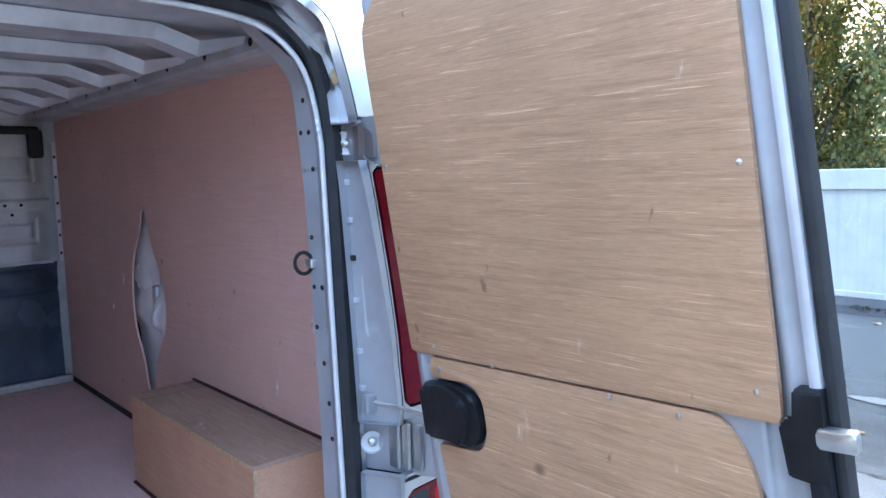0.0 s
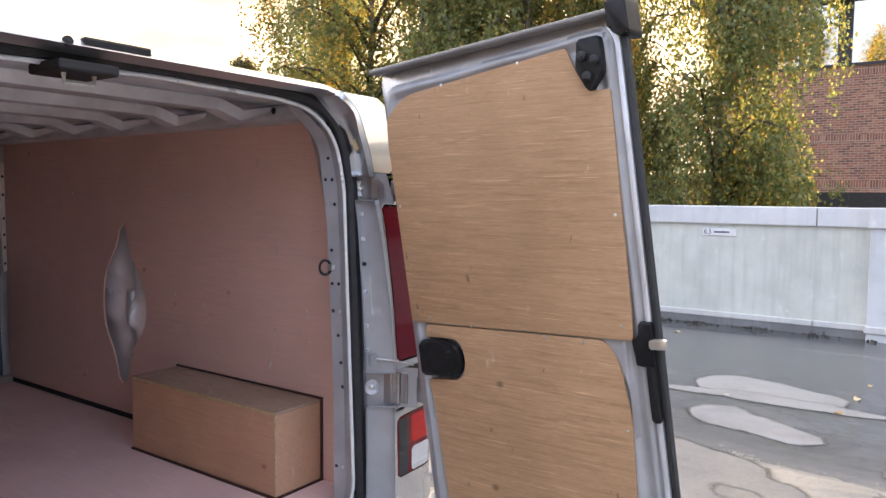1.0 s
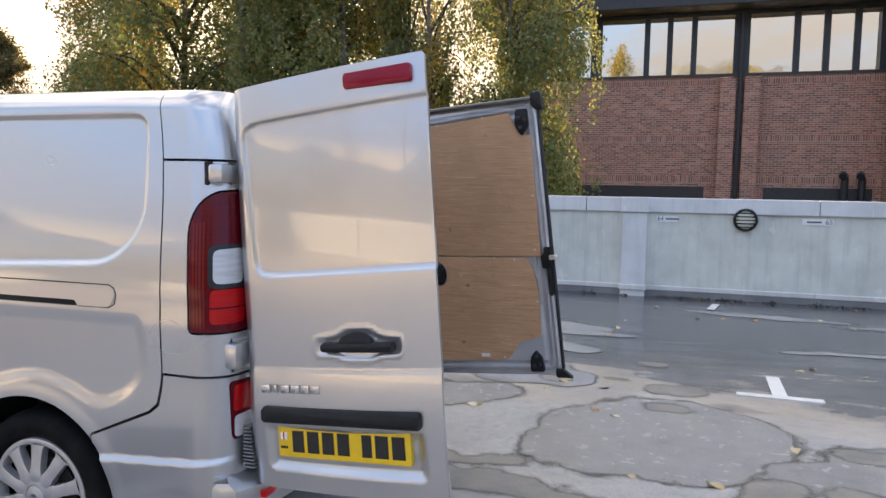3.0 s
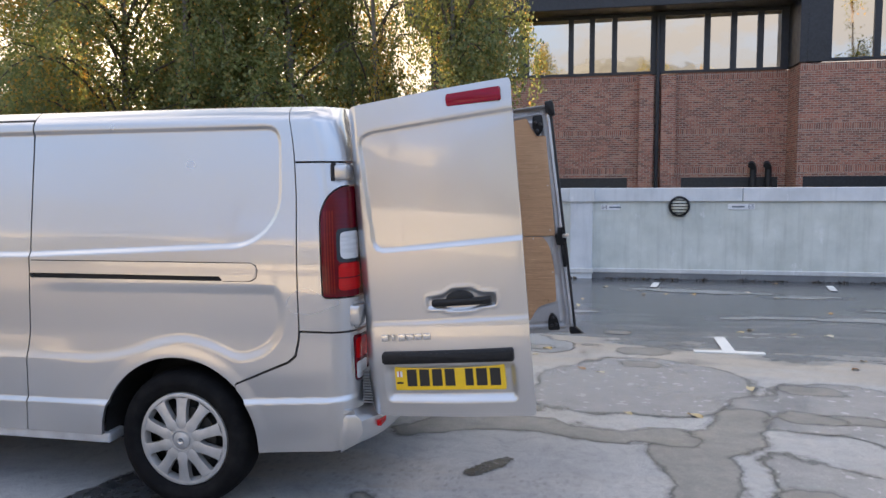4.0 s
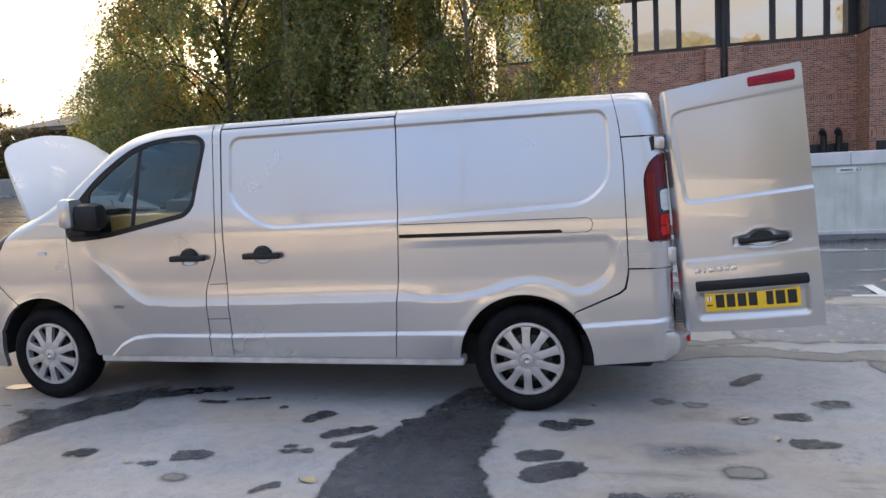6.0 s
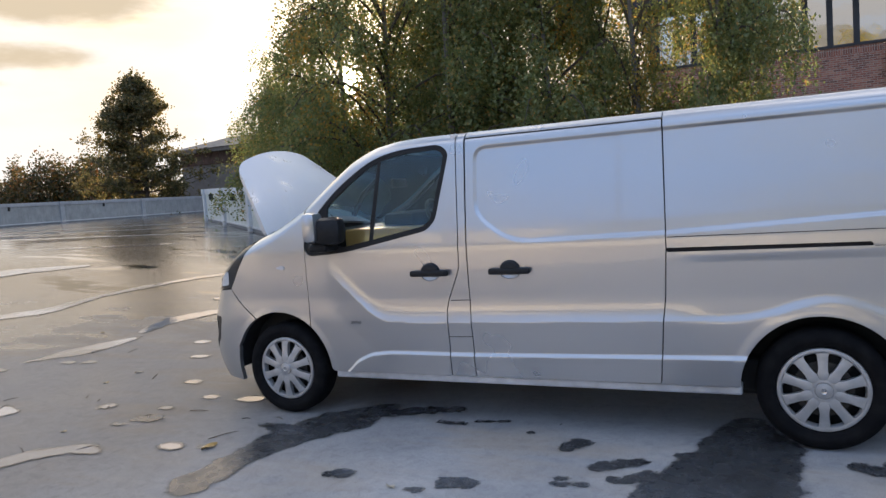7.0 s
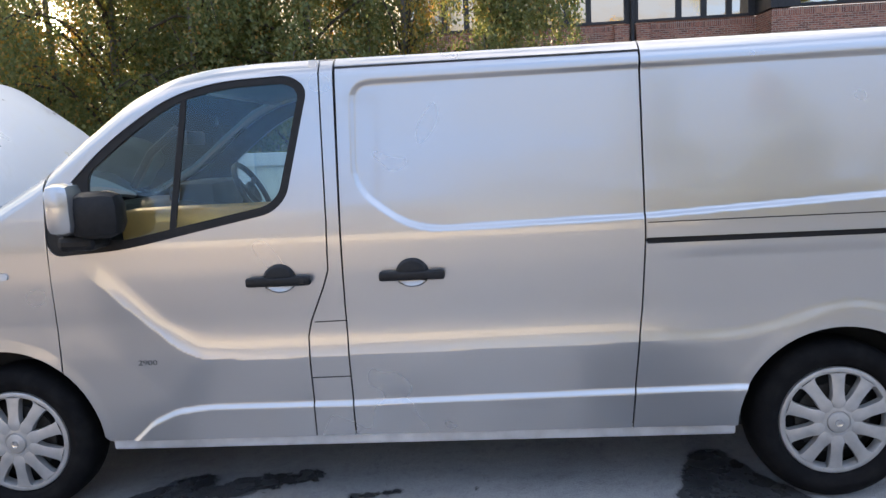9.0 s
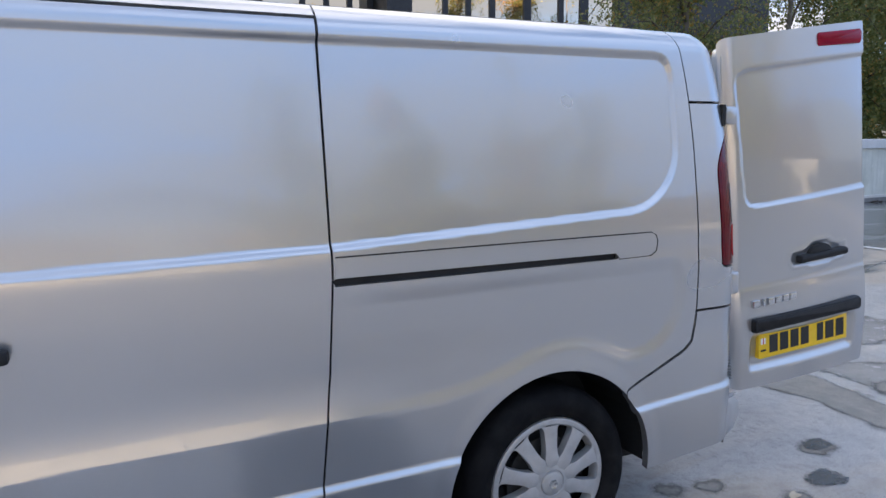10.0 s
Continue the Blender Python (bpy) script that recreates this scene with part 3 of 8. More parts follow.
def prism(poly, surf, thick, bevel=0.0):
    """A bmesh slab over a flat polygon: surf maps (u, v, w) to the world; w runs from 0 to thick."""
    bm = bmesh.new()
    lo = [bm.verts.new(surf(u, v, 0)) for u, v in poly]
    hi = [bm.verts.new(surf(u, v, thick)) for u, v in poly]
    n = len(poly)
    bm.faces.new(lo[::-1])
    top = bm.faces.new(hi)
    for i in range(n):
        bm.faces.new((lo[i], lo[(i + 1) % n], hi[(i + 1) % n], hi[i]))
    if bevel:
        bmesh.ops.bevel(bm, geom=list(top.edges), offset=bevel, segments=2, affect="EDGES", profile=0.5)
    return bm


def smooth01(a, b, x):
    t = np.clip((np.asarray(x, float) - a) / (b - a), 0, 1)
    return t * t * (3 - 2 * t)


# ---------- setting: deck, walls, lower ground ----------
def deck_z(x, y):
    """The deck is level round the van and climbs gently towards the far corner."""
    d = np.maximum(0, -np.asarray(x, float) - 3.5)
    return 1.5 * (1 - np.exp(-d * d / (d + 4) / 15.0)) * smooth01(-1, 7, y)


def make_deck():
    xs = np.concatenate([np.linspace(-52, -14, 60), np.linspace(-13.5, 12, 80), np.linspace(13, 34, 22)])
    ys = np.concatenate([np.linspace(-17.9, -6, 20), np.linspace(-5.5, 9, 50), np.linspace(9.5, 60, 80)])
    gx, gy = np.meshgrid(xs, ys, indexing="ij")
    V = np.stack([gx, gy, deck_z(gx, gy)], -1).reshape(-1, 3)
    I = np.arange(len(xs) * len(ys)).reshape(len(xs), len(ys))
    cx, cy = (gx[:-1, :-1] + gx[1:, 1:]) / 2, (gy[:-1, :-1] + gy[1:, 1:]) / 2
    edge = np.where(cx > -8.7, 8.45, np.where(cx > -24.5, 8.45 + (-8.7 - cx) * 0.836, 60))
    ok = (cy < edge).ravel()
    Q = np.stack([I[:-1, :-1], I[1:, :-1], I[1:, 1:], I[:-1, 1:]], -1).reshape(-1, 4)[ok]
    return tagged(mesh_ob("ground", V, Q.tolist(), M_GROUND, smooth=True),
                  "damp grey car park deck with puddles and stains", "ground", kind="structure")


ground = make_deck()

M_EARTH = make_plain("lower ground", (0.07, 0.075, 0.045), 0.9, 0.0, 0.4, 0.5, 0)
low = tagged(mesh_ob("ground_low", [(-900, -900, -4), (900, -900, -4), (900, 900, -4), (-900, 900, -4)], [(0, 1, 2, 3)], M_EARTH),
             "dull green and brown ground below the deck", "ground", kind="structure")


def parapet(name, a, b, piers=(), pieces=3.1, drop=0.5, face=M_CONC, cap=M_COPING):
    """A concrete parapet from a to b (its inner face), with coping pieces, skirting, damp base and piers (metres along)."""
    a, b = Vector((*a, 0)), Vector((*b, 0))
    length = (b - a).length
    ang = math.atan2(b.y - a.y, b.x - a.x)
    root = thing(name, "grey concrete parapet wall with pale coping and skirting", "wall", kind="structure")
    n = max(1, int(length / pieces))

    def place(s, w, lo, hi, y0, y1, nm, mat, bev=0.006):
        """A block from s to s + w along the wall, that follows the deck's height."""
        bm = box((0, y0, lo), (w, y1, hi), bev)
        p = a + (b - a) * (s / length)
        p2 = a + (b - a) * ((s + w) / length)
        z0, z1 = float(deck_z(p.x, p.y - 0.3)), float(deck_z(p2.x, p2.y - 0.3))
        m = Matrix.Translation(p) @ Matrix.Rotation(ang, 4, "Z")
        for v in bm.verts:
            v.co.z += z0 + (z1 - z0) * v.co.x / w
            v.co = m @ v.co
        return part(nm, bm, mat, root)

    for i in range(n):
        s, w = i * length / n, length / n
        place(s, w, -drop, 1.30, 0.0, 0.18, "wall_panel", face, 0)
        place(s + 0.004, w - 0.008, 1.268, 1.49, -0.045, 0.24, "coping", cap, 0.012)
        place(s + 0.003, w - 0.006, 0.095, 0.165, -0.028, 0.02, "skirting", M_SKIRT, 0.01)
        place(s, w, -drop, 0.095, -0.018, 0.02, "wall_base", M_BASE, 0)
    for s in piers:
        place(s, 0.36, -drop, 1.272, -0.115, 0.05, "pier", cap, 0.012)
        place(s - 0.025, 0.41, 1.264, 1.494, -0.15, 0.05, "pier_cap", cap, 0.012)
        place(s - 0.02, 0.40, 0.09, 0.168, -0.14, 0.0, "pier_skirting", M_SKIRT, 0.01)
    return root


wall_north = parapet("wall_north", (-8.7, 8.29), (33.5, 8.29), piers=(3.1, 10.29, 17.5, 24.7))
wall_slant = parapet("wall_slant", (-24.5, 21.5), (-8.72, 8.29), piers=(0.0, 5.2, 10.4, 15.6))
wall_return = parapet("wall_return", (-24.6, 59.5), (-24.6, 21.7))
wall_west = parapet("wall_west", (-43, 8), (-48, 58), piers=(6, 14, 22, 30), face=M_CONC_SHADE, cap=M_COPING_SHADE)
wall_southwest = parapet("wall_southwest", (-40, -17.5), (-43, 8), face=M_CONC_SHADE, cap=M_COPING_SHADE)
wall_south = parapet("wall_south", (33, -17.5), (-40, -17.5), piers=(5, 12, 19, 26, 33, 40, 47, 54), face=M_CONC_SHADE, cap=M_COPING_SHADE)
wall_east = parapet("wall_east", (33.3, 8.3), (33.3, -17.5))


# ---------- brick building ----------
def make_brick(name, soldier=False):
    a = Mat(name, 0.82, 0.0, (0.3, 0.12, 0.08), 0.3)
    sep = a.n.new("ShaderNodeSeparateXYZ")
    a.l.new(a.coord, sep.inputs[0])
    com = a.n.new("ShaderNodeCombineXYZ")
    a.l.new(a.math("ADD", sep.outputs[0], sep.outputs[1]), com.inputs[0])
    a.l.new(sep.outputs[2], com.inputs[1])
    b = a.n.new("ShaderNodeTexBrick")
    b.offset = 0.0 if soldier else 0.5
    b.inputs["Scale"].default_value = 1.0
    b.inputs["Mortar Size"].default_value = 0.011
    b.inputs["Mortar Smooth"].default_value = 0.2
    b.inputs["Brick Width"].default_value = 0.09 if soldier else 0.27
    b.inputs["Row Height"].default_value = 0.29 if soldier else 0.09
    b.inputs["Color1"].default_value = (0.0, 0.0, 0.0, 1)
    b.inputs["Color2"].default_value = (1, 1, 1, 1)
    b.inputs["Mortar"].default_value = (0.5, 0.5, 0.5, 1)
    a.l.new(com.outputs[0], b.inputs["Vector"])
    tone = a.ramp(b.outputs["Color"], [(0.0, (0.20, 0.095, 0.075)), (0.25, (0.31, 0.135, 0.10)), (0.7, (0.45, 0.175, 0.12)), (1.0, (0.52, 0.27, 0.185))])
    cloud = a.noise(0.9, 6, 0.6)
    tone = a.mix(a.ramp(cloud, [(0.4, 0.0), (0.75, 0.5)]), tone, (0.22, 0.12, 0.095))
    tone = a.mix(a.ramp(a.noise(7, 4, 0.7), [(0.5, 0.0), (0.72, 0.6)]), tone, (0.16, 0.085, 0.07))
    col = a.mix(b.outputs["Fac"], tone, (0.46, 0.39, 0.33))
    a.link(col, "Base Color")
    a.bump(a.math("SUBTRACT", 1.0, b.outputs["Fac"]), 0.4, 0.01)
    return a.m


M_BRICK, M_SOLDIER = make_brick("red-brown brick"), make_brick("soldier course brick", True)
M_FRAME = make_plain("dark grey window frame", (0.035, 0.038, 0.045), 0.45, 0.2, 0.2, 10, 0)


def make_window():
    # tan of reflected clouds is mixed into the mirror's base colour
    a = Mat("reflective window glass", 0.03, 1.0, (0.78, 0.66, 0.50))
    a.bump(a.noise(1.1, 2), 0.12, 0.02)
    return a.m


M_WINDOW = make_window()
building = thing("brick_building", "red-brown brick office building with dark framed upper windows", "building", at=(0, 0, 0))


def wall_block(x0, x1, y0, y1, z0, z1, mat=M_BRICK, name="wall"):
    return part(name, box((x0, y0, z0), (x1, y1, z1)), mat, building)


wall_block(-5.45, 10.6, 30.3, 40, -5.4, 6.45)
wall_block(10.35, 34, 28.5, 40, -5.4, 6.45)
for x0, x1, yf in ((-5.45, 3.95, 30.3), (5.75, 10.35, 30.3), (10.35, 34, 28.5)):
    for z in (6.17, 3.72, 2.02):
        part("soldier_course", box((x0, yf - 0.012, z), (x1, yf + 0.05, z + 0.285)), M_SOLDIER, building)
    part("ground_window_head", box((x0 + 0.25, yf - 0.02, -1.0), (x1 - 0.3, yf + 0.05, 1.86)), M_FRAME, building)
for x in (4.1, 5.05, -5.15):
    part("brick_pier", box((x, 29.95, -5.4), (x + 0.62, 30.32, 6.35)), M_BRICK, building)
for x in (4.88,):
    part("downpipe", tube([(x, 29.98, -5.4), (x, 29.98, 9)], 0.09, 10), M_FRAME, building)
for x in (9.0, 9.62):
    part("vent_pipe", tube([(x, 30.1, 1.2), (x, 30.1, 2.2), (x - 0.05, 30.0, 2.38), (x - 0.12, 29.85, 2.42), (x - 0.16, 29.7, 2.34)], 0.14, 12), M_FRAME, building)


def window_band(x0, x1, y, z0, z1, cuts):
    """A row of panes with frames; cuts are (start, end) of each pane as metres."""
    part("window_backing", box((x0, y + 0.12, z0 - 0.06), (x1, y + 0.4, z1 + 0.5)), M_FRAME, building)
    part("window_sill", box((x0, y - 0.06, z0 - 0.12), (x1, y + 0.2, z0)), M_FRAME, building)
    part("window_head", box((x0, y - 0.05, z1), (x1, y + 0.2, z1 + 0.16)), M_FRAME, building)
    edge = [x0] + [q for c in cuts for q in c] + [x1]
    for a, b in zip(edge[::2], edge[1::2]):
        if b - a > 0.01:
            part("mullion", box((a, y - 0.03, z0), (b, y + 0.2, z1)), M_FRAME, building)
    for a, b in cuts:
        part("window", box((a - 0.01, y + 0.05, z0 - 0.01), (b + 0.01, y + 0.09, z1 + 0.01)), M_WINDOW, building)


P4 = [(0.1, 2.0), (2.25, 3.0), (3.25, 4.05), (4.3, 5.85)]
window_band(-1.05, 4.78, 30.28, 6.6, 9.0, [(-0.92 + a * 0.94, -0.92 + b * 0.94) for a, b in P4])
window_band(5.0, 10.3, 30.28, 6.6, 9.0, [(5.2, 6.85), (7.1, 7.95), (8.2, 9.05), (9.3, 10.0)])
window_band(-5.2, -1.05, 30.28, 6.6, 9.0, [(-5.0, -3.6), (-3.35, -2.6), (-2.35, -1.3)])
window_band(10.6, 34, 28.48, 6.62, 10.2, [(11.5, 13.05), (13.3, 14.25), (14.5, 15.5), (15.8, 17.4), (17.8, 19.4), (19.7, 20.7), (21.2, 22.8)])
for x in (4.83, -5.25):
    part("column_cladding", box((x - 0.2, 30.2, 6.45), (x + 0.25, 30.45, 9.2)), M_FRAME, building)
part("corner_cladding", box((10.3, 28.46, 6.5), (11.2, 30.5, 9.3)), M_FRAME, building)
part("fascia", box((-6.4, 28.9, 9.15), (10.4, 41, 9.9), 0.03), M_FRAME, building)
part("upper_storey", box((-5.4, 30.6, 9.9), (34, 41, 12.0)), M_FRAME, building)
part("roof", box((-6.6, 27.8, 12.0), (35, 42, 12.5)), M_FRAME, building)

building.matrix_basis = pose(1.5, -4.5, 1.55) @ Matrix.Scale(0.84, 4) @ pose(-1.5, 4.5, -1.55)

# low far building and lawn seen past the end of the brick building
annexe = thing("low_annexe", "low brick annexe with dark windows beyond the lawn", "building")
part("wall", box((-34, 60, -4), (-6, 70, 3.2)), M_BRICK, annexe)
part("roof", box((-35, 59.2, 3.2), (-5, 71, 3.6), 0.05), M_FRAME, annexe)
for k in range(9):
    part("window", box((-32.5 + 2.9 * k, 59.94, 0.2), (-30.3 + 2.9 * k, 60.05, 2.3)), M_WINDOW, annexe)
M_LAWN = make_plain("lawn grass", (0.07, 0.13, 0.03), 0.9, 0.0, 0.4, 3, 0.3)
tagged(part("grass_bank", box((-40, 42, -4.1), (-2, 58, -0.1), 0.3), M_LAWN), "mown grass bank beyond the birches", "lawn", kind="structure")


# ---------- trees ----------
def make_leaf(name, stops):
    m = bpy.data.materials.new(name)
    m.use_nodes = True
    n, l = m.node_tree.nodes, m.node_tree.links
    n.clear()
    out = n.new("ShaderNodeOutputMaterial")
    geo = n.new("ShaderNodeNewGeometry")
    ramp = n.new("ShaderNodeValToRGB")
    while len(ramp.color_ramp.elements) < len(stops):
        ramp.color_ramp.elements.new(0.5)
    for e, (p, c) in zip(ramp.color_ramp.elements, stops):
        e.position, e.color = p, (*c, 1)
    l.new(geo.outputs["Random Per Island"], ramp.inputs[0])
    d, t, g, mx, m2 = (n.new("ShaderNode" + k) for k in ("BsdfDiffuse", "BsdfTranslucent", "BsdfGlossy", "MixShader", "MixShader"))
    l.new(ramp.outputs[0], d.inputs[0])
    l.new(ramp.outputs[0], t.inputs[0])
    g.inputs["Roughness"].default_value = 0.45
    g.inputs[0].default_value = (0.5, 0.5, 0.5, 1)
    mx.inputs[0].default_value = 0.45
    m2.inputs[0].default_value = 0.06
    for a, b in ((d.outputs[0], mx.inputs[1]), (t.outputs[0], mx.inputs[2]), (mx.outputs[0], m2.inputs[1]), (g.outputs[0], m2.inputs[2]), (m2.outputs[0], out.inputs[0])):
        l.new(a, b)
    return m


M_LEAF = make_leaf("birch leaves", [(0.0, (0.12, 0.155, 0.05)), (0.45, (0.18, 0.215, 0.07)), (0.8, (0.235, 0.245, 0.08)), (0.94, (0.34, 0.27, 0.075)), (1.0, (0.45, 0.25, 0.06))])
M_LEAF_GOLD = make_leaf("golden birch leaves", [(0.0, (0.16, 0.15, 0.03)), (0.35, (0.28, 0.24, 0.045)), (0.75, (0.42, 0.28, 0.05)), (1.0, (0.52, 0.24, 0.04))])
M_PINE = make_leaf("pine needles", [(0.0, (0.06, 0.065, 0.022)), (0.6, (0.13, 0.115, 0.040)), (1.0, (0.25, 0.175, 0.065))])
M_SHRUB = make_leaf("autumn shrub leaves", [(0.0, (0.025, 0.032, 0.012)), (0.4, (0.060, 0.058, 0.018)), (0.8, (0.11, 0.072, 0.02)), (1.0, (0.18, 0.075, 0.022))])
# paler leaf colours carry the distance haze
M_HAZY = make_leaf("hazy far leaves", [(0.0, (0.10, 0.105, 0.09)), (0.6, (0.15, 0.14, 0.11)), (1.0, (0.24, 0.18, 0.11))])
M_BARK = make_concrete("birch bark", (0.08, 0.07, 0.06), (0.22, 0.20, 0.175), 0.6, 0.85)
M_BARK_D = make_concrete("dark bark", (0.05, 0.04, 0.03), (0.10, 0.08, 0.06), 0.5, 0.9)


def leaf_mesh(name, centres, size, rng, mat, droop=0.6):
    """Small pointed leaves, two triangles each, at the given places."""
    n = len(centres)
    d = rng.normal(size=(n, 3))
    d[:, 2] -= droop * 1.6
    d /= np.linalg.norm(d, axis=1)[:, None]
    o = np.cross(d, rng.normal(size=(n, 3)))
    o /= np.linalg.norm(o, axis=1)[:, None] + 1e-9
    s = size * rng.uniform(0.65, 1.3, n)[:, None]
    tip, mid = centres + d * s, centres + d * s * 0.45
    V = np.stack([centres, mid + o * s * 0.36, tip, mid - o * s * 0.36], 1).reshape(-1, 3)
    me = bpy.data.meshes.new(name)
    me.vertices.add(4 * n)
    me.vertices.foreach_set("co", V.ravel())
    me.loops.add(4 * n)
    me.loops.foreach_set("vertex_index", np.arange(4 * n, dtype=np.int32))
    me.polygons.add(n)
    me.polygons.foreach_set("loop_start", np.arange(0, 4 * n, 4, dtype=np.int32))
    me.materials.append(mat)
    me.update(calc_edges=True)
    me.validate()
    return me


def birch(seed, height, spread, strands, per, leaf, turned_limbs=2):
    """A birch with drooping strands of leaves. Returns its top object, standing at the origin."""
    rng = np.random.default_rng(seed)
    root = thing("birch_tree", "tall birch with thinning green and yellow autumn leaves behind the wall", "tree", "trees behind the wall")
    bm = bmesh.new()
    lean = rng.normal(0, 0.25, 2)
    trunk = [(lean[0] * t * t + 0.1 * math.sin(5 * t), lean[1] * t * t, height * t) for t in np.linspace(0, 0.95, 10)]
    add_tube(bm, trunk, list(np.linspace(0.17, 0.02, 10)), 8)
    part("trunk", bm, M_BARK, root, smooth=True)
    pts, gold = [], []
    golden = set(rng.choice(30, turned_limbs, replace=False).tolist())
    for k in range(30):
        bl = bmesh.new()
        t = rng.uniform(0.20, 0.93)
        a = rng.uniform(0, 2 * math.pi)
        base = np.array([np.interp(t, np.linspace(0, 0.95, 10), [q[i] for q in trunk]) for i in range(3)])
        reach = spread * (1.15 - 0.85 * abs(t - 0.45)) * rng.uniform(0.7, 1.15) * (1.0 if t < 0.62 else max(0.45, 1.0 - 1.6 * (t - 0.62)))
        rise = height * rng.uniform(0.06, 0.18)
        limb = []
        for u in np.linspace(0, 1, 7):
            limb.append(base + np.array([math.cos(a) * reach * u, math.sin(a) * reach * u, rise * math.sin(u * 2.2) - 0.25 * reach * u * u]) + rng.normal(0, 0.05, 3) * u)
        add_tube(bl, limb, list(np.linspace(0.045, 0.006, 7)), 5)
        part("limb", bl, M_BARK_D, root, smooth=True)
        for _ in range(int(strands / 30 * (1.0 if t < 0.66 else 0.5))):
            u = rng.uniform(0.06, 1.0)
            j = min(5, int(u * 6))
            q = limb[j] + (limb[j + 1] - limb[j]) * (u * 6 - j) + rng.normal(0, 0.22, 3)
            L = rng.uniform(0.5, 1.7)
            drift = rng.normal(0, 0.22, 2)
            w = rng.uniform(0, 1, per) ** 0.8
            P = np.stack([q[0] + drift[0] * w, q[1] + drift[1] * w, q[2] + 0.15 - L * w], 1) + rng.normal(0, 0.075, (per, 3))
            (gold if k in golden else pts).append(P)
    crown = new("crown", leaf_mesh("crown", np.concatenate(pts), leaf, rng, M_LEAF))
    crown.parent = root
    turned = new("yellow_crown", leaf_mesh("yellow_crown", np.concatenate(gold), leaf, rng, M_LEAF_GOLD))
    turned.parent = root
    return root


T_A = birch(11, 14.5, 2.9, 1260, 34, 0.085)
T_B = birch(23, 14.0, 2.6, 1260, 34, 0.085)
T_C = birch(37, 13.0, 2.4, 2100, 34, 0.085, 1)
T_D = birch(58, 13.5, 2.1, 840, 28, 0.085, 1)
T_A.matrix_basis = pose(-5.2, 12.6, -4, 0, 0, 20)
T_B.matrix_basis = pose(-7.6, 12.2, -4, 0, 0, 130)
T_C.matrix_basis = pose(-1.2, 12.2, -4, 0, 0, 75) @ Matrix.Diagonal((0.80, 0.80, 1.0, 1))
T_D.matrix_basis = pose(-3.0, 12.6, -4, 0, 0, 40) @ Matrix.Diagonal((0.75, 0.75, 1.0, 1))
tree = copy_thing(T_C, pose(-3.95, 13.8, -4, 0, 0, 190))
tree.scale = (0.62, 0.62, 1.05)
for src, x, y, a, k in ((T_A, -9.8, 13.0, 200, 1.0), (T_B, -12.6, 15.0, 10, 1.05), (T_C, -15.0, 17.0, 160, 1.1), (T_A, -17.4, 19.4, 300, 1.0),
                        (T_B, -20.0, 22.4, 60, 1.0), (T_C, -22.5, 23.7, 130, 1.0), (T_C, -6.6, 14.6, 250, 1.05), (T_A, -9.4, 16.0, 95, 1.05), (T_B, -10.4, 18.5, 330, 0.95),
                        (T_A, 14.0, 13.0, 45, 1.0), (T_B, 17.5, 12.6, 140, 1.0), (T_C, 20.5, 13.2, 20, 1.1), (T_A, 24.0, 12.8, 270, 1.05)):
    copy_thing(src, pose(x, y, -4, 0, 0, a)).scale = (k, k, k * (0.86 if x < -14 else 1.0))


for src, x, y, a, k in ((T_B, 9.5, -43.0, 200, 1.45), (T_C, 16.5, -41.0, 310, 1.5), (T_A, 27.0, -42.0, 120, 1.5), (T_B, 34.0, -44.0, 15, 1.4)):
    far_tree = copy_thing(src, pose(x, y, -4, 0, 0, a))
    far_tree.scale = (k, k, k)
    far_tree["label"] = "tall birch with autumn leaves beyond the south parapet"
    far_tree["group"] = "trees beyond the south parapet"


def pine():
    rng = np.random.default_rng(5)
    root = thing("pine_tree", "dark spreading pine against the bright sky", "tree")
    H = 18.4
    part("trunk", tube([(0, 0, 0), (0.2, 0, H * 0.5), (0.1, 0.1, H * 0.92)], [0.35, 0.2, 0.04], 8), M_BARK_D, root)
    pts = []
    for k in range(120):
        bl = bmesh.new()
        t = rng.uniform(0.14, 1.0)
        a = rng.uniform(0, 6.28)
        reach = (7.4 * min(1.0, 1.5 * (1.02 - t)) ** 0.8) * rng.uniform(0.45, 1.12)
        b = np.array([0.15, 0, H * t * 0.93])
        tip = b + np.array([math.cos(a) * reach, math.sin(a) * reach, reach * rng.uniform(0.05, 0.42) * (0.3 + t)])
        add_tube(bl, [b, (b + tip) / 2 - (0, 0, 0.2), tip], [0.08, 0.05, 0.02], 5)
        part("limb", bl, M_BARK_D, root)
        for _ in range(7):
            u = rng.uniform(0.3, 1.05)
            c = b + (tip - b) * u + rng.normal(0, 0.30, 3) * (1, 1, 0.6)
            n = 46
            pts.append(c + rng.normal(0, 1, (n, 3)) * (0.30, 0.30, 0.15))
            pts.append(c + (0, 0, 0.45) + rng.normal(0, 1, (12, 3)) * (0.09, 0.09, 0.3))
    crown = new("crown", leaf_mesh("crown", np.concatenate(pts), 0.22, rng, M_PINE, 0.0))
    crown.parent = root
    return root


pine_tree = pine()
pine_tree.matrix_basis = pose(-50.4, 42.6, -4, 0, 0, 40)


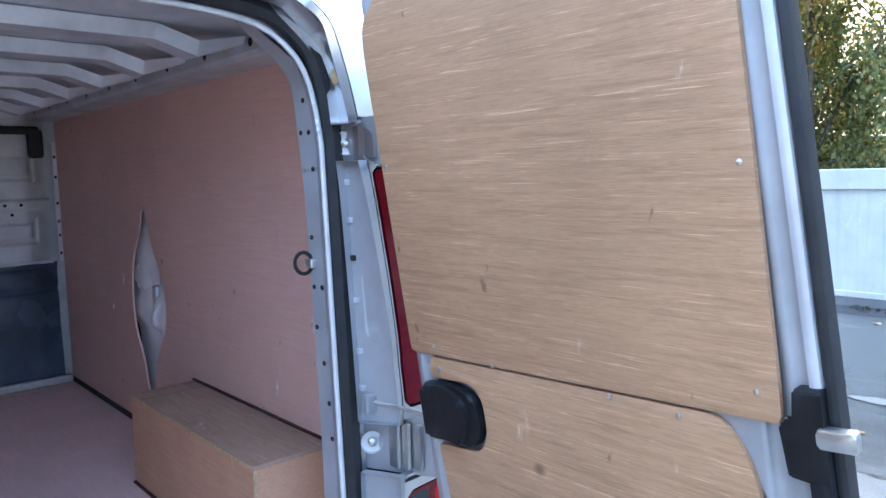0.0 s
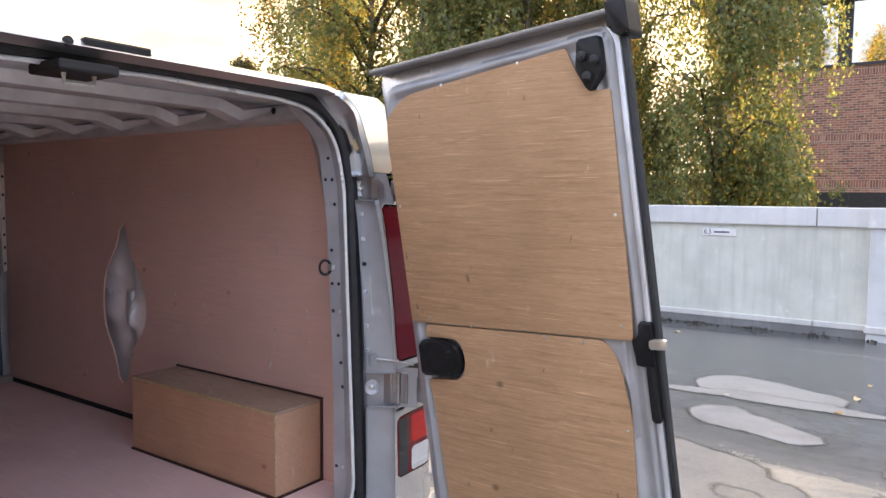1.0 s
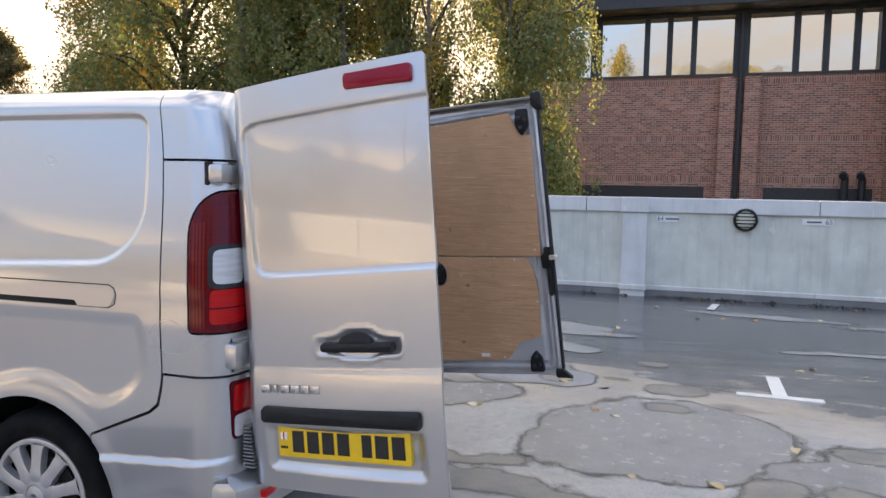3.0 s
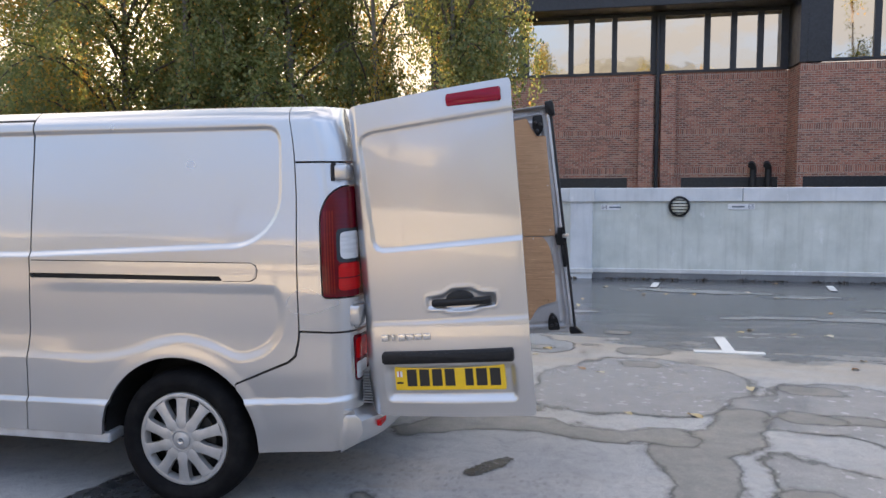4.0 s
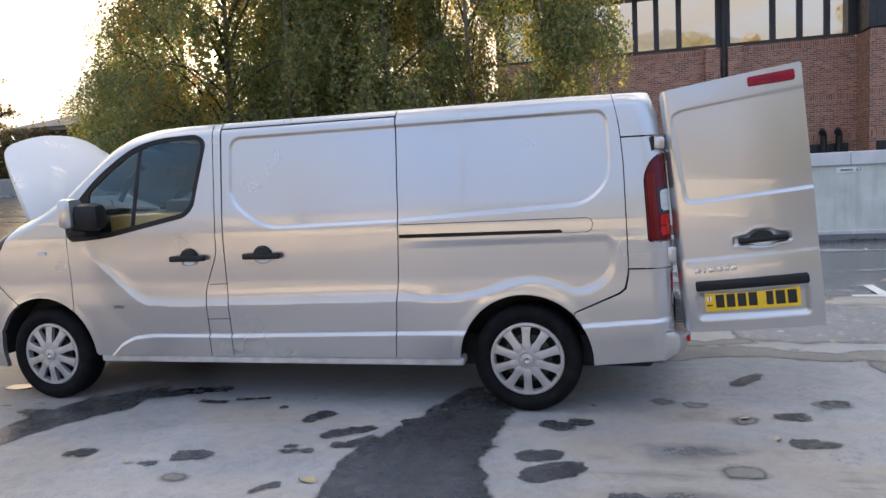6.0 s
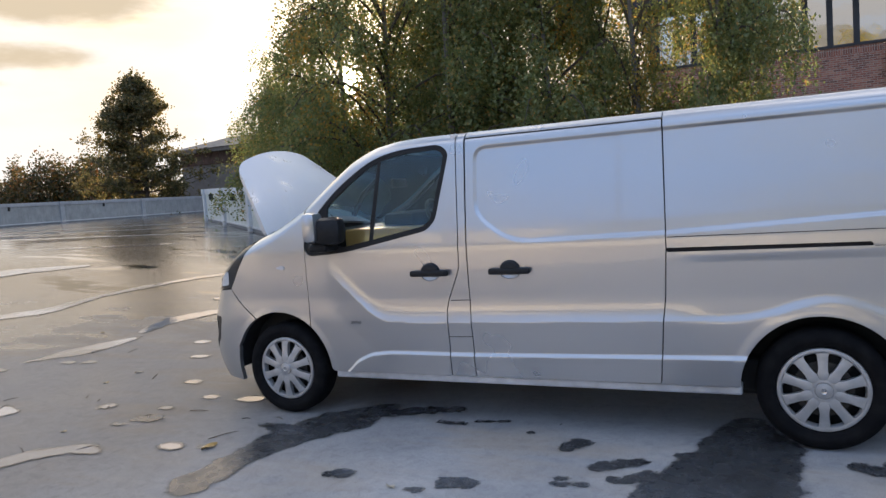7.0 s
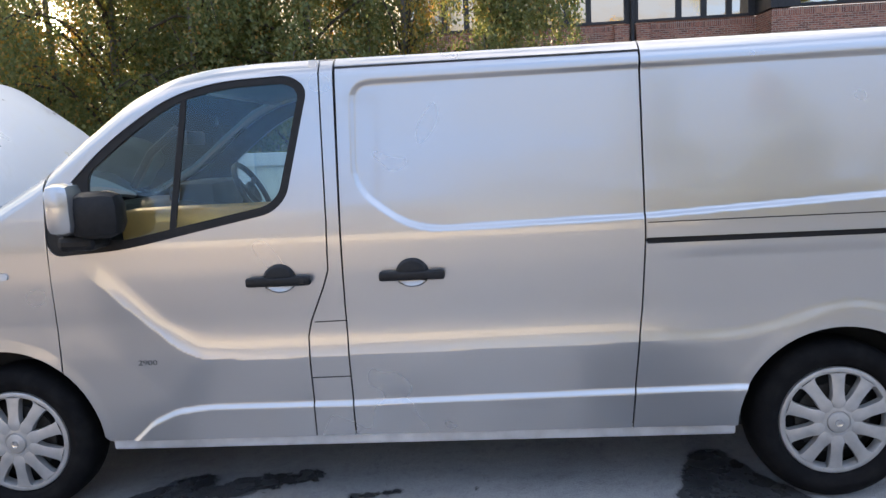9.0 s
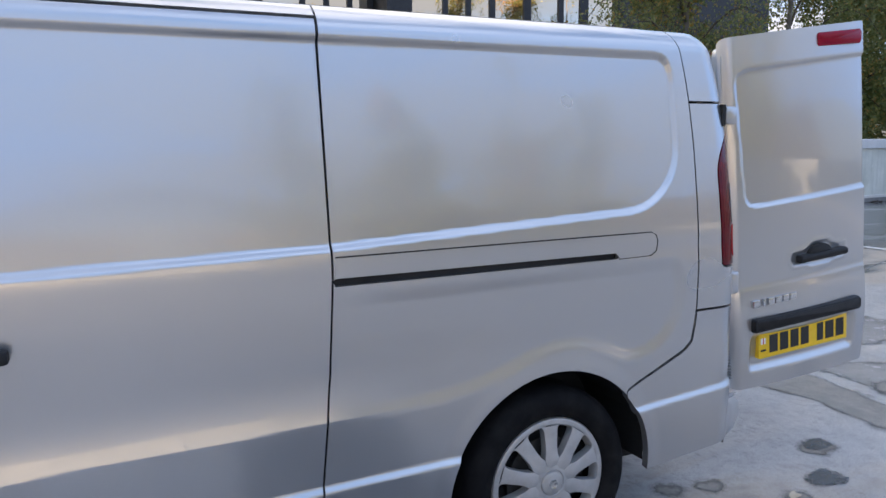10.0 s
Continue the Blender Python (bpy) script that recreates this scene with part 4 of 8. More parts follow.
def shrubs(name, label, spots, mat, seed, leaf, per):
    rng = np.random.default_rng(seed)
    pts = []
    for x, y, z, r, hgt in spots:
        u = rng.normal(size=(per, 3))
        u /= np.linalg.norm(u, axis=1)[:, None]
        u *= rng.uniform(0.55, 1.05, (per, 1)) * (1 + 0.25 * np.sin(5 * u[:, :1] + x) * np.cos(4 * u[:, 1:2] + y))
        pts.append(u * (r, r, hgt / 2) + (x, y, z + hgt / 2))
    ob = new(name, leaf_mesh(name, np.concatenate(pts), leaf, rng, mat, 0.2))
    return tagged(ob, label, "trees", kind="stuff")


rs = random.Random(4)
shrubs("far_trees", "far autumn trees and shrubs beyond the deck", [(-95 + 6 * i + rs.uniform(-2, 2), 38 + 5 * i + rs.uniform(-4, 8), -4, rs.uniform(3, 6), rs.uniform(8.5, 13.2)) for i in range(-2, 9)], M_SHRUB, 8, 0.4, 6500)
shrubs("west_trees", "brown and olive autumn trees beyond the far parapet", [(-106 + 3.1 * i + rs.uniform(-1, 1), 56 + rs.uniform(-4, 4), -4, rs.uniform(2.6, 3.9), rs.uniform(10.5, 14.0)) for i in range(11)] + [(-66 + 3.5 * i, 62, -4, 2.4, 9.5) for i in range(4)], M_SHRUB, 18, 0.3, 6500)
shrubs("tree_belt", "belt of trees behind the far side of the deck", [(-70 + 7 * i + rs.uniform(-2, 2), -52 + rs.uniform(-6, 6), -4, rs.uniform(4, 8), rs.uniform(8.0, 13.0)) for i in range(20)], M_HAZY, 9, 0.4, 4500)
shrubs("hedge", "autumn shrubs below the wall by the brick building", [(-3.5 + 2.2 * i, 22 + rs.uniform(-2, 2), -4, rs.uniform(1.4, 2.4), rs.uniform(4.5, 6.5)) for i in range(3)], M_SHRUB, 10, 0.16, 1500)
shrubs("understorey", "dense green shrubs under the birches behind the wall", [(-20 + 1.9 * i, (15.0 if i > 5 else 23 - 1.2 * i) + rs.uniform(-0.8, 0.8), -4, rs.uniform(1.5, 2.2), rs.uniform(7.0, 9.5)) for i in range(3, 8)], M_LEAF, 14, 0.12, 5200)
shrubs("tree_backdrop", "further green trees filling in behind the birches", [(-25 + 3.0 * i, 24 - 0.35 * i + rs.uniform(-1, 1), -4, rs.uniform(2.2, 3.2), rs.uniform(11, 14.5)) for i in range(3, 6)], M_LEAF, 15, 0.17, 5000)

# blue-grey of the distance haze is mixed into the hill colour
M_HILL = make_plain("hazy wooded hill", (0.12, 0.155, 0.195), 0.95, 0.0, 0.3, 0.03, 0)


def hills():
    """A soft wooded ridge far to the south."""
    xs, us = np.linspace(-620, 620, 125), np.linspace(0, 1, 9)
    ridge = 60 + 15 * np.sin(xs / 97 + 0.6) + 8 * np.sin(xs / 41 + 2.0) + 3 * np.sin(xs / 17)
    V = [(x, -250 - 170 * u, -4 + (h + 4) * math.sin(u * math.pi / 2) + 1.6 * math.sin(x * 0.21 + 9 * u)) for x, h in zip(xs, ridge) for u in us]
    I = np.arange(len(V)).reshape(len(xs), len(us))
    Q = np.stack([I[:-1, :-1], I[:-1, 1:], I[1:, 1:], I[1:, :-1]], -1).reshape(-1, 4)
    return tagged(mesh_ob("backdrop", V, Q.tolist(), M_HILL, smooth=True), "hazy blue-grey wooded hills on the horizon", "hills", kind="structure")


hills()

# far hut with a hipped roof, and a lamp post
M_SLATE = make_plain("grey roof slate", (0.19, 0.168, 0.145), 0.75, 0.0, 0.25, 3, 0)
M_HUT = make_plain("grey rendered wall", (0.20, 0.185, 0.17), 0.85, 0.0, 0.2, 1.2, 0)
M_CLAD = make_plain("dark brown timber cladding", (0.10, 0.062, 0.045), 0.8, 0.0, 0.3, 2, 0)
hut = thing("far_building", "low grey building with brown timber cladding and a hipped roof", "building")
part("wall", box((-53.9, 51, -4), (-38, 62, 6.0)), M_HUT, hut)
for i in range(32):
    part("cladding_board", box((-53.95 + 0.5 * i, 50.9 - 0.04 * (i % 2), 6.0), (-53.95 + 0.5 * i + 0.46, 51.3, 7.25)), M_CLAD, hut)
part("upper_wall", box((-53.86, 51.2, 6.0), (-38.05, 61.9, 7.25)), M_CLAD, hut)
part("fascia", box((-54.5, 50.4, 7.22), (-37.4, 62.6, 7.6)), M_SLATE, hut)
hb = bmesh.new()
hv = [hb.verts.new(p) for p in ((-54.6, 50.3, 7.6), (-37.3, 50.3, 7.6), (-37.3, 62.7, 7.6), (-54.6, 62.7, 7.6), (-51.2, 55.5, 9.0), (-40.7, 55.5, 9.0))]
for q in ((0, 1, 5, 4), (1, 2, 5), (2, 3, 4, 5), (3, 0, 4), (3, 2, 1, 0)):
    hb.faces.new([hv[i] for i in q])
part("roof", hb, M_SLATE, hut)
post = thing("street_lamp", "thin dark lamp post beyond the deck", "lamp post")
part("pole", tube([(-64, 37, -4), (-64, 37, 5.4)], 0.09, 8), M_FRAME, post)
part("lamp_head", box((-64.5, 36.85, 5.3), (-63.7, 37.15, 5.45), 0.03), M_FRAME, post)


deck_lamp = thing("street_lamp", "tall lamp post with a short arm beyond the south parapet", "lamp post")
part("pole", tube([(-4.8, -20.5, -4), (-4.8, -20.5, 2.5), (-4.8, -20.5, 8.4)], [0.09, 0.075, 0.05], 8), M_FRAME, deck_lamp)
part("lamp_head", box((-5.9, -20.65, 8.32), (-4.7, -20.35, 8.46), 0.03), M_FRAME, deck_lamp)


def bare_tree():
    """A leafless tree beyond the far parapet, that shows in the van's glass."""
    rng = np.random.default_rng(91)
    root = thing("bare_tree", "leafless tree with fine branches beyond the parapet", "tree")
    part("trunk", tube([(0, 0, 0), (0.1, 0, 4), (0.0, 0.1, 8), (0.15, 0, 12)], [0.22, 0.17, 0.11, 0.03], 8), M_BARK_D, root)
    for k in range(34):
        bl = bmesh.new()
        t, a = rng.uniform(0.4, 0.97), rng.uniform(0, 6.28)
        b = np.array([0.08, 0.03, 12 * t])
        L = 3.4 * (1.1 - t * 0.7) * rng.uniform(0.6, 1.1)
        tip = b + np.array([math.cos(a) * L * 0.8, math.sin(a) * L * 0.8, L * 0.75])
        add_tube(bl, [b, (b + tip) / 2 + (0, 0, -0.15), tip], [0.05, 0.03, 0.008], 5)
        for _ in range(7):
            c = b + (tip - b) * rng.uniform(0.3, 1.0)
            e = c + np.array([math.cos(a), math.sin(a), 1.0]) * 0.5 + rng.normal(0, 0.5, 3)
            add_tube(bl, [c, (c + e) / 2 + rng.normal(0, 0.06, 3), e], [0.016, 0.011, 0.004], 4)
        part("limb", bl, M_BARK_D, root)
    return root


bare = bare_tree()
bare.matrix_basis = pose(-16.4, -32.4, -4, 0, 0, 30)


# ---------- the van ----------
van = thing("van", "silver panel van with open rear doors and raised bonnet", "van")
XF, NF = -3.45, 3.3


def table(pts, width=0.0):
    """A smoothed piecewise-linear curve."""
    xs = np.arange(pts[0][0] - 0.5, pts[-1][0] + 0.5, 0.005)
    ys = np.interp(xs, [p[0] for p in pts], [p[1] for p in pts])
    if width:
        n = int(width / 0.005)
        k = np.hanning(2 * n + 1)
        ys = np.convolve(np.pad(ys, n, mode="edge"), k / k.sum(), "valid")
    return lambda x: np.interp(x, xs, ys)


ZT = table([(-5.2, 0.90), (-4.45, 0.99), (-4.2, 1.06), (-4.05, 1.12), (-3.88, 1.20), (-3.67, 1.28), (-3.5, 1.345), (-3.25, 1.48), (-3.04, 1.645),
            (-2.85, 1.785), (-2.67, 1.866), (-2.5, 1.897), (-2.3, 1.908), (0.3, 1.912), (0.6, 1.905), (0.8, 1.88), (1.3, 1.84)], 0.09)
BASE = table([(0.0, 0.915), (0.20, 0.925), (0.33, 0.944), (0.50, 0.956), (0.70, 0.961), (0.85, 0.957), (1.05, 0.962), (1.18, 0.962),
              (1.30, 0.951), (1.50, 0.927), (1.80, 0.888), (2.0, 0.858)], 0.05)
ZC = table([(-3.3, 1.25), (-3.08, 1.085), (-2.72, 0.755), (-2.62, 0.70), (-2.4, 0.69), (-0.8, 0.71), (1.0, 0.72)], 0.05)
ZLEDGE = table([(-4.0, 0.2), (-3.06, 0.27), (-2.95, 0.33), (-2.85, 0.42), (-2.74, 0.468), (-2.6, 0.485), (-2.0, 0.485), (-0.3, 0.51), (0.3, 0.548), (0.9, 0.59), (1.4, 0.60)], 0.05)
LEAN_R = table([(0.2, 0.0), (0.9, 0.0), (1.04, -0.005), (1.5, -0.028), (1.73, -0.060), (1.84, -0.090), (1.92, -0.122)], 0.08)
LEAN_F = table([(0.1, 0.14), (0.22, 0.09), (0.32, 0.03), (0.45, 0.0), (0.62, 0.0), (0.8, 0.055), (0.95, 0.12), (1.1, 0.21), (1.3, 0.36)], 0.06)
RECESS = fillet([(-1.93, 1.812), (0.545, 1.822), (0.545, 1.41), (0.395, 1.262), (-0.76, 1.206), (-1.70, 1.188), (-1.935, 1.375)], [0.09, 0.1, 0.12, 0.12, 0.02, 0.14, 0.1])
QUARTER = fillet([(-1.6, 1.09), (0.53, 1.105), (0.565, 1.02), (0.565, 0.89), (0.48, 0.77), (0.32, 0.715), (0.19, 0.775), (0.05, 0.81), (-0.09, 0.785),
                  (-0.25, 0.725), (-0.42, 0.695), (-1.6, 0.68)], 0.08)
HUB_F, HUB_R, AXLE_Z = -3.498, 0.0, 0.335


def front_s(x):
    """The surface's running length at a place along the curved nose."""
    return x if x > XF else XF - 0.98 * math.asin(min(1, ((XF - x) / 0.98) ** (NF / 2)))


def half_width(x, z):
    P = np.stack([x, z], 1)
    w = BASE(z)
    dz = z - ZC(x)
    amp = smooth01(-3.12, -2.9, x) * (1 - smooth01(-0.8, -0.45, x))
    # a flare that steepens down to a sharp crease, and a plane that falls away under it
    w = w + 0.013 * np.where(dz > 0, np.clip(1 - dz / 0.12, 0, 1) ** 2, np.clip(1 + dz / 0.26, 0, 1) ** 1.2) * amp
    q, _ = poly_sd(P, QUARTER)
    w = w - 0.009 * smooth01(0.0, 0.06, q) * smooth01(-0.8, -0.45, x) + 0.005 * smooth01(-0.8, -0.45, x) * (1 - smooth01(1.05, 1.15, z))
    r, _ = poly_sd(P, RECESS)
    w = w - 0.013 * smooth01(0.0, 0.026, r)
    dl = ZLEDGE(x) - z
    along = smooth01(-3.02, -2.92, x)
    w = w + 0.014 * smooth01(-0.014, 0.014, dl) * along
    for hx in (HUB_F, HUB_R):
        d = np.hypot(x - hx, z - AXLE_Z) - 0.415
        w = w + 0.004 * (1 - smooth01(0.0, 0.06, d))
    top = ZT(np.minimum(x, 0.55)) - z
    w = w - 0.062 * np.clip(1 - top / 0.085, 0, 1.2) ** 2.3
    return w


def side_surface(sign=-1.0, inset=0.0):
    """The van's flank: running length and height to places; it wraps round the nose and the rear corner."""

    def surf(P):
        s, z = P[:, 0], P[:, 1]
        a = np.clip((XF - s) / 0.98, 0, math.pi / 2)
        r = 0.13
        b = np.clip((s - 0.74) / r, 0, math.pi / 2)
        past = np.maximum(0, s - 0.74 - r * math.pi / 2)
        sx = np.where(s < XF, XF - 0.98 * np.sin(a) ** (2 / NF), s)
        w = half_width(sx, z) - inset
        x = np.where(s < XF, sx + LEAN_F(z) * smooth01(0.05, 1.1, a), np.where(s > 0.74, 0.74 + r * np.sin(b), s))
        x = x + LEAN_R(z) * smooth01(0.42, 0.76, s) + past * 0.06
        y = np.where(s < XF, w * np.maximum(np.cos(a), 1e-6) ** (2 / NF), np.where(s > 0.74, w - r * (1 - np.cos(b)) - past, w))
        return np.stack([x, sign * y, z], 1)

    return surf


LEFT, RIGHT = side_surface(-1.0), side_surface(1.0)


def arch(hx, r, z0=0.05, n=28):
    return np.array([(hx - r, z0)] + [(hx - r * math.cos(math.pi * k / n), AXLE_Z + r * math.sin(math.pi * k / n)) for k in range(n + 1)] + [(hx + r, z0)])


ARCH_F, ARCH_R = arch(HUB_F, 0.418), arch(HUB_R, 0.405)
ARCH_F[:, 0] = [front_s(x) for x in ARCH_F[:, 0]]
TOPL = [(x, float(ZT(x)) - 0.002) for x in np.arange(-3.2, -2.04, 0.06)]
WIN = fillet([(-3.265, 1.285), (-3.19, 1.365), (-2.98, 1.575), (-2.83, 1.685), (-2.66, 1.785), (-2.46, 1.832), (-2.17, 1.842), (-2.10, 1.79), (-2.205, 1.355),
              (-2.27, 1.295), (-2.9, 1.172), (-3.19, 1.155)], [0.02, 0.05, 0.1, 0.1, 0.1, 0.1, 0.07, 0.07, 0.09, 0.08, 0.1, 0.03])
GLASS = fillet([(-3.04, 1.22), (-3.035, 1.49), (-2.81, 1.665), (-2.64, 1.765), (-2.45, 1.808), (-2.185, 1.815), (-2.132, 1.775), (-2.232, 1.368),
                (-2.285, 1.322), (-2.9, 1.205)], [0.02, 0.04, 0.1, 0.1, 0.1, 0.06, 0.05, 0.08, 0.06, 0.05])
SEAM_B = [(-2.05, 1.90), (-2.045, 1.25), (-2.05, 1.05), (-2.075, 0.98), (-2.135, 0.84), (-2.15, 0.78), (-2.148, 0.34)]
SEAM_C = [(-1.99, 1.90), (-1.99, 0.9), (-1.985, 0.67), (-1.98, 0.34)]
SEAM_D = [(-0.77, 1.90), (-0.77, 1.13), (-0.785, 0.85), (-0.80, 0.72), (-0.83, 0.34)]
H = 0.0085
FAT = 0.0033


door_poly = np.array(TOPL + SEAM_B + [(-3.06, 0.335), (-3.22, 0.5), (-3.225, 1.05), (-3.22, 1.44)])
front_door = surface_panel("front_door", door_poly, LEFT, M_SILVER, van, "silver cab door", H, [WIN, ARCH_F], FAT)
wing_poly = np.array([(-3.222, 0.45), (-3.222, 1.44), (-3.222, 1.49)] + [(front_s(x), float(ZT(x)) - 0.002) for x in np.arange(-3.3, -3.70, -0.06)]
                     + [(front_s(-3.74), 1.215), (front_s(-3.91), 0.99), (front_s(-3.955), 0.93), (front_s(-3.69), 0.70)])
surface_panel("front_wing", wing_poly, LEFT, M_SILVER, van, "", H, [ARCH_F], FAT)
lamp_poly = np.array([(front_s(-3.70), 1.262), (front_s(-3.74), 1.215), (front_s(-3.91), 0.99), (front_s(-3.955), 0.93), (front_s(-4.2), 0.905), (front_s(-4.28), 0.99),
                      (front_s(-4.15), 1.10), (front_s(-3.9), 1.20)])
surface_panel("headlight", lamp_poly, LEFT, M_LENS_DARK, van, "clear headlight with dark housing", H, (), 0.003, 0.03)
inner_lamp = fillet([(front_s(-3.98), 0.955), (front_s(-4.2), 0.93), (front_s(-4.22), 0.99), (front_s(-4.0), 1.06)], 0.03)
surface_panel("headlight_reflector", inner_lamp, side_surface(-1.0, -0.004), M_LENS_WHITE, van, "", H, (), 0.0, 0.0)
bump_poly = np.array([(front_s(-3.69), 0.70), (front_s(-3.955), 0.925), (front_s(-4.2), 0.90), (front_s(-4.38), 0.88), (-4.985, 0.88), (-4.985, 0.22), (front_s(-4.2), 0.235),
                      (front_s(-3.9), 0.225), (-3.72, 0.225), (-3.72, 0.5)])
FOG = fillet([(front_s(-4.11), 0.70), (front_s(-4.34), 0.705), (front_s(-4.36), 0.50), (front_s(-4.24), 0.44), (front_s(-4.14), 0.54)], 0.04)
surface_panel("front_bumper", bump_poly, LEFT, M_SILVER, van, "", H, [ARCH_F, FOG], FAT, 0.03)
surface_panel("fog_lamp_recess", FOG, side_surface(-1.0, 0.03), M_BLACK, van, "black fog lamp recess", 0.02, (), -0.01, 0.0)
surface_panel("fog_lamp_surround", fillet(FOG, 0.01), side_surface(-1.0, 0.0), M_BLACK, van, "", 0.01, [fillet([(front_s(-4.17), 0.665), (front_s(-4.31), 0.67), (front_s(-4.33), 0.53), (front_s(-4.25), 0.48), (front_s(-4.19), 0.56)], 0.03)], 0.002, 0.02)
bump_r = bump_poly.copy()
surface_panel("front_bumper", bump_r, RIGHT, M_SILVER, van, "", 0.04, [ARCH_F], 0, 0.0, flip=True)

surface_panel("door_pillar", np.array(SEAM_C + SEAM_B[::-1]), LEFT, M_SILVER, van, "", H, (), FAT)
slide_poly = np.array([(-1.985, 1.862), (-0.772, 1.862)] + SEAM_D[1:] + SEAM_C[1:][::-1])
surface_panel("sliding_door", slide_poly, LEFT, M_SILVER, van, "silver sliding side door", 0.0068, (), FAT)
rail_poly = np.array([(-1.985, 1.905), (-0.772, 1.905), (-0.772, 1.868), (-1.985, 1.868)])
surface_panel("roof_rail", rail_poly, LEFT, M_SILVER, van, "", 0.01, (), 0.001)
SLOT = np.array([(-0.765, 1.109), (-0.765, 1.127), (0.245, 1.130), (0.245, 1.112)])
quarter_poly = np.array(SEAM_D[::-1] + [(-0.77, 1.907), (0.612, 1.907), (0.622, 1.65), (0.617, 0.9), (0.612, 0.85), (0.595, 0.775), (0.56, 0.745), (0.30, 0.632), (0.30, 0.34)])
surface_panel("quarter_panel", quarter_poly, LEFT, M_SILVER, van, "", 0.0068, [ARCH_R, SLOT], FAT)
surface_panel("slide_rail_slot", SLOT, side_surface(-1.0, 0.02), M_SHELL, van, "dark slot of the sliding door rail", 0.02, (), -0.01, 0.0)
corner_top = np.array([(0.612, 1.907), (0.955, 1.905), (0.995, 1.86), (1.045, 1.75), (1.075, 1.652), (0.622, 1.652)])
surface_panel("rear_corner_cap", corner_top, LEFT, M_SILVER, van, "", H, (), FAT)
corner_hi = [(1.17, 1.646), (0.622, 1.646), (0.617, 0.9), (0.616, 0.888), (1.17, 0.888)]
LAMP = fillet([(0.738, 1.042), (0.738, 1.42), (0.78, 1.50), (0.84, 1.54), (1.085, 1.55), (1.085, 1.042)], [0.02, 0.06, 0.05, 0.04, 0.02, 0.02])
HINGE_HI = np.array([(0.885, 1.64), (1.10, 1.64), (1.10, 1.565), (0.885, 1.565)])
HINGE_LO = np.array([(0.885, 1.015), (1.13, 1.015), (1.13, 0.90), (0.885, 0.90)])
LAMP_LO = fillet([(0.872, 0.868), (1.088, 0.86), (1.088, 0.655), (0.885, 0.652)], 0.02)
bumper_side = np.array([(0.302, 0.626), (0.565, 0.738), (0.603, 0.77), (0.618, 0.84), (0.622, 0.882), (1.17, 0.882), (1.17, 0.40), (0.95, 0.37), (0.80, 0.345), (0.40, 0.31), (0.302, 0.34)])


S_IN = 1.095


def rear_corner(surf, flip):
    hh = H if not flip else 0.012
    hi, low = np.array(corner_hi), bumper_side.copy()
    if flip:
        hi[:, 0], low[:, 0] = np.minimum(hi[:, 0], S_IN), np.minimum(low[:, 0], S_IN)
    surface_panel("rear_corner_panel", hi, surf, M_SILVER, van, "", hh, [LAMP, HINGE_HI, HINGE_LO], FAT, flip=flip)
    surface_panel("rear_bumper_side", low, surf, M_SILVER, van, "", hh, [LAMP_LO, ARCH_R], 0.0, 0.03, flip=flip)


rear_corner(LEFT, False)
rear_corner(RIGHT, True)


def rear_lamp(sign, flip):
    s0, s1 = side_surface(sign, 0.0), side_surface(sign, -0.004)
    lamp = surface_panel("rear_lamp", LAMP, s0, M_LENS_RED, van, "tall red rear lamp", 0.012, (), 0.004, 0.03, flip)
    surface_panel("lens_surround", fillet([(0.812, 1.20), (0.812, 1.35), (0.975, 1.355), (0.98, 1.20)], 0.025), side_surface(sign, -0.002), M_LENS_DARK, lamp, "", 0.012, (), 0, 0.003, flip)
    white = fillet([(0.83, 1.215), (0.83, 1.335), (0.955, 1.34), (0.96, 1.215)], 0.025)
    surface_panel("reversing_lens", white, s1, M_LENS_WHITE, lamp, "clear reversing lens", 0.012, (), 0, 0.006, flip)
    red = fillet([(0.815, 1.075), (0.82, 1.195), (0.965, 1.195), (0.965, 1.075)], 0.02)
    surface_panel("brake_lens", red, s1, M_LENS_RED_B, lamp, "bright red brake lens", 0.012, (), 0, 0.006, flip)
    surface_panel("brake_lens", fillet([(0.815, 1.128), (0.815, 1.134), (0.965, 1.134), (0.965, 1.128)], 0.001), side_surface(sign, -0.0052), M_LENS_RED, lamp, "", 0.006, (), 0, 0.0, flip)
    for k in range(4):
        surface_panel("lens_rib", fillet([(0.757 + 0.012 * k, 1.06), (0.757 + 0.012 * k, 1.43 - 0.0 * k), (0.763 + 0.012 * k, 1.43), (0.763 + 0.012 * k, 1.06)], 0.002), side_surface(sign, -0.001), M_LENS_AMBER, lamp, "", 0.006, (), 0, 0.0, flip)
    low_lamp = surface_panel("lower_rear_lamp", LAMP_LO, s0, M_LENS_RED, van, "lower red lamp with a clear lens", 0.012, (), 0.004, 0.03, flip)
    surface_panel("clear_lens", fillet([(0.90, 0.66), (0.90, 0.74), (1.01, 0.74), (1.01, 0.66)], 0.015), s1, M_LENS_WHITE, low_lamp, "", 0.012, (), 0, 0.006, flip)
    surface_panel("red_lens", fillet([(0.895, 0.755), (0.895, 0.85), (1.01, 0.85), (1.01, 0.755)], 0.015), s1, M_LENS_RED_B, low_lamp, "", 0.012, (), 0, 0.006, flip)
    surface_panel("dark_lens", np.array([(1.03, 0.66), (1.03, 0.85), (1.08, 0.85), (1.08, 0.66)]), s1, M_LENS_DARK, low_lamp, "", 0.012, (), 0, 0.004, flip)


rear_lamp(-1.0, False)
rear_lamp(1.0, True)

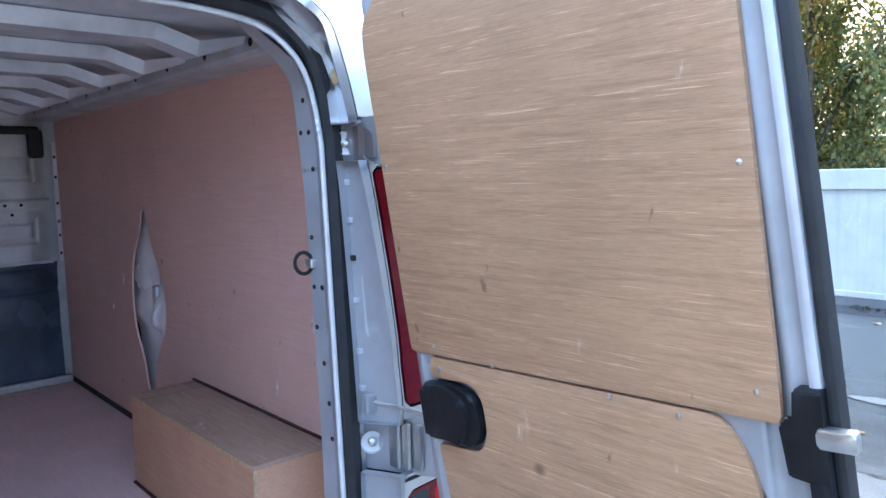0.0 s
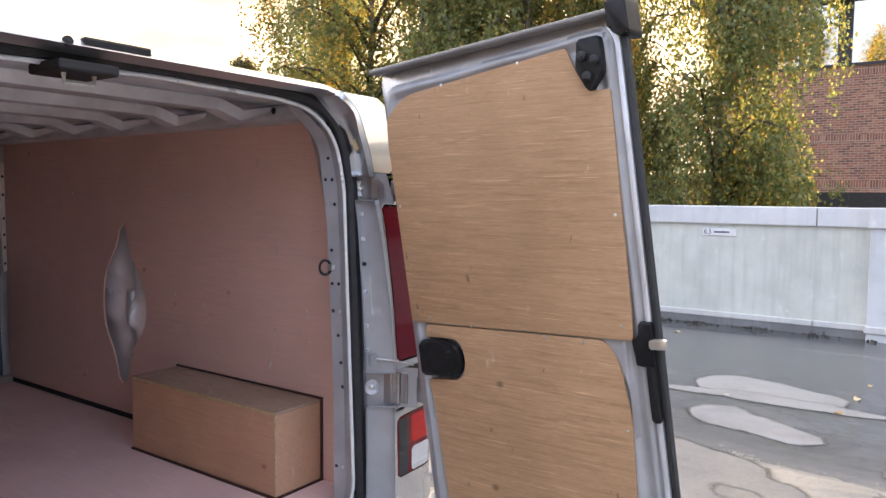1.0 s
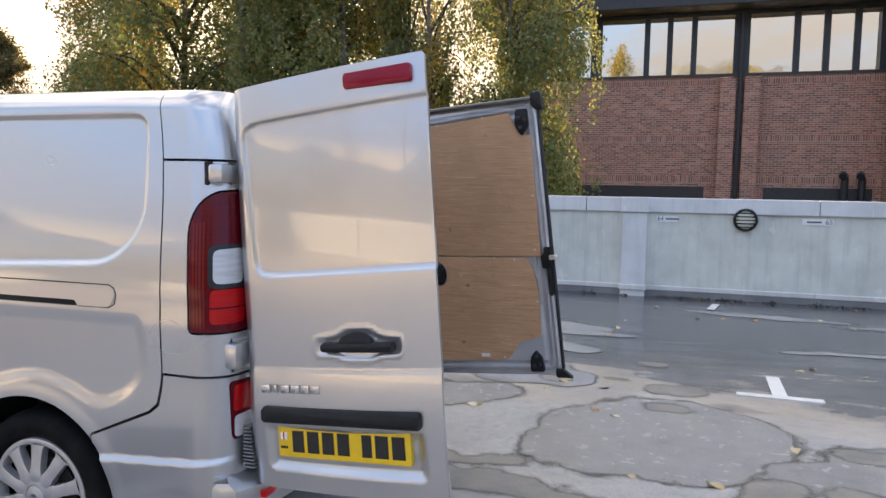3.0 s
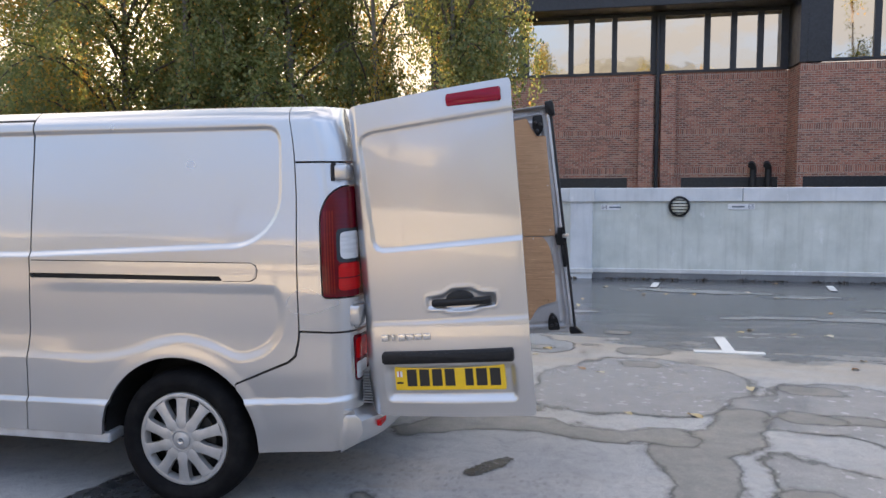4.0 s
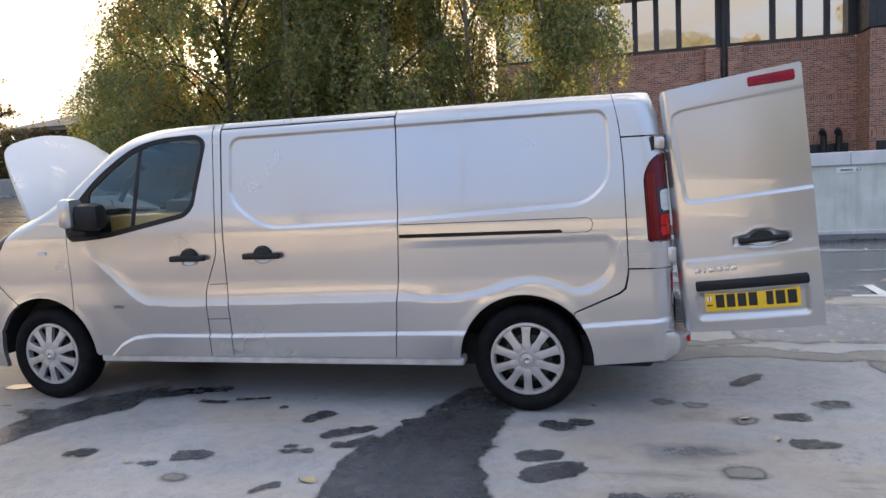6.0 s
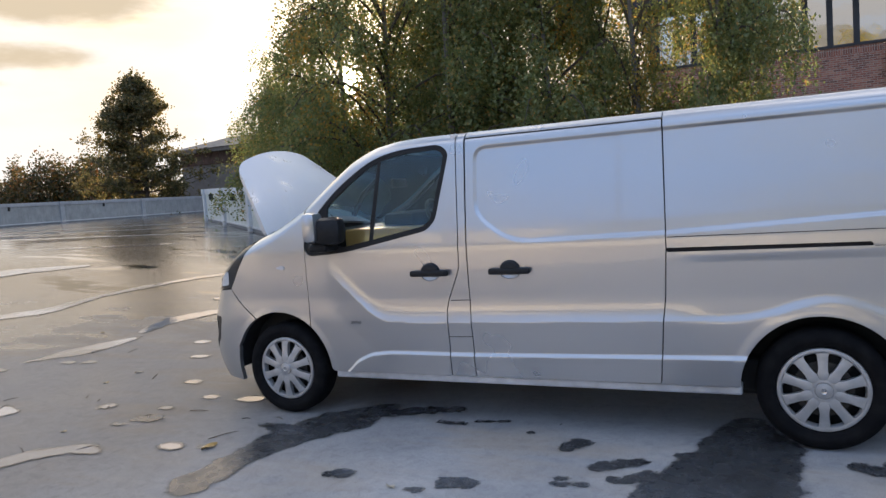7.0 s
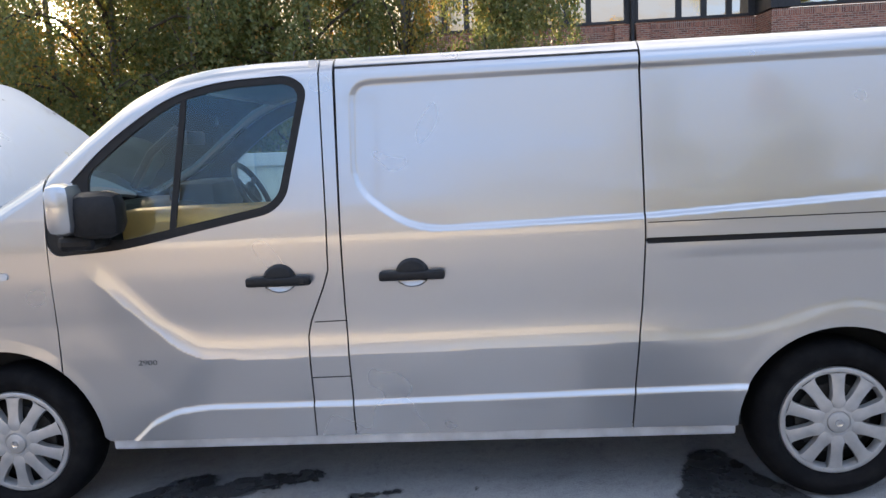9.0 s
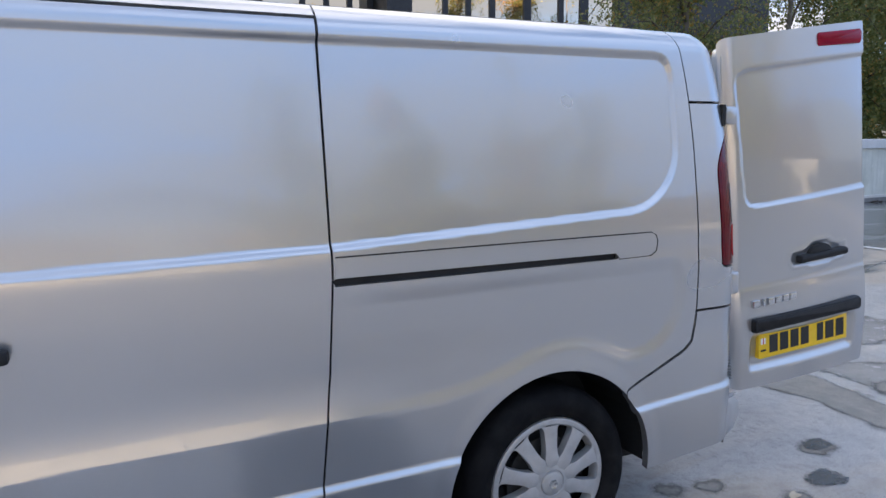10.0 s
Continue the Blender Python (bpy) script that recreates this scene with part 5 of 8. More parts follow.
# the far flank and the dark shell behind all panel gaps
right_poly = np.array([(x, float(ZT(x)) - 0.002) for x in np.arange(-3.66, -2.3, 0.08)] + [(0.615, 1.905), (0.615, 0.335), (front_s(-3.69), 0.335), (front_s(-3.69), 0.7), (front_s(-3.9), 0.95)])
surface_panel("far_flank", right_poly, RIGHT, M_SILVER, van, "", 0.03, [GLASS, ARCH_F, ARCH_R], 0, 0.0, flip=True)
corner_far = np.array([(0.612, 1.907), (S_IN, 1.90), (S_IN, 1.652), (0.622, 1.652)])
surface_panel("rear_corner_cap", corner_far, RIGHT, M_SILVER, van, "", H, (), FAT, flip=True)
shell_poly = np.array([(x, float(ZT(x)) - 0.03) for x in np.arange(-3.5, -2.3, 0.08)] + [(0.7, 1.87), (0.72, 0.35), (-3.6, 0.35)])
BIG_F, BIG_R = arch(HUB_F, 0.43), arch(HUB_R, 0.42)
surface_panel("inner_shell", shell_poly, side_surface(-1.0, 0.03), M_SHELL, van, "", 0.05, [WIN, BIG_F, BIG_R], 0, 0.0)
surface_panel("inner_shell", shell_poly, side_surface(1.0, 0.03), M_SHELL, van, "", 0.05, [GLASS, BIG_F, BIG_R], 0, 0.0, flip=True)

# cab window: black surround, glass, bar
surround = surface_panel("window_surround", WIN, side_surface(-1.0, 0.006), M_BLACK, front_door, "black window surround", 0.012, [GLASS], -0.002, 0.02)
pane = surface_panel("side_window", GLASS, side_surface(-1.0, 0.012), M_GLASS, front_door, "tinted side window", 0.03, (), -0.004, 0.0)
pane.visible_shadow = False
bar = np.array([(-2.625, 1.765), (-2.60, 1.775), (-2.672, 1.25), (-2.70, 1.245)])
surface_panel("window_bar", bar, side_surface(-1.0, 0.008), M_BLACK, front_door, "", 0.012, (), 0, 0.01)
pane2 = surface_panel("far_window", GLASS, side_surface(1.0, 0.01), M_GLASS, van, "", 0.03, (), -0.004, 0.0, flip=True)
pane2.visible_shadow = False


# roof and windscreen
def top_surface(crown, bow):
    def surf(P):
        x, v = P[:, 0], P[:, 1]
        z = ZT(x)
        w = half_width(x, z)
        k = 1 - np.abs(v) ** 2.3
        return np.stack([x - bow * (1 - v * v) * smooth01(-2.0, -3.6, x) + LEAN_R(z) * smooth01(0.42, 0.76, x), w * v, z - 0.003 + crown * k], 1)

    return surf


TOP = top_surface(0.012, 0.22)
surface_panel("roof", np.array([(-2.70, -1), (-2.70, 1), (0.74, 1), (0.74, -1)]), TOP, M_SILVER, van, "", 0.05, (), 0, 0.02)
screen = surface_panel("windscreen", np.array([(-3.60, -0.96), (-3.60, 0.96), (-2.70, 0.96), (-2.70, -0.96)]), TOP, M_GLASS, van, "clear windscreen", 0.06, (), 0, 0.0)
screen.visible_shadow = False
for v0, v1 in ((-1, -0.95), (0.95, 1)):
    surface_panel("windscreen_pillar", np.array([(-3.60, v0), (-3.60, v1), (-2.70, v1), (-2.70, v0)]), TOP, M_SILVER, van, "", 0.025, (), 0, 0.02)
surface_panel("scuttle", np.array([(-3.82, -0.97), (-3.82, 0.97), (-3.59, 0.97), (-3.59, -0.97)]), top_surface(0.03, 0.22), M_BLACK, van, "black scuttle panel", 0.05, (), 0, 0.02)
part("engine_bay", box((-4.2, -0.74, 0.5), (-3.5, 0.74, 1.0), 0.03), M_SHELL, van, "dark engine bay")

# raised bonnet
BH, BT = Vector((-3.66, 0, 1.30)), Vector((-4.10, 0, 1.868))


def bonnet_surface(off):
    def surf(P):
        u, v = P[:, 0], P[:, 1]
        ax, up = (BT - BH), Vector((0.80, 0, 0.60))
        w = 0.79 - 0.23 * u ** 2.2
        bulge = (0.075 + 0.03 * u) * (1 - np.abs(v) ** 2.4) + 0.05 * np.sin(math.pi * u) - off
        reach = u * (1 + 0.10 * (1 - v * v))
        x = BH.x + ax.x * reach + up.x * bulge + 0.02 * u
        z = BH.z + ax.z * reach + up.z * bulge
        return np.stack([x, v * w, z], 1)

    return surf


bonnet = surface_panel("bonnet", fillet([(0, -1), (0, 1), (1, 1), (1, -1)], [0.02, 0.02, 0.16, 0.16]), bonnet_surface(0.0), M_DEW, van, "raised silver bonnet with dew marks", 0.03, (), 0, 0.035, flip=True)
surface_panel("bonnet_lining", fillet([(0.02, -0.97), (0.02, 0.97), (0.97, 0.97), (0.97, -0.97)], 0.1), bonnet_surface(0.03), M_BLACK, bonnet, "", 0.05, (), 0, 0.0)
part("bonnet_hinge", tube([(-3.74, -0.70, 1.15), (-3.70, -0.71, 1.24), (-3.66, -0.72, 1.33)], 0.014, 8), M_BLACK, van)

# sill, underside, arch liners
part("sill", box((-3.06, -0.925, 0.285), (-0.40, -0.80, 0.34), 0.014), M_SILVER_IN, van, "grey painted sill")
part("sill", box((-3.06, 0.80, 0.285), (-0.40, 0.925, 0.34), 0.014), M_SILVER_IN, van)
part("underbody", box((-3.9, -0.74, 0.24), (0.75, 0.74, 0.45), 0.03), M_SHELL, van, "dark underbody")


def liner(hx, sign):
    bm = bmesh.new()
    n = 20
    rows = []
    for y in (0.915, 0.60):
        rows.append([bm.verts.new((hx - 0.425 * math.cos(a), sign * y, AXLE_Z + 0.425 * math.sin(a))) for a in np.linspace(-0.03, math.pi + 0.03, n)])
    for k in range(n - 1):
        bm.faces.new((rows[0][k], rows[0][k + 1], rows[1][k + 1], rows[1][k]))
    bm.faces.new(rows[1])
    part("arch_liner", bm, M_SHELL, van)


for hx in (HUB_F, HUB_R):
    for sg in (-1, 1):
        liner(hx, sg)

def make_tyre():
    """Worn rubber with dust caught in the fine ribs of the sidewall."""
    a = Mat("tyre rubber", 0.8, 0.0, (0.008, 0.008, 0.009), 0.12)
    dust = a.noise(9, 5, 0.65)
    a.link(a.ramp(dust, [(0.45, (0.006, 0.006, 0.007)), (0.8, (0.018, 0.0175, 0.017))]), "Base Color")
    a.bump(a.noise(45, 3, 0.6, a.mapped((1, 6, 1))), 0.2, 0.003)
    return a.m


M_TYRE = make_tyre()
M_TRIM = make_plain("silver wheel trim", (0.43, 0.425, 0.42), 0.38, 0.45, 0.14, 15, 0.03)
M_DISC = make_plain("dull brake iron", (0.05, 0.048, 0.046), 0.5, 0.6, 0.3, 25, 0.05)


def lathe(profile, n=48):
    """A ring surface about the y axis from (radius, y) pairs."""
    bm = bmesh.new()
    rings = [[bm.verts.new((r * math.cos(2 * math.pi * k / n), y, r * math.sin(2 * math.pi * k / n))) for k in range(n)] for r, y in profile]
    for a, b in zip(rings, rings[1:]):
        for k in range(n):
            bm.faces.new((a[k], a[(k + 1) % n], b[(k + 1) % n], b[k]))
    return bm


def wheel(hx, sign):
    """A wheel with tyre, dark rim and ten-spoke trim; outer face towards sign y."""
    hub = part("wheel", lathe([(0.232, 0.06), (0.232, 0.02), (0.14, 0.0), (0.09, -0.03), (0.0005, -0.03)], 40), M_SHELL, van, "dark steel wheel")
    hub.matrix_basis = pose(hx + (0.012 if hx < -1 else 0.0), sign * 0.838, AXLE_Z, 0, 0, 0 if sign < 0 else 180)
    tyre = lathe([(0.22, 0.09), (0.25, 0.105), (0.30, 0.10), (0.325, 0.082), (0.3335, 0.06), (0.336, 0.03), (0.336, -0.03), (0.3335, -0.06), (0.325, -0.083), (0.31, -0.097),
                  (0.29, -0.106), (0.266, -0.106), (0.262, -0.103), (0.250, -0.102), (0.238, -0.094), (0.230, -0.08), (0.224, -0.06)], 64)
    part("tyre", tyre, M_TYRE, hub, "worn black tyre", True)
    rimring = lathe([(0.236, -0.060), (0.226, -0.088), (0.217, -0.092), (0.207, -0.090), (0.200, -0.078), (0.198, -0.05)], 60)
    part("trim_ring", rimring, M_TRIM, hub, "", True)
    # broad spokes that leave ten rounded windows, flaring into the rim and merging at the hub
    prof = [(0.045, 0.0160, -0.100), (0.070, 0.0225, -0.103), (0.088, 0.0280, -0.104), (0.098, 0.0262, -0.103), (0.110, 0.0235, -0.102), (0.130, 0.0228, -0.099), (0.160, 0.0245, -0.096), (0.185, 0.0265, -0.093), (0.196, 0.030, -0.091), (0.204, 0.040, -0.090)]
    for k in range(10):
        bm = bmesh.new()
        m = Matrix.Rotation(2 * math.pi * (k + 0.5) / 10, 4, "Y")
        top = [[bm.verts.new(m @ Vector((r, y + (0.0, -0.0012, -0.003, -0.0012, 0.0)[j], f * hw))) for j, f in enumerate((-1, -0.82, 0, 0.82, 1))] for r, hw, y in prof]
        bot = [[bm.verts.new(m @ Vector((r, y + 0.035, f * hw * 0.9))) for f in (-1, 1)] for r, hw, y in prof]
        for i in range(len(prof) - 1):
            for j in range(4):
                bm.faces.new((top[i][j], top[i][j + 1], top[i + 1][j + 1], top[i + 1][j]))
            bm.faces.new((top[i][0], top[i + 1][0], bot[i + 1][0], bot[i][0]))
            bm.faces.new((top[i][4], bot[i][1], bot[i + 1][1], top[i + 1][4]))
        part("trim_spoke", bm, M_TRIM, hub, "" if k else "broad silver spoke of the wheel trim", True)
    part("hub_cap", lathe([(0.072, -0.085), (0.066, -0.103), (0.050, -0.105), (0.047, -0.101), (0.044, -0.101), (0.041, -0.108), (0.030, -0.112), (0.0005, -0.113)], 24), M_TRIM, hub, "", True)
    part("hub_badge", lathe([(0.018, -0.110), (0.017, -0.116), (0.012, -0.114), (0.0005, -0.114)], 6), M_CHROME, hub, "", True)
    part("brake_disc", lathe([(0.15, -0.045), (0.15, -0.052), (0.075, -0.052), (0.07, -0.07), (0.0005, -0.072)], 32), M_DISC, hub, "dull brake disc", True)
    for k in range(5):
        a = 2 * math.pi * k / 5
        part("wheel_nut", lathe([(0.011, -0.05), (0.010, -0.078), (0.0005, -0.08)], 6), M_DISC, hub).location = (0.055 * math.cos(a), 0, 0.055 * math.sin(a))


for hx in (HUB_F, HUB_R):
    for sg in (-1, 1):
        wheel(hx, sg)


# door handles
def side_handle(x0, x1, z, lock):
    c = (x0 + x1) / 2
    y = -0.967
    cup = lathe([(0.0005, 0.0), (0.05, -0.002), (0.066, -0.006), (0.070, -0.012)], 28)
    for v in cup.verts:
        v.co.x, v.co.z = v.co.x * 1.0, v.co.z * 0.72
    ob = part("handle_recess", cup, M_SILVER, van, "", True)
    ob.location = (c, y + 0.004, z)
    up = lathe([(0.0005, -0.030), (0.03, -0.030), (0.058, -0.022), (0.068, -0.004), (0.068, 0.01)], 28)
    for v in up.verts:
        v.co.z = max(v.co.z, 0.0) * 0.92
    ob = part("handle_shroud", up, M_BLACK, van, "", True)
    ob.location = (c, y, z + 0.004)
    bm = box((x0, y - 0.042, z - 0.02), (x1, y - 0.004, z + 0.018), 0.011)
    h = part("handle", bm, M_BLACK, van, "black plastic door handle", True)
    if lock:
        k = part("lock", lathe([(0.011, 0.0), (0.010, -0.004), (0.0005, -0.004)], 14), M_SHELL, h)
        k.location = (x1 - 0.03, y - 0.042, z)


side_handle(-2.385, -2.118, 1.018, True)
side_handle(-1.838, -1.572, 1.022, False)

# seams and small marks on the flank
surface_panel("rail_cover", fillet([(-0.762, 1.13), (-0.762, 1.188), (0.40, 1.192), (0.418, 1.165), (0.40, 1.112), (0.252, 1.110), (0.252, 1.13)], [0, 0, 0.03, 0.02, 0.03, 0.0, 0.0]),
              side_surface(-1.0, -0.0025), M_SILVER, van, "", 0.012, (), 0, 0.006)
for x0, z0, x1, z1 in ((-2.12, 0.835, -1.985, 0.838), (-2.148, 0.60, -1.982, 0.602), (-2.148, 0.345, -2.148, 0.48)):
    P0 = LEFT(np.array([(x0, z0), ((x0 + x1) / 2, (z0 + z1) / 2), (x1, z1)]))
    part("seam", tube([Vector(p) + Vector((0, 0.0005, 0)) for p in P0], 0.0028, 6), M_SHELL, van)
for line in ([(-0.76, 1.1905), (-0.3, 1.192), (0.15, 1.193), (0.39, 1.193), (0.413, 1.182), (0.421, 1.16), (0.414, 1.125), (0.39, 1.111), (0.25, 1.109)],):
    part("seam", tube([Vector(p) + Vector((0, 0.0008, 0)) for p in LEFT(np.array(line))], 0.0026, 6), M_SHELL, van)
surface_panel("side_repeater", fillet([(front_s(-3.475), 1.062), (front_s(-3.475), 1.092), (front_s(-3.405), 1.092), (front_s(-3.405), 1.062)], 0.014), side_surface(-1.0, -0.008), M_LENS_WHITE, van, "clear side repeater lamp", 0.006, (), 0, 0.008)


def text_mesh(name, body, size, mat, parent, m, extrude=0.001):
    c = bpy.data.curves.new(name, "FONT")
    c.body, c.size, c.extrude = body, size, extrude
    c.align_x, c.align_y = "CENTER", "CENTER"
    tmp = new(name, c)
    me = bpy.data.meshes.new_from_object(tmp.evaluated_get(bpy.context.evaluated_depsgraph_get()))
    bpy.data.objects.remove(tmp)
    me.materials.append(mat)
    ob = new(name, me)
    ob.parent = parent
    ob.matrix_basis = m
    return ob


M_BADGE = make_plain("grey badge metal", (0.16, 0.165, 0.17), 0.35, 0.6, 0.1, 30, 0)
text_mesh("weight_badge", "2900", 0.032, M_BADGE, van, pose(-2.845, float(LEFT(np.array([(-2.845, 0.686)]))[0, 1]) - 0.002, 0.686, 90, 0, 0) @ Matrix.Diagonal((1.35, 1, 1, 1)), 0.002)

# door mirror, turned towards the driver
MIR = pose(-3.03, -1.09, 1.235, 0, 0, 14)
mirror = part("door_mirror", box((0.0, -0.08, 0.0), (0.20, 0.10, 0.185), 0.055, MIR), M_BLACK, van, "black door mirror housing", True)
part("mirror_cap", box((-0.066, -0.105, 0.024), (0.035, 0.09, 0.225), 0.036, MIR), M_SILVER, mirror, "silver mirror cap", True)
part("mirror_glass", box((0.1845, -0.045, 0.035), (0.1865, 0.055, 0.14), 0.001, MIR), Mat("mirror glass", 0.02, 1.0, (0.8, 0.8, 0.8)).m, mirror, "mirror glass")
part("mirror_foot", box((-3.10, -1.10, 1.185), (-2.95, -0.93, 1.25), 0.024), M_BLACK, mirror)

# cab inside: dashboard, wheel, lining
M_DASH = make_plain("dashboard plastic", (0.014, 0.0145, 0.016), 0.5, 0.0, 0.2, 30, 0.1)
part("dashboard", box((-3.62, -0.84, 0.85), (-2.98, 0.84, 1.30), 0.07), M_DASH, van, "dark dashboard", True)
part("instrument_hood", box((-3.18, 0.12, 1.22), (-2.90, 0.66, 1.40), 0.05), M_DASH, van, "", True)
part("centre_console", box((-3.1, -0.24, 0.6), (-2.84, 0.12, 1.28), 0.04), M_DASH, van, "", True)
ring = bmesh.new()
add_tube(ring, [(0.185 * math.cos(2 * math.pi * k / 32), 0.185 * math.sin(2 * math.pi * k / 32), 0) for k in range(33)], 0.017, 10, False)
sw = part("steering_wheel", ring, M_DASH, van, "black steering wheel", True)
sw.matrix_basis = pose(-2.77, 0.40, 1.31, 0, 62, 0)
for a in (0, 120, 240):
    part("spoke", tube([(0, 0, -0.02), (0.18 * math.cos(radians(a)), 0.18 * math.sin(radians(a)), 0)], 0.016, 8), M_DASH, sw)
part("airbag_cover", lathe([(0.07, 0.01), (0.062, -0.02), (0.0005, -0.028)], 20), M_DASH, sw, "", True).matrix_basis = pose(0, 0, 0, 90, 0, 0)

for dy in (-0.62, -0.36, 0.30, 0.72):
    vent = part("air_vent", lathe([(0.055, 0.0), (0.058, -0.012), (0.048, -0.016), (0.044, -0.006), (0.0005, -0.004)], 20), M_DASH, van, "", True)
    vent.matrix_basis = pose(-2.975, dy, 1.2, 0, 0, 90)
part("grab_handle", tube([(-2.95, -0.70, 1.42), (-2.85, -0.72, 1.56), (-2.72, -0.72, 1.66)], 0.02, 8), M_DASH, van, "", True)
part("rear_view_mirror", box((-2.95, -0.12, 1.60), (-2.92, 0.12, 1.67), 0.012), M_DASH, van, "", True)
for y0 in (-0.62, 0.30):
    part("seat_back", box((-2.28, y0 - 0.22, 0.75), (-2.10, y0 + 0.26, 1.32), 0.07), M_DASH, van, "dark cab seat", True)

# ---------- load space ----------
FLOOR_Z = 0.53
# cut out round the wheel arches
floor_plan = [(-1.98, -0.80), (-0.388, -0.80), (-0.388, -0.556), (0.443, -0.556), (0.443, -0.80), (0.70, -0.80), (0.70, 0.80), (0.443, 0.80), (0.443, 0.556), (-0.388, 0.556), (-0.388, 0.80), (-1.98, 0.80)]
part("load_floor", prism(floor_plan, lambda u, v, w: (u, v, FLOOR_Z - 0.02 + w), 0.02), M_FLOOR, van, "reddish phenolic plywood load floor, scratched")
for sx in (-0.6,):
    part("floor_joint", box((-1.9, sx * 0.0 - 0.002, FLOOR_Z), (0.66, 0.002, FLOOR_Z + 0.0015)), M_PLY_EDGE, van)


def flat_y(y):
    return lambda P: np.stack([P[:, 0], np.full(len(P), y), P[:, 1]], 1)


HOLE = rounded([(-0.80, 1.455), (-0.76, 1.30), (-0.645, 1.16), (-0.635, 0.98), (-0.76, 0.86), (-0.80, 0.69), (-0.875, 0.68), (-0.90, 0.82), (-0.995, 0.95), (-0.985, 1.2), (-0.87, 1.33), (-0.835, 1.46)], 2)
SLIT = rounded([(-0.825, 1.795), (-0.80, 1.79), (-0.775, 1.70), (-0.78, 1.665), (-0.80, 1.67), (-0.825, 1.74)], 2)
wall_poly = np.array([(-1.96, FLOOR_Z), (-1.96, 1.86), (0.36, 1.865), (0.43, 1.83), (0.475, 1.74), (0.50, 1.6), (0.54, 1.25), (0.575, FLOOR_Z)])
surface_panel("ply_lining", wall_poly, flat_y(0.772), M_PLY_WALL, van, "reddish brown plywood wall lining, scuffed", 0.03, [HOLE, SLIT], 0, 0.008)
surface_panel("ply_lining", wall_poly, flat_y(-0.772), M_PLY_WALL, van, "reddish brown plywood wall lining", 0.03, [arch(HUB_R, 0.45)], 0, 0.008, flip=True)
part("lining_foot_strip", box((-1.95, 0.762, FLOOR_Z + 0.001), (-0.45, 0.771, FLOOR_Z + 0.022)), M_SHELL, van)


def pressed(P):
    """The bare pressed metal behind the opening in the lining."""
    x, z = P[:, 0], P[:, 1]
    d = np.exp(-((x + 0.80) / 0.07) ** 2 - ((z - 1.08) / 0.17) ** 2)
    e = smooth01(0.03, 0.05, np.hypot((x + 0.79), (z - 1.02) * 0.6))
    return np.stack([x, 0.785 + 0.075 * np.exp(-((x + 0.86) / 0.06) ** 2 - ((z - 1.08) / 0.2) ** 2) + 0.02 * e + 0.11 * smooth01(-0.77, -0.62, x) - 0.02 * np.exp(-((z - 1.0) / 0.05) ** 2) + 0.012 * np.sin(9 * z + 6 * x), z], 1)


surface_panel("bare_metal", np.array([(-1.05, 0.6), (-1.05, 1.85), (-0.55, 1.85), (-0.55, 0.6)]), pressed, make_plain("bare pressed metal", (0.90, 0.91, 0.92), 0.25, 0.35, 0.1, 8, 0), van, "bare silver metal behind the lining opening", 0.012, (), 0, 0.0)
part("recess_bar", box((-0.83, 0.79, 0.98), (-0.785, 0.83, 1.13), 0.012), M_SILVER_IN, van)

# wheel arch box
arch_box = part("wheel_arch_box", box((-0.40, 0.548, FLOOR_Z + 0.001), (0.455, 0.560, 0.822), 0.001), M_PLY_BOX, van, "plywood box over the wheel arch, scuffed")
part("box_top", box((-0.402, 0.545, 0.822), (0.458, 0.765, 0.834), 0.0015), make_ply("scuffed grey plywood", (0.46, 0.32, 0.23), (0.32, 0.21, 0.15), "x", 0.6, 0.9), arch_box, "scuffed greyish plywood lid")
part("box_end", box((0.443, 0.560, FLOOR_Z + 0.001), (0.455, 0.765, 0.822), 0.001), M_PLY_BOX, arch_box)
part("box_end", box((-0.40, 0.560, FLOOR_Z + 0.001), (-0.388, 0.765, 0.822), 0.001), M_PLY_BOX, arch_box)
part("raw_edge", box((0.4535, 0.5462, FLOOR_Z + 0.01), (0.4575, 0.5545, 0.826), 0.001), M_PLY_EDGE, arch_box)
part("raw_edge", box((-0.39, 0.5430, 0.824), (0.455, 0.5446, 0.8345)), M_PLY_EDGE, arch_box)
for a, b in (((-0.41, 0.762, 0.835), (0.466, 0.770, 0.841)), ((0.459, 0.762, FLOOR_Z), (0.466, 0.770, 0.838)), ((0.459, 0.545, FLOOR_Z + 0.001), (0.466, 0.77, FLOOR_Z + 0.008)),
             ((-0.4, 0.538, FLOOR_Z + 0.001), (0.466, 0.5465, FLOOR_Z + 0.008))):
    part("dark_sealant", box(a, b), make_plain("dark red sealant", (0.055, 0.018, 0.015), 0.6, 0, 0.2, 30, 0), arch_box)
far_box = part("wheel_arch_box", box((-0.46, -0.560, FLOOR_Z + 0.001), (0.475, -0.548, 0.822), 0.001), M_PLY_BOX, van, "plywood box over the wheel arch")
part("box_top", box((-0.46, -0.765, 0.822), (0.475, -0.545, 0.834), 0.0015), M_PLY_BOX, far_box)

# bulkhead
M_BULK = make_plain("bulkhead cream metal", (0.80, 0.78, 0.75), 0.42, 0.1, 0.15, 6, 0)
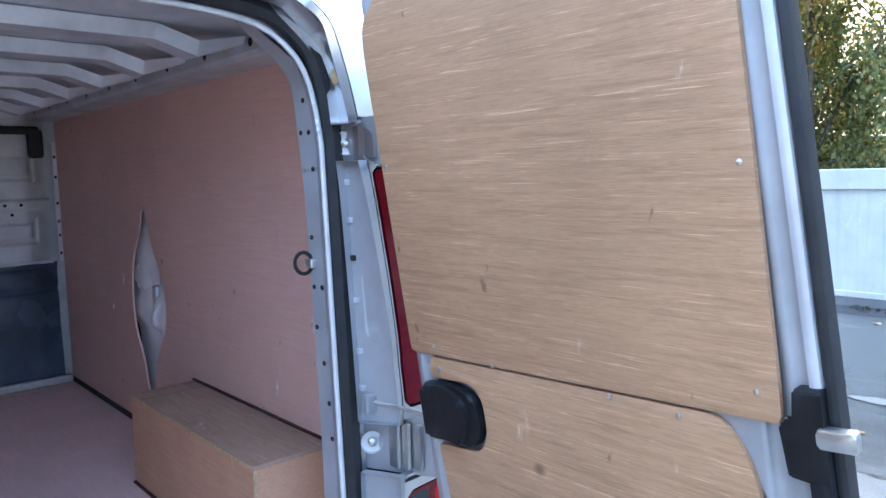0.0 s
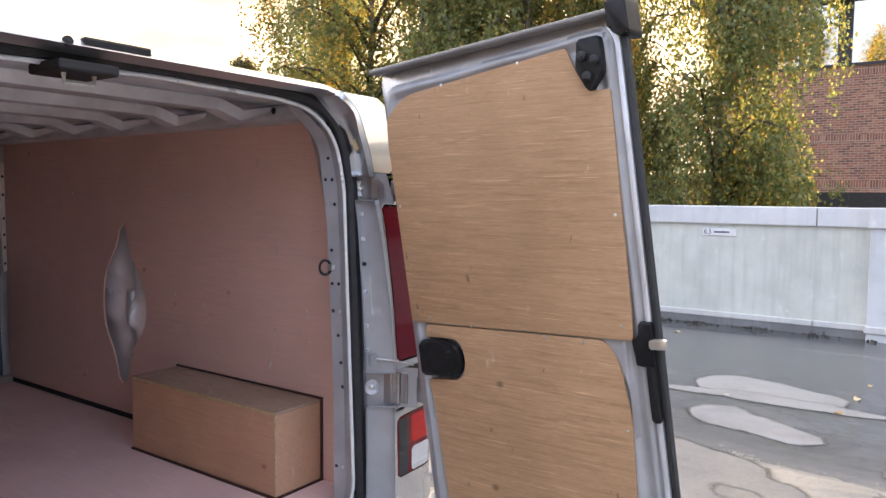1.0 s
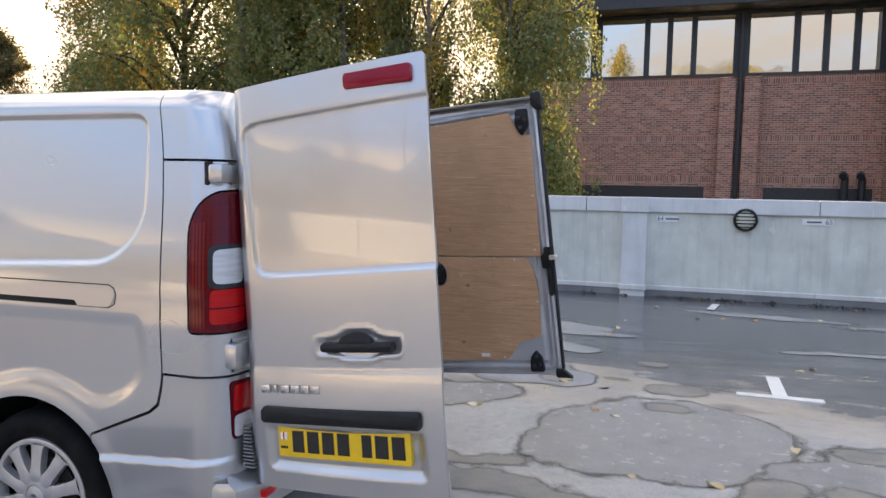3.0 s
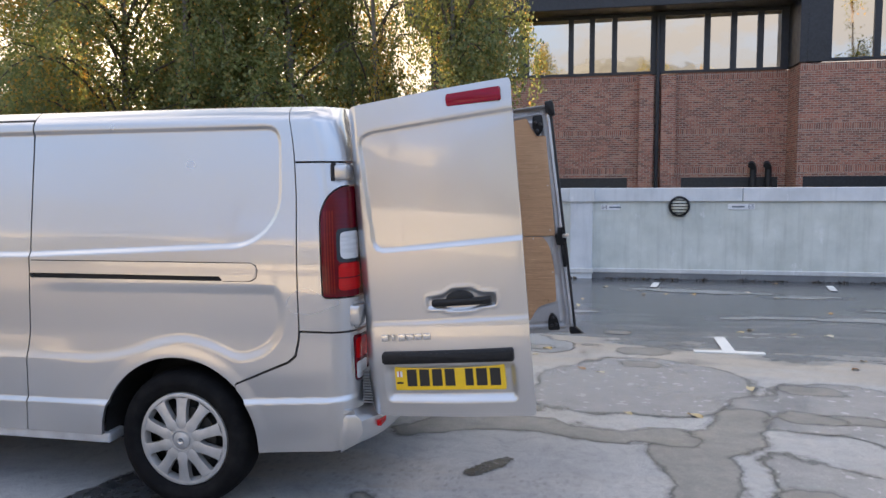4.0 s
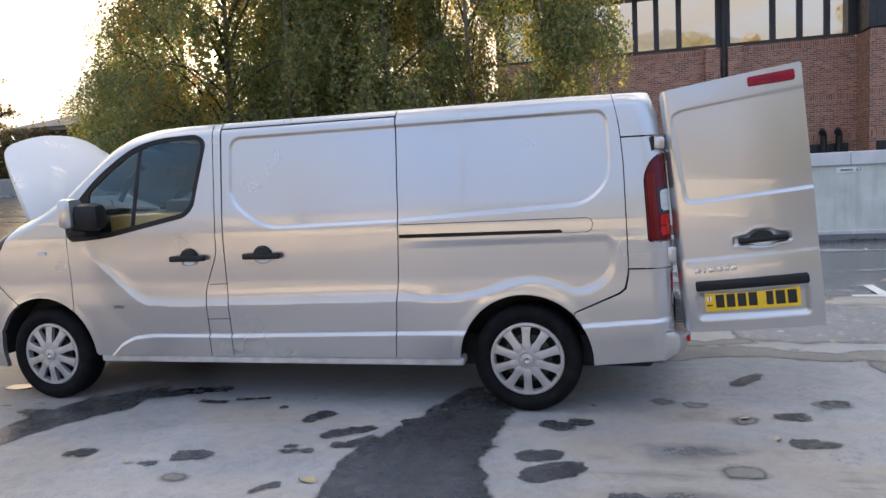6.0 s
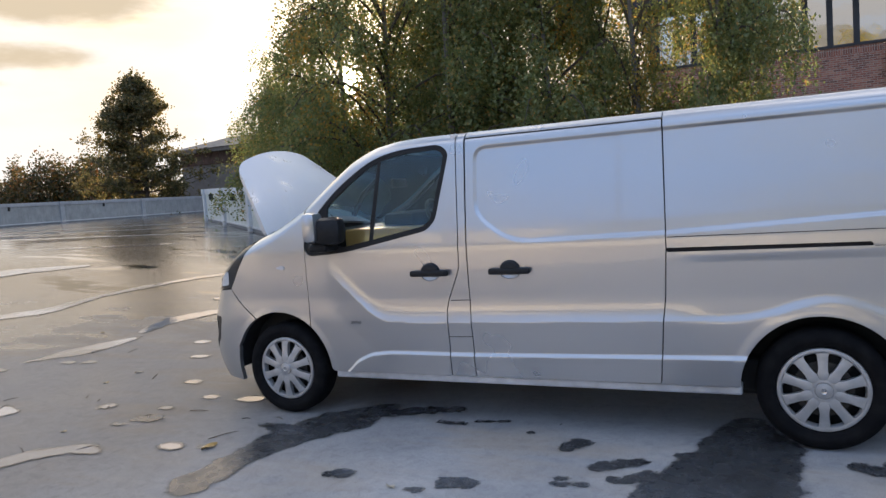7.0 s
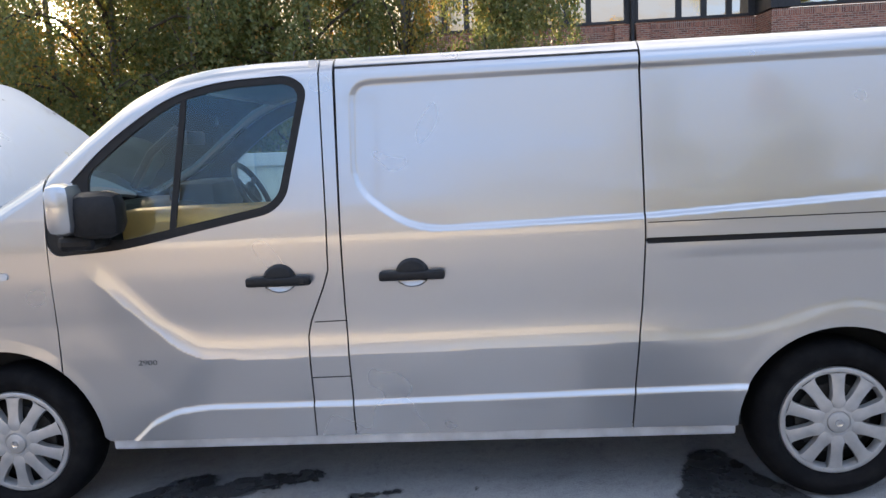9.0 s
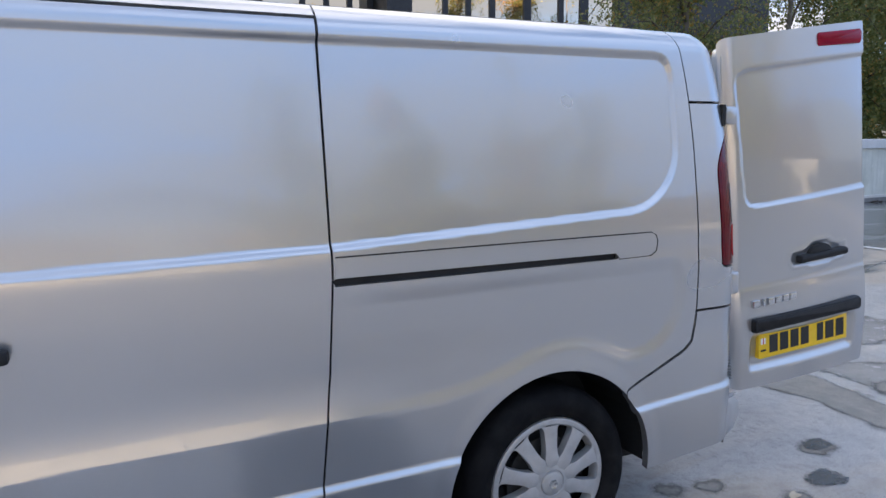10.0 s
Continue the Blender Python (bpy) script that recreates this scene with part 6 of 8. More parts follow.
def bulkhead_surface(P):
    """A pressed sheet that curls away at both sides, with a belt of grooves and framed pressings."""
    y, z = P[:, 0], P[:, 1]
    x = -1.972 - 0.075 * smooth01(0.60, 0.745, np.abs(y)) ** 1.3
    x = x + 0.010 * smooth01(1.475, 1.482, z) * (1 - smooth01(1.508, 1.515, z)) + 0.010 * smooth01(1.405, 1.412, z) * (1 - smooth01(1.455, 1.462, z))
    for y0 in (0.44, 0.06, -0.32):
        for z0, z1 in ((1.235, 1.375), (1.545, 1.70)):
            box_sd = np.minimum(np.minimum(y - y0, y0 + 0.24 - y), np.minimum(z - z0, z1 - z))
            x = x - 0.016 * smooth01(0.0, 0.012, box_sd) + 0.012 * smooth01(0.028, 0.04, box_sd)
    return np.stack([x, y, z], 1)


part("bulkhead_back", box((-2.09, -0.86, 0.40), (-2.06, 0.86, 1.90)), M_BULK, van)
surface_panel("bulkhead", np.array([(-0.745, FLOOR_Z), (-0.745, 1.88), (0.745, 1.88), (0.745, FLOOR_Z)]), bulkhead_surface, M_BULK, van, "pale pressed metal bulkhead", 0.012, (), 0, 0.0)
for y0, z0 in ((0.60, 1.434), (0.53, 1.434), (0.44, 1.434), (0.56, 1.388), (0.33, 1.434), (0.2, 1.388)):
    part("bulkhead_hole", lathe([(0.008, 0.0), (0.0005, -0.0005)], 10), M_SHELL, van).matrix_basis = pose(-1.958 if z0 > 1.4 else -1.969, y0, z0, 0, 0, 90)
part("side_strip", box((-1.975, 0.752, 1.14), (-1.955, 0.7715, 1.74), 0.003), M_BULK, van, "pale metal strip beside the bulkhead")
for z0 in (1.66, 1.56, 1.43, 1.34, 1.27, 1.18):
    part("strip_hole", box((-1.956, 0.756, z0), (-1.9535, 0.766, z0 + 0.014), 0.001), M_SHELL, van)
part("foam_bracket", box((-1.97, 0.40, 1.775), (-1.93, 0.70, 1.815), 0.014), M_RUBBER, van, "black foam bracket at the bulkhead's top", True)
part("foam_bracket", box((-1.97, 0.645, 1.66), (-1.93, 0.715, 1.80), 0.016), M_RUBBER, van, "", True)


def cover_surface(P):
    """A slack dark sheet with soft folds and a turned top edge."""
    y, z = P[:, 0], P[:, 1]
    x = -1.945 - 0.05 * smooth01(0.62, 0.745, np.abs(y)) + 0.010 * np.sin(17 * y + 6 * z) * np.sin(9 * z) + 0.018 * smooth01(1.10, 1.13, z) - 0.02 * smooth01(0.985, 1.0, z) * (1 - smooth01(1.0, 1.04, z))
    return np.stack([x, y, z], 1)


surface_panel("bulkhead_cover", np.array([(-0.745, FLOOR_Z), (-0.745, 1.145), (0.745, 1.145), (0.745, FLOOR_Z)]), cover_surface, make_plain("dark blue-grey vinyl", (0.075, 0.10, 0.125), 0.26, 0, 0.4, 5, 0.1), van, "dark glossy lower bulkhead cover", 0.015, (), 0, 0.02)
part("cover_rim", tube([(-1.925, -0.70, 1.15), (-1.925, 0.60, 1.15), (-1.95, 0.72, 1.15)], 0.008, 6), M_BULK, van)
part("floor_trim", box((-1.945, -0.78, FLOOR_Z), (-1.90, 0.76, FLOOR_Z + 0.04), 0.01), M_ZINC, van)

# headlining: bare roof with cross bows
part("roof_lining", box((-1.98, -0.80, 1.895), (0.66, 0.80, 1.902)), M_SILVER_IN, van)
part("cant_rail", box((-1.98, 0.66, 1.84), (0.55, 0.80, 1.897), 0.015), M_SILVER_IN, van, "grey metal cant rail with holes")
part("cant_rail", box((-1.98, -0.80, 1.84), (0.55, -0.66, 1.897), 0.015), M_SILVER_IN, van)
for x in (0.30, -0.06, -0.42, -0.78, -1.14, -1.5):
    bm = bmesh.new()
    prof = [(-0.05, 0.0), (-0.035, -0.035), (0.035, -0.035), (0.05, 0.0)]
    ys = [-0.64, -0.52, -0.42, 0.42, 0.52, 0.64]
    zs = [1.885, 1.862, 1.893, 1.893, 1.862, 1.885]
    rows = [[bm.verts.new((x + px, y, z + pz * (0.5 if abs(y) > 0.6 else 1))) for px, pz in prof] for y, z in zip(ys, zs)]
    for a, b in zip(rows, rows[1:]):
        for k in range(3):
            bm.faces.new((a[k], a[k + 1], b[k + 1], b[k]))
    bm.faces.new(rows[-1])
    bm.faces.new(rows[0][::-1])
    part("roof_bow", bm, M_SILVER_IN, van, "grey pressed roof bow")
for i in range(9):
    hole = lathe([(0.012, 0.0), (0.0005, 0.0005)], 10)
    ob = part("rail_hole", hole, M_SHELL, van)
    ob.location = (0.34 - 0.27 * i, 0.657, 1.875)

# rear opening: inner pillars, lip, seal, header


def rear_x(z):
    return 0.755 + float(LEAN_R(z) - LEAN_R(1.38))


def pillar_inner(sign):
    poly = np.array([(0.0, FLOOR_Z), (0.0, 1.70), (0.05, 1.80), (0.14, 1.87), (1.0, 1.88), (1.0, FLOOR_Z)])

    def surf(P):
        t, z = P[:, 0], P[:, 1]
        lean = LEAN_R(z) - LEAN_R(1.38)
        tuck = -0.11 * smooth01(1.69, 1.885, z) ** 2
        x = np.interp(t, [0, 0.4, 1.0], [0.70, 0.645, 0.52]) + lean - 0.06 * smooth01(1.3, 1.85, z) * smooth01(0.3, 1.0, t)
        y = np.interp(t, [0, 0.4, 1.0], [0.624, 0.614, 0.776]) + tuck * (1 - smooth01(0.4, 1.0, t))
        return np.stack([x, sign * y, z], 1)

    surface_panel("inner_pillar", poly, surf, M_DOORMETAL, van, "grey inner pillar with fixing holes", 0.03, (), 0, 0.0, flip=sign < 0)
    return surf


pil = pillar_inner(1.0)
pillar_inner(-1.0)
rp = random.Random(8)
for z in (0.68, 0.95, 1.03, 1.12, 1.2, 1.29, 1.40, 1.55, 1.63, 1.70):
    for t in ((0.12, 0.3) if rp.random() < 0.4 else (0.1 + 0.2 * rp.random(),)):
        p = pil(np.array([(t, z)]))[0]
        d = part("fixing_hole", lathe([(0.006, 0.0), (0.0005, -0.0005)], 8), M_SHELL if rp.random() < 0.7 else M_ZINC, van)
        d.matrix_basis = pose(p[0], p[1] - 0.003, p[2], 0, 0, 10)
eye = bmesh.new()
add_tube(eye, [(0.019 * math.cos(2 * math.pi * k / 16), 0, 0.024 * math.sin(2 * math.pi * k / 16)) for k in range(17)], 0.0045, 6, False)
ob = part("lashing_ring", eye, M_SHELL, van, "dark lashing ring", True)
ob.matrix_basis = pose(0.645, 0.60, 1.343, 0, 0, 60)
part("ring_clip", box((0.65, 0.600, 1.333), (0.675, 0.617, 1.353), 0.004), M_ZINC, van)

OPEN = [(y * 1.063, z) for y, z in ((-0.545, FLOOR_Z - 0.01), (-0.585, 0.60), (-0.587, 1.66), (-0.57, 1.785), (-0.50, 1.857), (-0.38, 1.876), (0, 1.885), (0.38, 1.876), (0.50, 1.857), (0.57, 1.785), (0.587, 1.66), (0.585, 0.60), (0.545, FLOOR_Z - 0.01))]
OPEN_S = [tuple(p) for p in fillet(OPEN, 0.06, 3)]


def ring_band(grow0, dx0, grow1, dx1, mat, name, label=""):
    """A band round the rear opening between two outlines, grown and set back as given."""
    bm = bmesh.new()
    rows = []
    for g, dx in ((grow0, dx0), (grow1, dx1)):
        row = []
        for y, z in OPEN_S:
            k = 1 + g / 0.62
            zc = 1.2
            zz = zc + (z - zc) * (1 + g / 0.68)
            row.append(bm.verts.new((rear_x(zz) + dx, y * k, zz)))
        rows.append(row)
    n = len(OPEN_S)
    for i in range(n):
        bm.faces.new((rows[0][i], rows[0][(i + 1) % n], rows[1][(i + 1) % n], rows[1][i]))
    return part(name, bm, mat, van, label, True)


ring_band(0.0, -0.06, -0.012, -0.022, M_DOORMETAL, "opening_return")
lip_path = [(rear_x(z) - 0.018, y * 0.982, 1.2 + (z - 1.2) * 0.985) for y, z in OPEN_S + OPEN_S[:1]]
lb = bmesh.new()
add_tube(lb, lip_path, 0.0062, 8, False)
part("opening_lip", lb, make_plain("worn bright metal edge", (0.80, 0.81, 0.82), 0.3, 0.3, 0.1, 20, 0), van, "bright worn metal lip round the rear opening", True)
seal_path = []
for y, z in OPEN_S + OPEN_S[:1]:
    zz = 1.2 + (z - 1.2) * (1 + 0.016 / 0.68)
    seal_path.append((rear_x(zz) - 0.006, y * (1 + 0.012 / 0.62), zz))
sb = bmesh.new()
add_tube(sb, seal_path, 0.021, 8, False)
part("door_seal", sb, M_RUBBER, van, "black rubber door seal", True)
ring_band(0.022, 0.008, 0.034, 0.012, M_SILVER, "opening_flange")

# header above the opening
hd = bmesh.new()
rows = []
for y in np.linspace(-0.80, 0.60, 29):
    k = 1 - abs(y / 0.86) ** 2.3
    zt = 1.928 - 0.045 * float(smooth01(0.50, 0.68, abs(y))) ** 1.5
    zb = 1.2 + (np.interp(abs(y), [0, 0.40, 0.53, 0.605, 0.645], [1.885, 1.876, 1.857, 1.785, 1.68]) - 1.2) * (1 + 0.05 / 0.68)
    zb = min(zb, zt - 0.03) if abs(y) < 0.62 else zt - 0.2
    rows.append([hd.verts.new(p) for p in ((0.62, y, zt + 0.002), (0.69, y, zt), (0.722, y, zt - 0.008), (0.742, y, (zt + zb) / 2), (0.755, y, zb), (0.70, y, zb - 0.01))])
for a, b in zip(rows, rows[1:]):
    for j in range(5):
        hd.faces.new((a[j], a[j + 1], b[j + 1], b[j]))
part("rear_header", hd, M_SILVER, van, "", True)
part("header_rubber", box((0.728, -0.25, 1.898), (0.752, -0.085, 1.922), 0.006), M_BLACK, van)
part("header_bolt", lathe([(0.012, 0.0), (0.011, -0.006), (0.0005, -0.008)], 12), M_SHELL, van).matrix_basis = pose(0.748, -0.285, 1.905, 0, 0, 90)
part("header_catch", box((0.60, -0.30, 1.845), (0.74, -0.16, 1.87), 0.006), M_SHELL, van, "dark latch striker")
part("striker", tube([(0.70, -0.27, 1.845), (0.70, -0.27, 1.825), (0.70, -0.2, 1.825), (0.70, -0.2, 1.845)], 0.006, 6), M_ZINC, van)

# rear bumper and load sill
bp = bmesh.new()
rows = []
for y in (-0.951, -0.946, *np.linspace(-0.93, 0.93, 41), 0.946, 0.951):
    xo = 0.985 - 0.09 * (min(abs(y), 0.93) / 0.93) ** 6 - 3.2 * max(abs(y) - 0.93, 0.0)
    rows.append([bp.verts.new(p) for p in ((0.80, y, 0.535), (0.86, y, 0.53), (xo - 0.03, y, 0.505), (xo, y, 0.48), (xo + 0.005, y, 0.43), (xo - 0.02, y, 0.375), (0.80, y, 0.33))])
for a, b in zip(rows, rows[1:]):
    for j in range(6):
        bp.faces.new((a[j], a[j + 1], b[j + 1], b[j]))
bp.faces.new(rows[0][::-1])
bp.faces.new(rows[-1])
part("rear_bumper", bp, M_SILVER, van, "silver rear bumper", True)
part("bumper_step", box((0.80, -0.5, 0.526), (0.93, 0.5, 0.534), 0.002), M_BLACK, van, "black ribbed step")
for y in (-0.79, 0.79):
    part("bumper_reflector", box((0.935, y - 0.05, 0.43), (0.9615, y + 0.05, 0.458), 0.005), M_LENS_RED_B, van, "red bumper reflector")
M_STEP = make_plain("grey ribbed step plastic", (0.17, 0.172, 0.175), 0.5, 0.0, 0.2, 30, 0.1)
for i in range(12):
    part("step_rib", box((0.88, -0.86, 0.545 + 0.013 * i), (0.905 + 0.002 * (12 - i), -0.62, 0.550 + 0.013 * i)), M_STEP, van)
part("load_sill", box((0.68, -0.60, 0.50), (0.865, 0.60, 0.528), 0.012), M_SILVER_IN, van, "worn metal load sill")


# hinges on the near corner
for z in (1.602, 0.958):
    hi = 0.045 if z > 1.3 else 0.062
    hx = 0.785 + float(LEAN_R(z)) - (0.012 if z > 1.3 else 0.0)
    surface_panel("hinge_pocket", np.array([(0.87, z - hi), (0.87, z + hi), (1.14, z + hi), (1.14, z - hi)]), side_surface(-1.0, 0.035), M_SILVER_IN, van, "pressed hinge pocket", 0.02, (), 0, 0.0)
    part("hinge_arm", box((hx + 0.045, -0.912, z - hi * 0.75), (hx + 0.105, -0.80, z + hi * 0.75), 0.012), M_SILVER, van, "silver door hinge", True)
    part("hinge_slot", box((hx + 0.030, -0.908, z - hi * 0.9), (hx + 0.046, -0.80, z + hi * 0.9), 0.003), M_SHELL, van)

# the far corner: a pressed channel from the seal to the lamp, with hinge pockets
PK = [(1.565, 1.64), (0.90, 1.01)]


def channel_surface(back=0.0):
    def surf(P):
        t, z = P[:, 0], P[:, 1]
        lean = LEAN_R(z) - LEAN_R(1.38)
        B = RIGHT(np.stack([np.full(len(z), S_IN), z], 1))
        tuck = -0.11 * smooth01(1.70, 1.92, z) ** 2
        ax, ay = 0.772 + lean, 0.641 + tuck
        dent = 0.008 * smooth01(0.0, 0.012, poly_sd(P * (0.075, 1.0), DENT)[0])
        x = ax + (B[:, 0] - ax) * t - back - dent
        y = ay + (B[:, 1] - ay) * t + back * 0.6
        return np.stack([x, y, z], 1)

    return surf


DENT = fillet([(0.016, 1.20), (0.016, 1.33), (0.058, 1.33), (0.058, 1.20)], 0.012)
strip = np.array([(0, 0.56), (0, 1.895), (1, 1.895), (1, 0.56)])
bands = [(0.56, 0.90), (1.01, 1.565), (1.64, 1.90)]
# one silver channel: shade is put into the lower bands' and pockets' grey
for a, b in bands:
    surface_panel("corner_channel", np.array([(0, a), (0, b), (1, b), (1, a)]) , channel_surface(), M_DOORMETAL if b < 1.8 else M_SILVER, van, "pressed silver channel beside the rear lamp", 0.02, (), 0, 0.02, flip=True)
for a, b in PK:
    hi, z = (b - a) / 2, (a + b) / 2
    surface_panel("hinge_pocket", np.array([(-0.1, a - 0.01), (-0.1, b + 0.01), (1.9, b + 0.01), (1.9, a - 0.01)]), channel_surface(0.03), M_DOORMETAL, van, "pressed hinge pocket with bars", 0.03, (), 0, 0.0, flip=True)
    q = channel_surface(0.028)(np.array([(0.25, z), (0.75, z), (1.0, z), (1.3, z), (1.7, z)]))
    part("bolt_dish", lathe([(0.026, -0.006), (0.024, 0.0), (0.016, 0.002), (0.0005, 0.002)], 18), M_SILVER_IN, van, "", True).matrix_basis = pose(q[0][0] + 0.006, q[0][1] - 0.004, z, 0, 0, 55)
    part("hinge_bolt", lathe([(0.011, 0.0), (0.010, -0.008), (0.004, -0.011), (0.0005, -0.011)], 8), M_ZINC, van).matrix_basis = pose(q[0][0] + 0.006, q[0][1] - 0.004, z, 0, 0, 55)
    for k in (1, 2, 3):
        part("hinge_leaf", box((q[k][0] - 0.005, q[k][1] - 0.0045, a + 0.004), (q[k][0] + 0.026, q[k][1] + 0.0045, b - 0.004), 0.002), M_ZINC if k == 2 else M_SILVER, van)
    part("hinge_arm", box((q[4][0] + 0.02, q[4][1] - 0.01, a + 0.012), (q[4][0] + 0.10, q[4][1] + 0.03, b - 0.012), 0.008), M_SILVER, van, "silver door hinge", True)
for z in (1.52, 1.44, 1.36, 1.27, 1.16, 1.08):
    c = channel_surface(-0.002)(np.array([(0.02, z)]))[0]
    part("seal_clip", box((c[0] - 0.006, c[1] - 0.004, z - 0.006), (c[0] + 0.008, c[1] + 0.010, z + 0.006), 0.002), M_SILVER_IN if z != 1.36 else M_SHELL, van)
c = channel_surface(-0.003)(np.array([(0.3, 1.05)]))[0]
part("check_strap", tube([(c[0], c[1], 1.052), (c[0] + 0.05, c[1] + 0.02, 1.05), (c[0] + 0.13, c[1] + 0.03, 1.046)], 0.0045, 6), M_ZINC, van, "steel door check strap")
part("check_bracket", box((c[0] - 0.012, c[1] - 0.02, 1.03), (c[0] + 0.004, c[1] + 0.01, 1.07), 0.004), M_DOORMETAL, van)


# ---------- rear doors ----------
def bilinear(c):
    """A map of (u, v, w) from four corners: hinge foot, free foot, hinge top, free top. w is metres along the sheet's normal."""
    a, b, d, e = (np.array(k, float) for k in c)
    nrm = np.cross(b - a, d - a)
    nrm /= np.linalg.norm(nrm)

    def at(u, v, w=0.0):
        u, v, w = np.asarray(u, float)[..., None], np.asarray(v, float)[..., None], np.asarray(w, float)[..., None]
        return a * (1 - u) * (1 - v) + b * u * (1 - v) + d * (1 - u) * v + e * u * v + nrm * w

    return at


# the door seen from outside: u, v run over its skin, the normal points outward (towards -y)
L_AT = bilinear([(0.925, -0.849, 0.488), (1.68, -0.885, 0.54), (0.812, -0.833, 1.891), (1.555, -0.875, 1.997)])
LW, LH = 0.752, 1.43


def left_skin(off=0.0):
    win = fillet([(0.10, 0.535), (0.055, 0.90), (0.14, 0.915), (1.2, 0.915), (1.2, 0.525), (0.2, 0.525)], [0.12, 0.08, 0.03, 0.0, 0.0, 0.12])
    plate = fillet([(0.115, 0.05), (0.115, 0.165), (0.91, 0.165), (0.91, 0.05)], 0.03)
    han = fillet([(0.405, 0.338), (0.405, 0.381), (0.515, 0.386), (0.56, 0.404), (0.69, 0.404), (0.735, 0.386), (0.835, 0.381), (0.835, 0.338), (0.735, 0.335), (0.69, 0.326), (0.56, 0.326), (0.515, 0.335)], 0.025)
    sc = np.array((LW, LH))

    def surf(P):
        u, v = P[:, 0] / LW, P[:, 1] / LH
        q = np.stack([u, v], 1) * sc
        w = 0.022 * np.sin(math.pi * np.clip(u, 0, 1)) ** 0.8 - 0.03 * np.clip(1 - u / 0.07, 0, 1) ** 2
        w = w + 0.018 * (1 - ((v - 0.45) / 0.55) ** 2)
        w = w - 0.010 * smooth01(0.0, 0.02, poly_sd(q, win * sc)[0])
        fall = np.clip((0.312 - v) / 0.13, 0, 1)
        w = w + 0.015 * (1 - (1 - fall) ** 2) * smooth01(0.0, 0.12, fall) - 0.012 * smooth01(0.16, 0.0, v)
        w = w - 0.022 * smooth01(-0.008, 0.03, poly_sd(q, plate * sc)[0])
        hs = poly_sd(q, han * sc)[0]
        w = w + 0.002 * smooth01(-0.014, 0.0, hs) - 0.008 * smooth01(0.0, 0.02, hs)
        return L_AT(u, v, w + off)

    return surf


skin_poly = fillet([(0.0, 0.0), (0.0, LH), (LW, LH), (LW, 0.0)], [0.05, 0.03, 0.015, 0.02])
left_door = surface_panel("rear_door_left", skin_poly, left_skin(), M_SILVER, van, "open silver rear door seen from outside", 0.0095, (), 0, 0.014)


def left_part(name, poly, lo, hi, mat, label="", bevel=0.004, smooth=True):
    bm = prism(poly, lambda u, v, w: tuple(L_AT(u, v, lo + w)), hi - lo, bevel)
    return part(name, bm, mat, left_door, label, smooth)


brake = left_part("high_brake_lamp", fillet([(0.625, 0.945), (0.625, 0.982), (0.945, 0.978), (0.945, 0.938)], 0.012), -0.02, 0.028, make_lens("crimson brake lens", (0.27, 0.006, 0.028)), "red high-level brake lamp")
left_part("door_handle", fillet([(0.452, 0.347), (0.452, 0.369), (0.80, 0.369), (0.80, 0.347)], 0.008), 0.030, 0.064, M_BLACK, "black door handle", 0.008)
left_part("handle_shroud", [(0.615 + 0.086 * math.cos(a), 0.362 + 0.031 * math.sin(a)) for a in np.linspace(0, math.pi, 14)], 0.020, 0.052, M_BLACK, "", 0.006)
left_part("number_plate_trim", fillet([(0.118, 0.172), (0.118, 0.212), (0.905, 0.212), (0.905, 0.172)], 0.012), 0.01, 0.066, M_BLACK, "black trim over the number plate", 0.01)
M_PLATE = make_plain("yellow number plate", (0.78, 0.50, 0.015), 0.35, 0.0, 0.06, 30, 0)
M_INK = make_plain("black plate marks", (0.012, 0.012, 0.012), 0.5, 0.0, 0.1, 30, 0)
plate = left_part("number_plate", fillet([(0.178, 0.085), (0.178, 0.163), (0.842, 0.163), (0.842, 0.085)], 0.006), 0.002, 0.034, M_PLATE, "yellow number plate with dark bars", 0.001)
x0 = 0.252
for wd in (0.060, 0.060, 0.060, 0.060, None, 0.048, 0.064, 0.062):
    if wd is None:
        x0 += 0.045
        continue
    bm = prism([(x0, 0.098), (x0, 0.151), (x0 + wd, 0.151), (x0 + wd, 0.098)], lambda u, v, w: tuple(L_AT(u, v, 0.0345 + w)), 0.001)
    part("plate_bar", bm, M_INK, plate)
    x0 += wd + 0.0175
M_FLAG = make_plain("plate emblem", (0.75, 0.72, 0.70), 0.4, 0.0, 0.05, 30, 0)
part("plate_emblem", prism([(0.190, 0.128), (0.190, 0.146), (0.224, 0.146), (0.224, 0.128)], lambda u, v, w: tuple(L_AT(u, v, 0.0345 + w)), 0.001), M_FLAG, plate)
part("plate_emblem_cross", prism([(0.204, 0.128), (0.204, 0.146), (0.210, 0.146), (0.210, 0.128)], lambda u, v, w: tuple(L_AT(u, v, 0.0357 + w)), 0.001), M_LENS_RED_B, plate)
part("plate_mark", prism([(0.188, 0.106), (0.188, 0.112), (0.226, 0.112), (0.226, 0.106)], lambda u, v, w: tuple(L_AT(u, v, 0.0345 + w)), 0.001), M_INK, plate)
for k, wd in enumerate((0.044, 0.014, 0.044, 0.044, 0.040, 0.044)):
    c = 0.142 + 0.052 * k
    left_part("badge_bar", [(c - wd / 2, 0.246), (c - wd / 2, 0.266), (c + wd / 2, 0.266), (c + wd / 2, 0.246)], 0.03, 0.0545, M_CHROME, "", 0.002)
left_part("inner_frame", fillet([(0.01, 0.01), (0.01, 0.975), (0.938, 0.975), (0.938, 0.01)], 0.03), -0.062, -0.012, M_SILVER, "silver inner door pressing", 0.012)
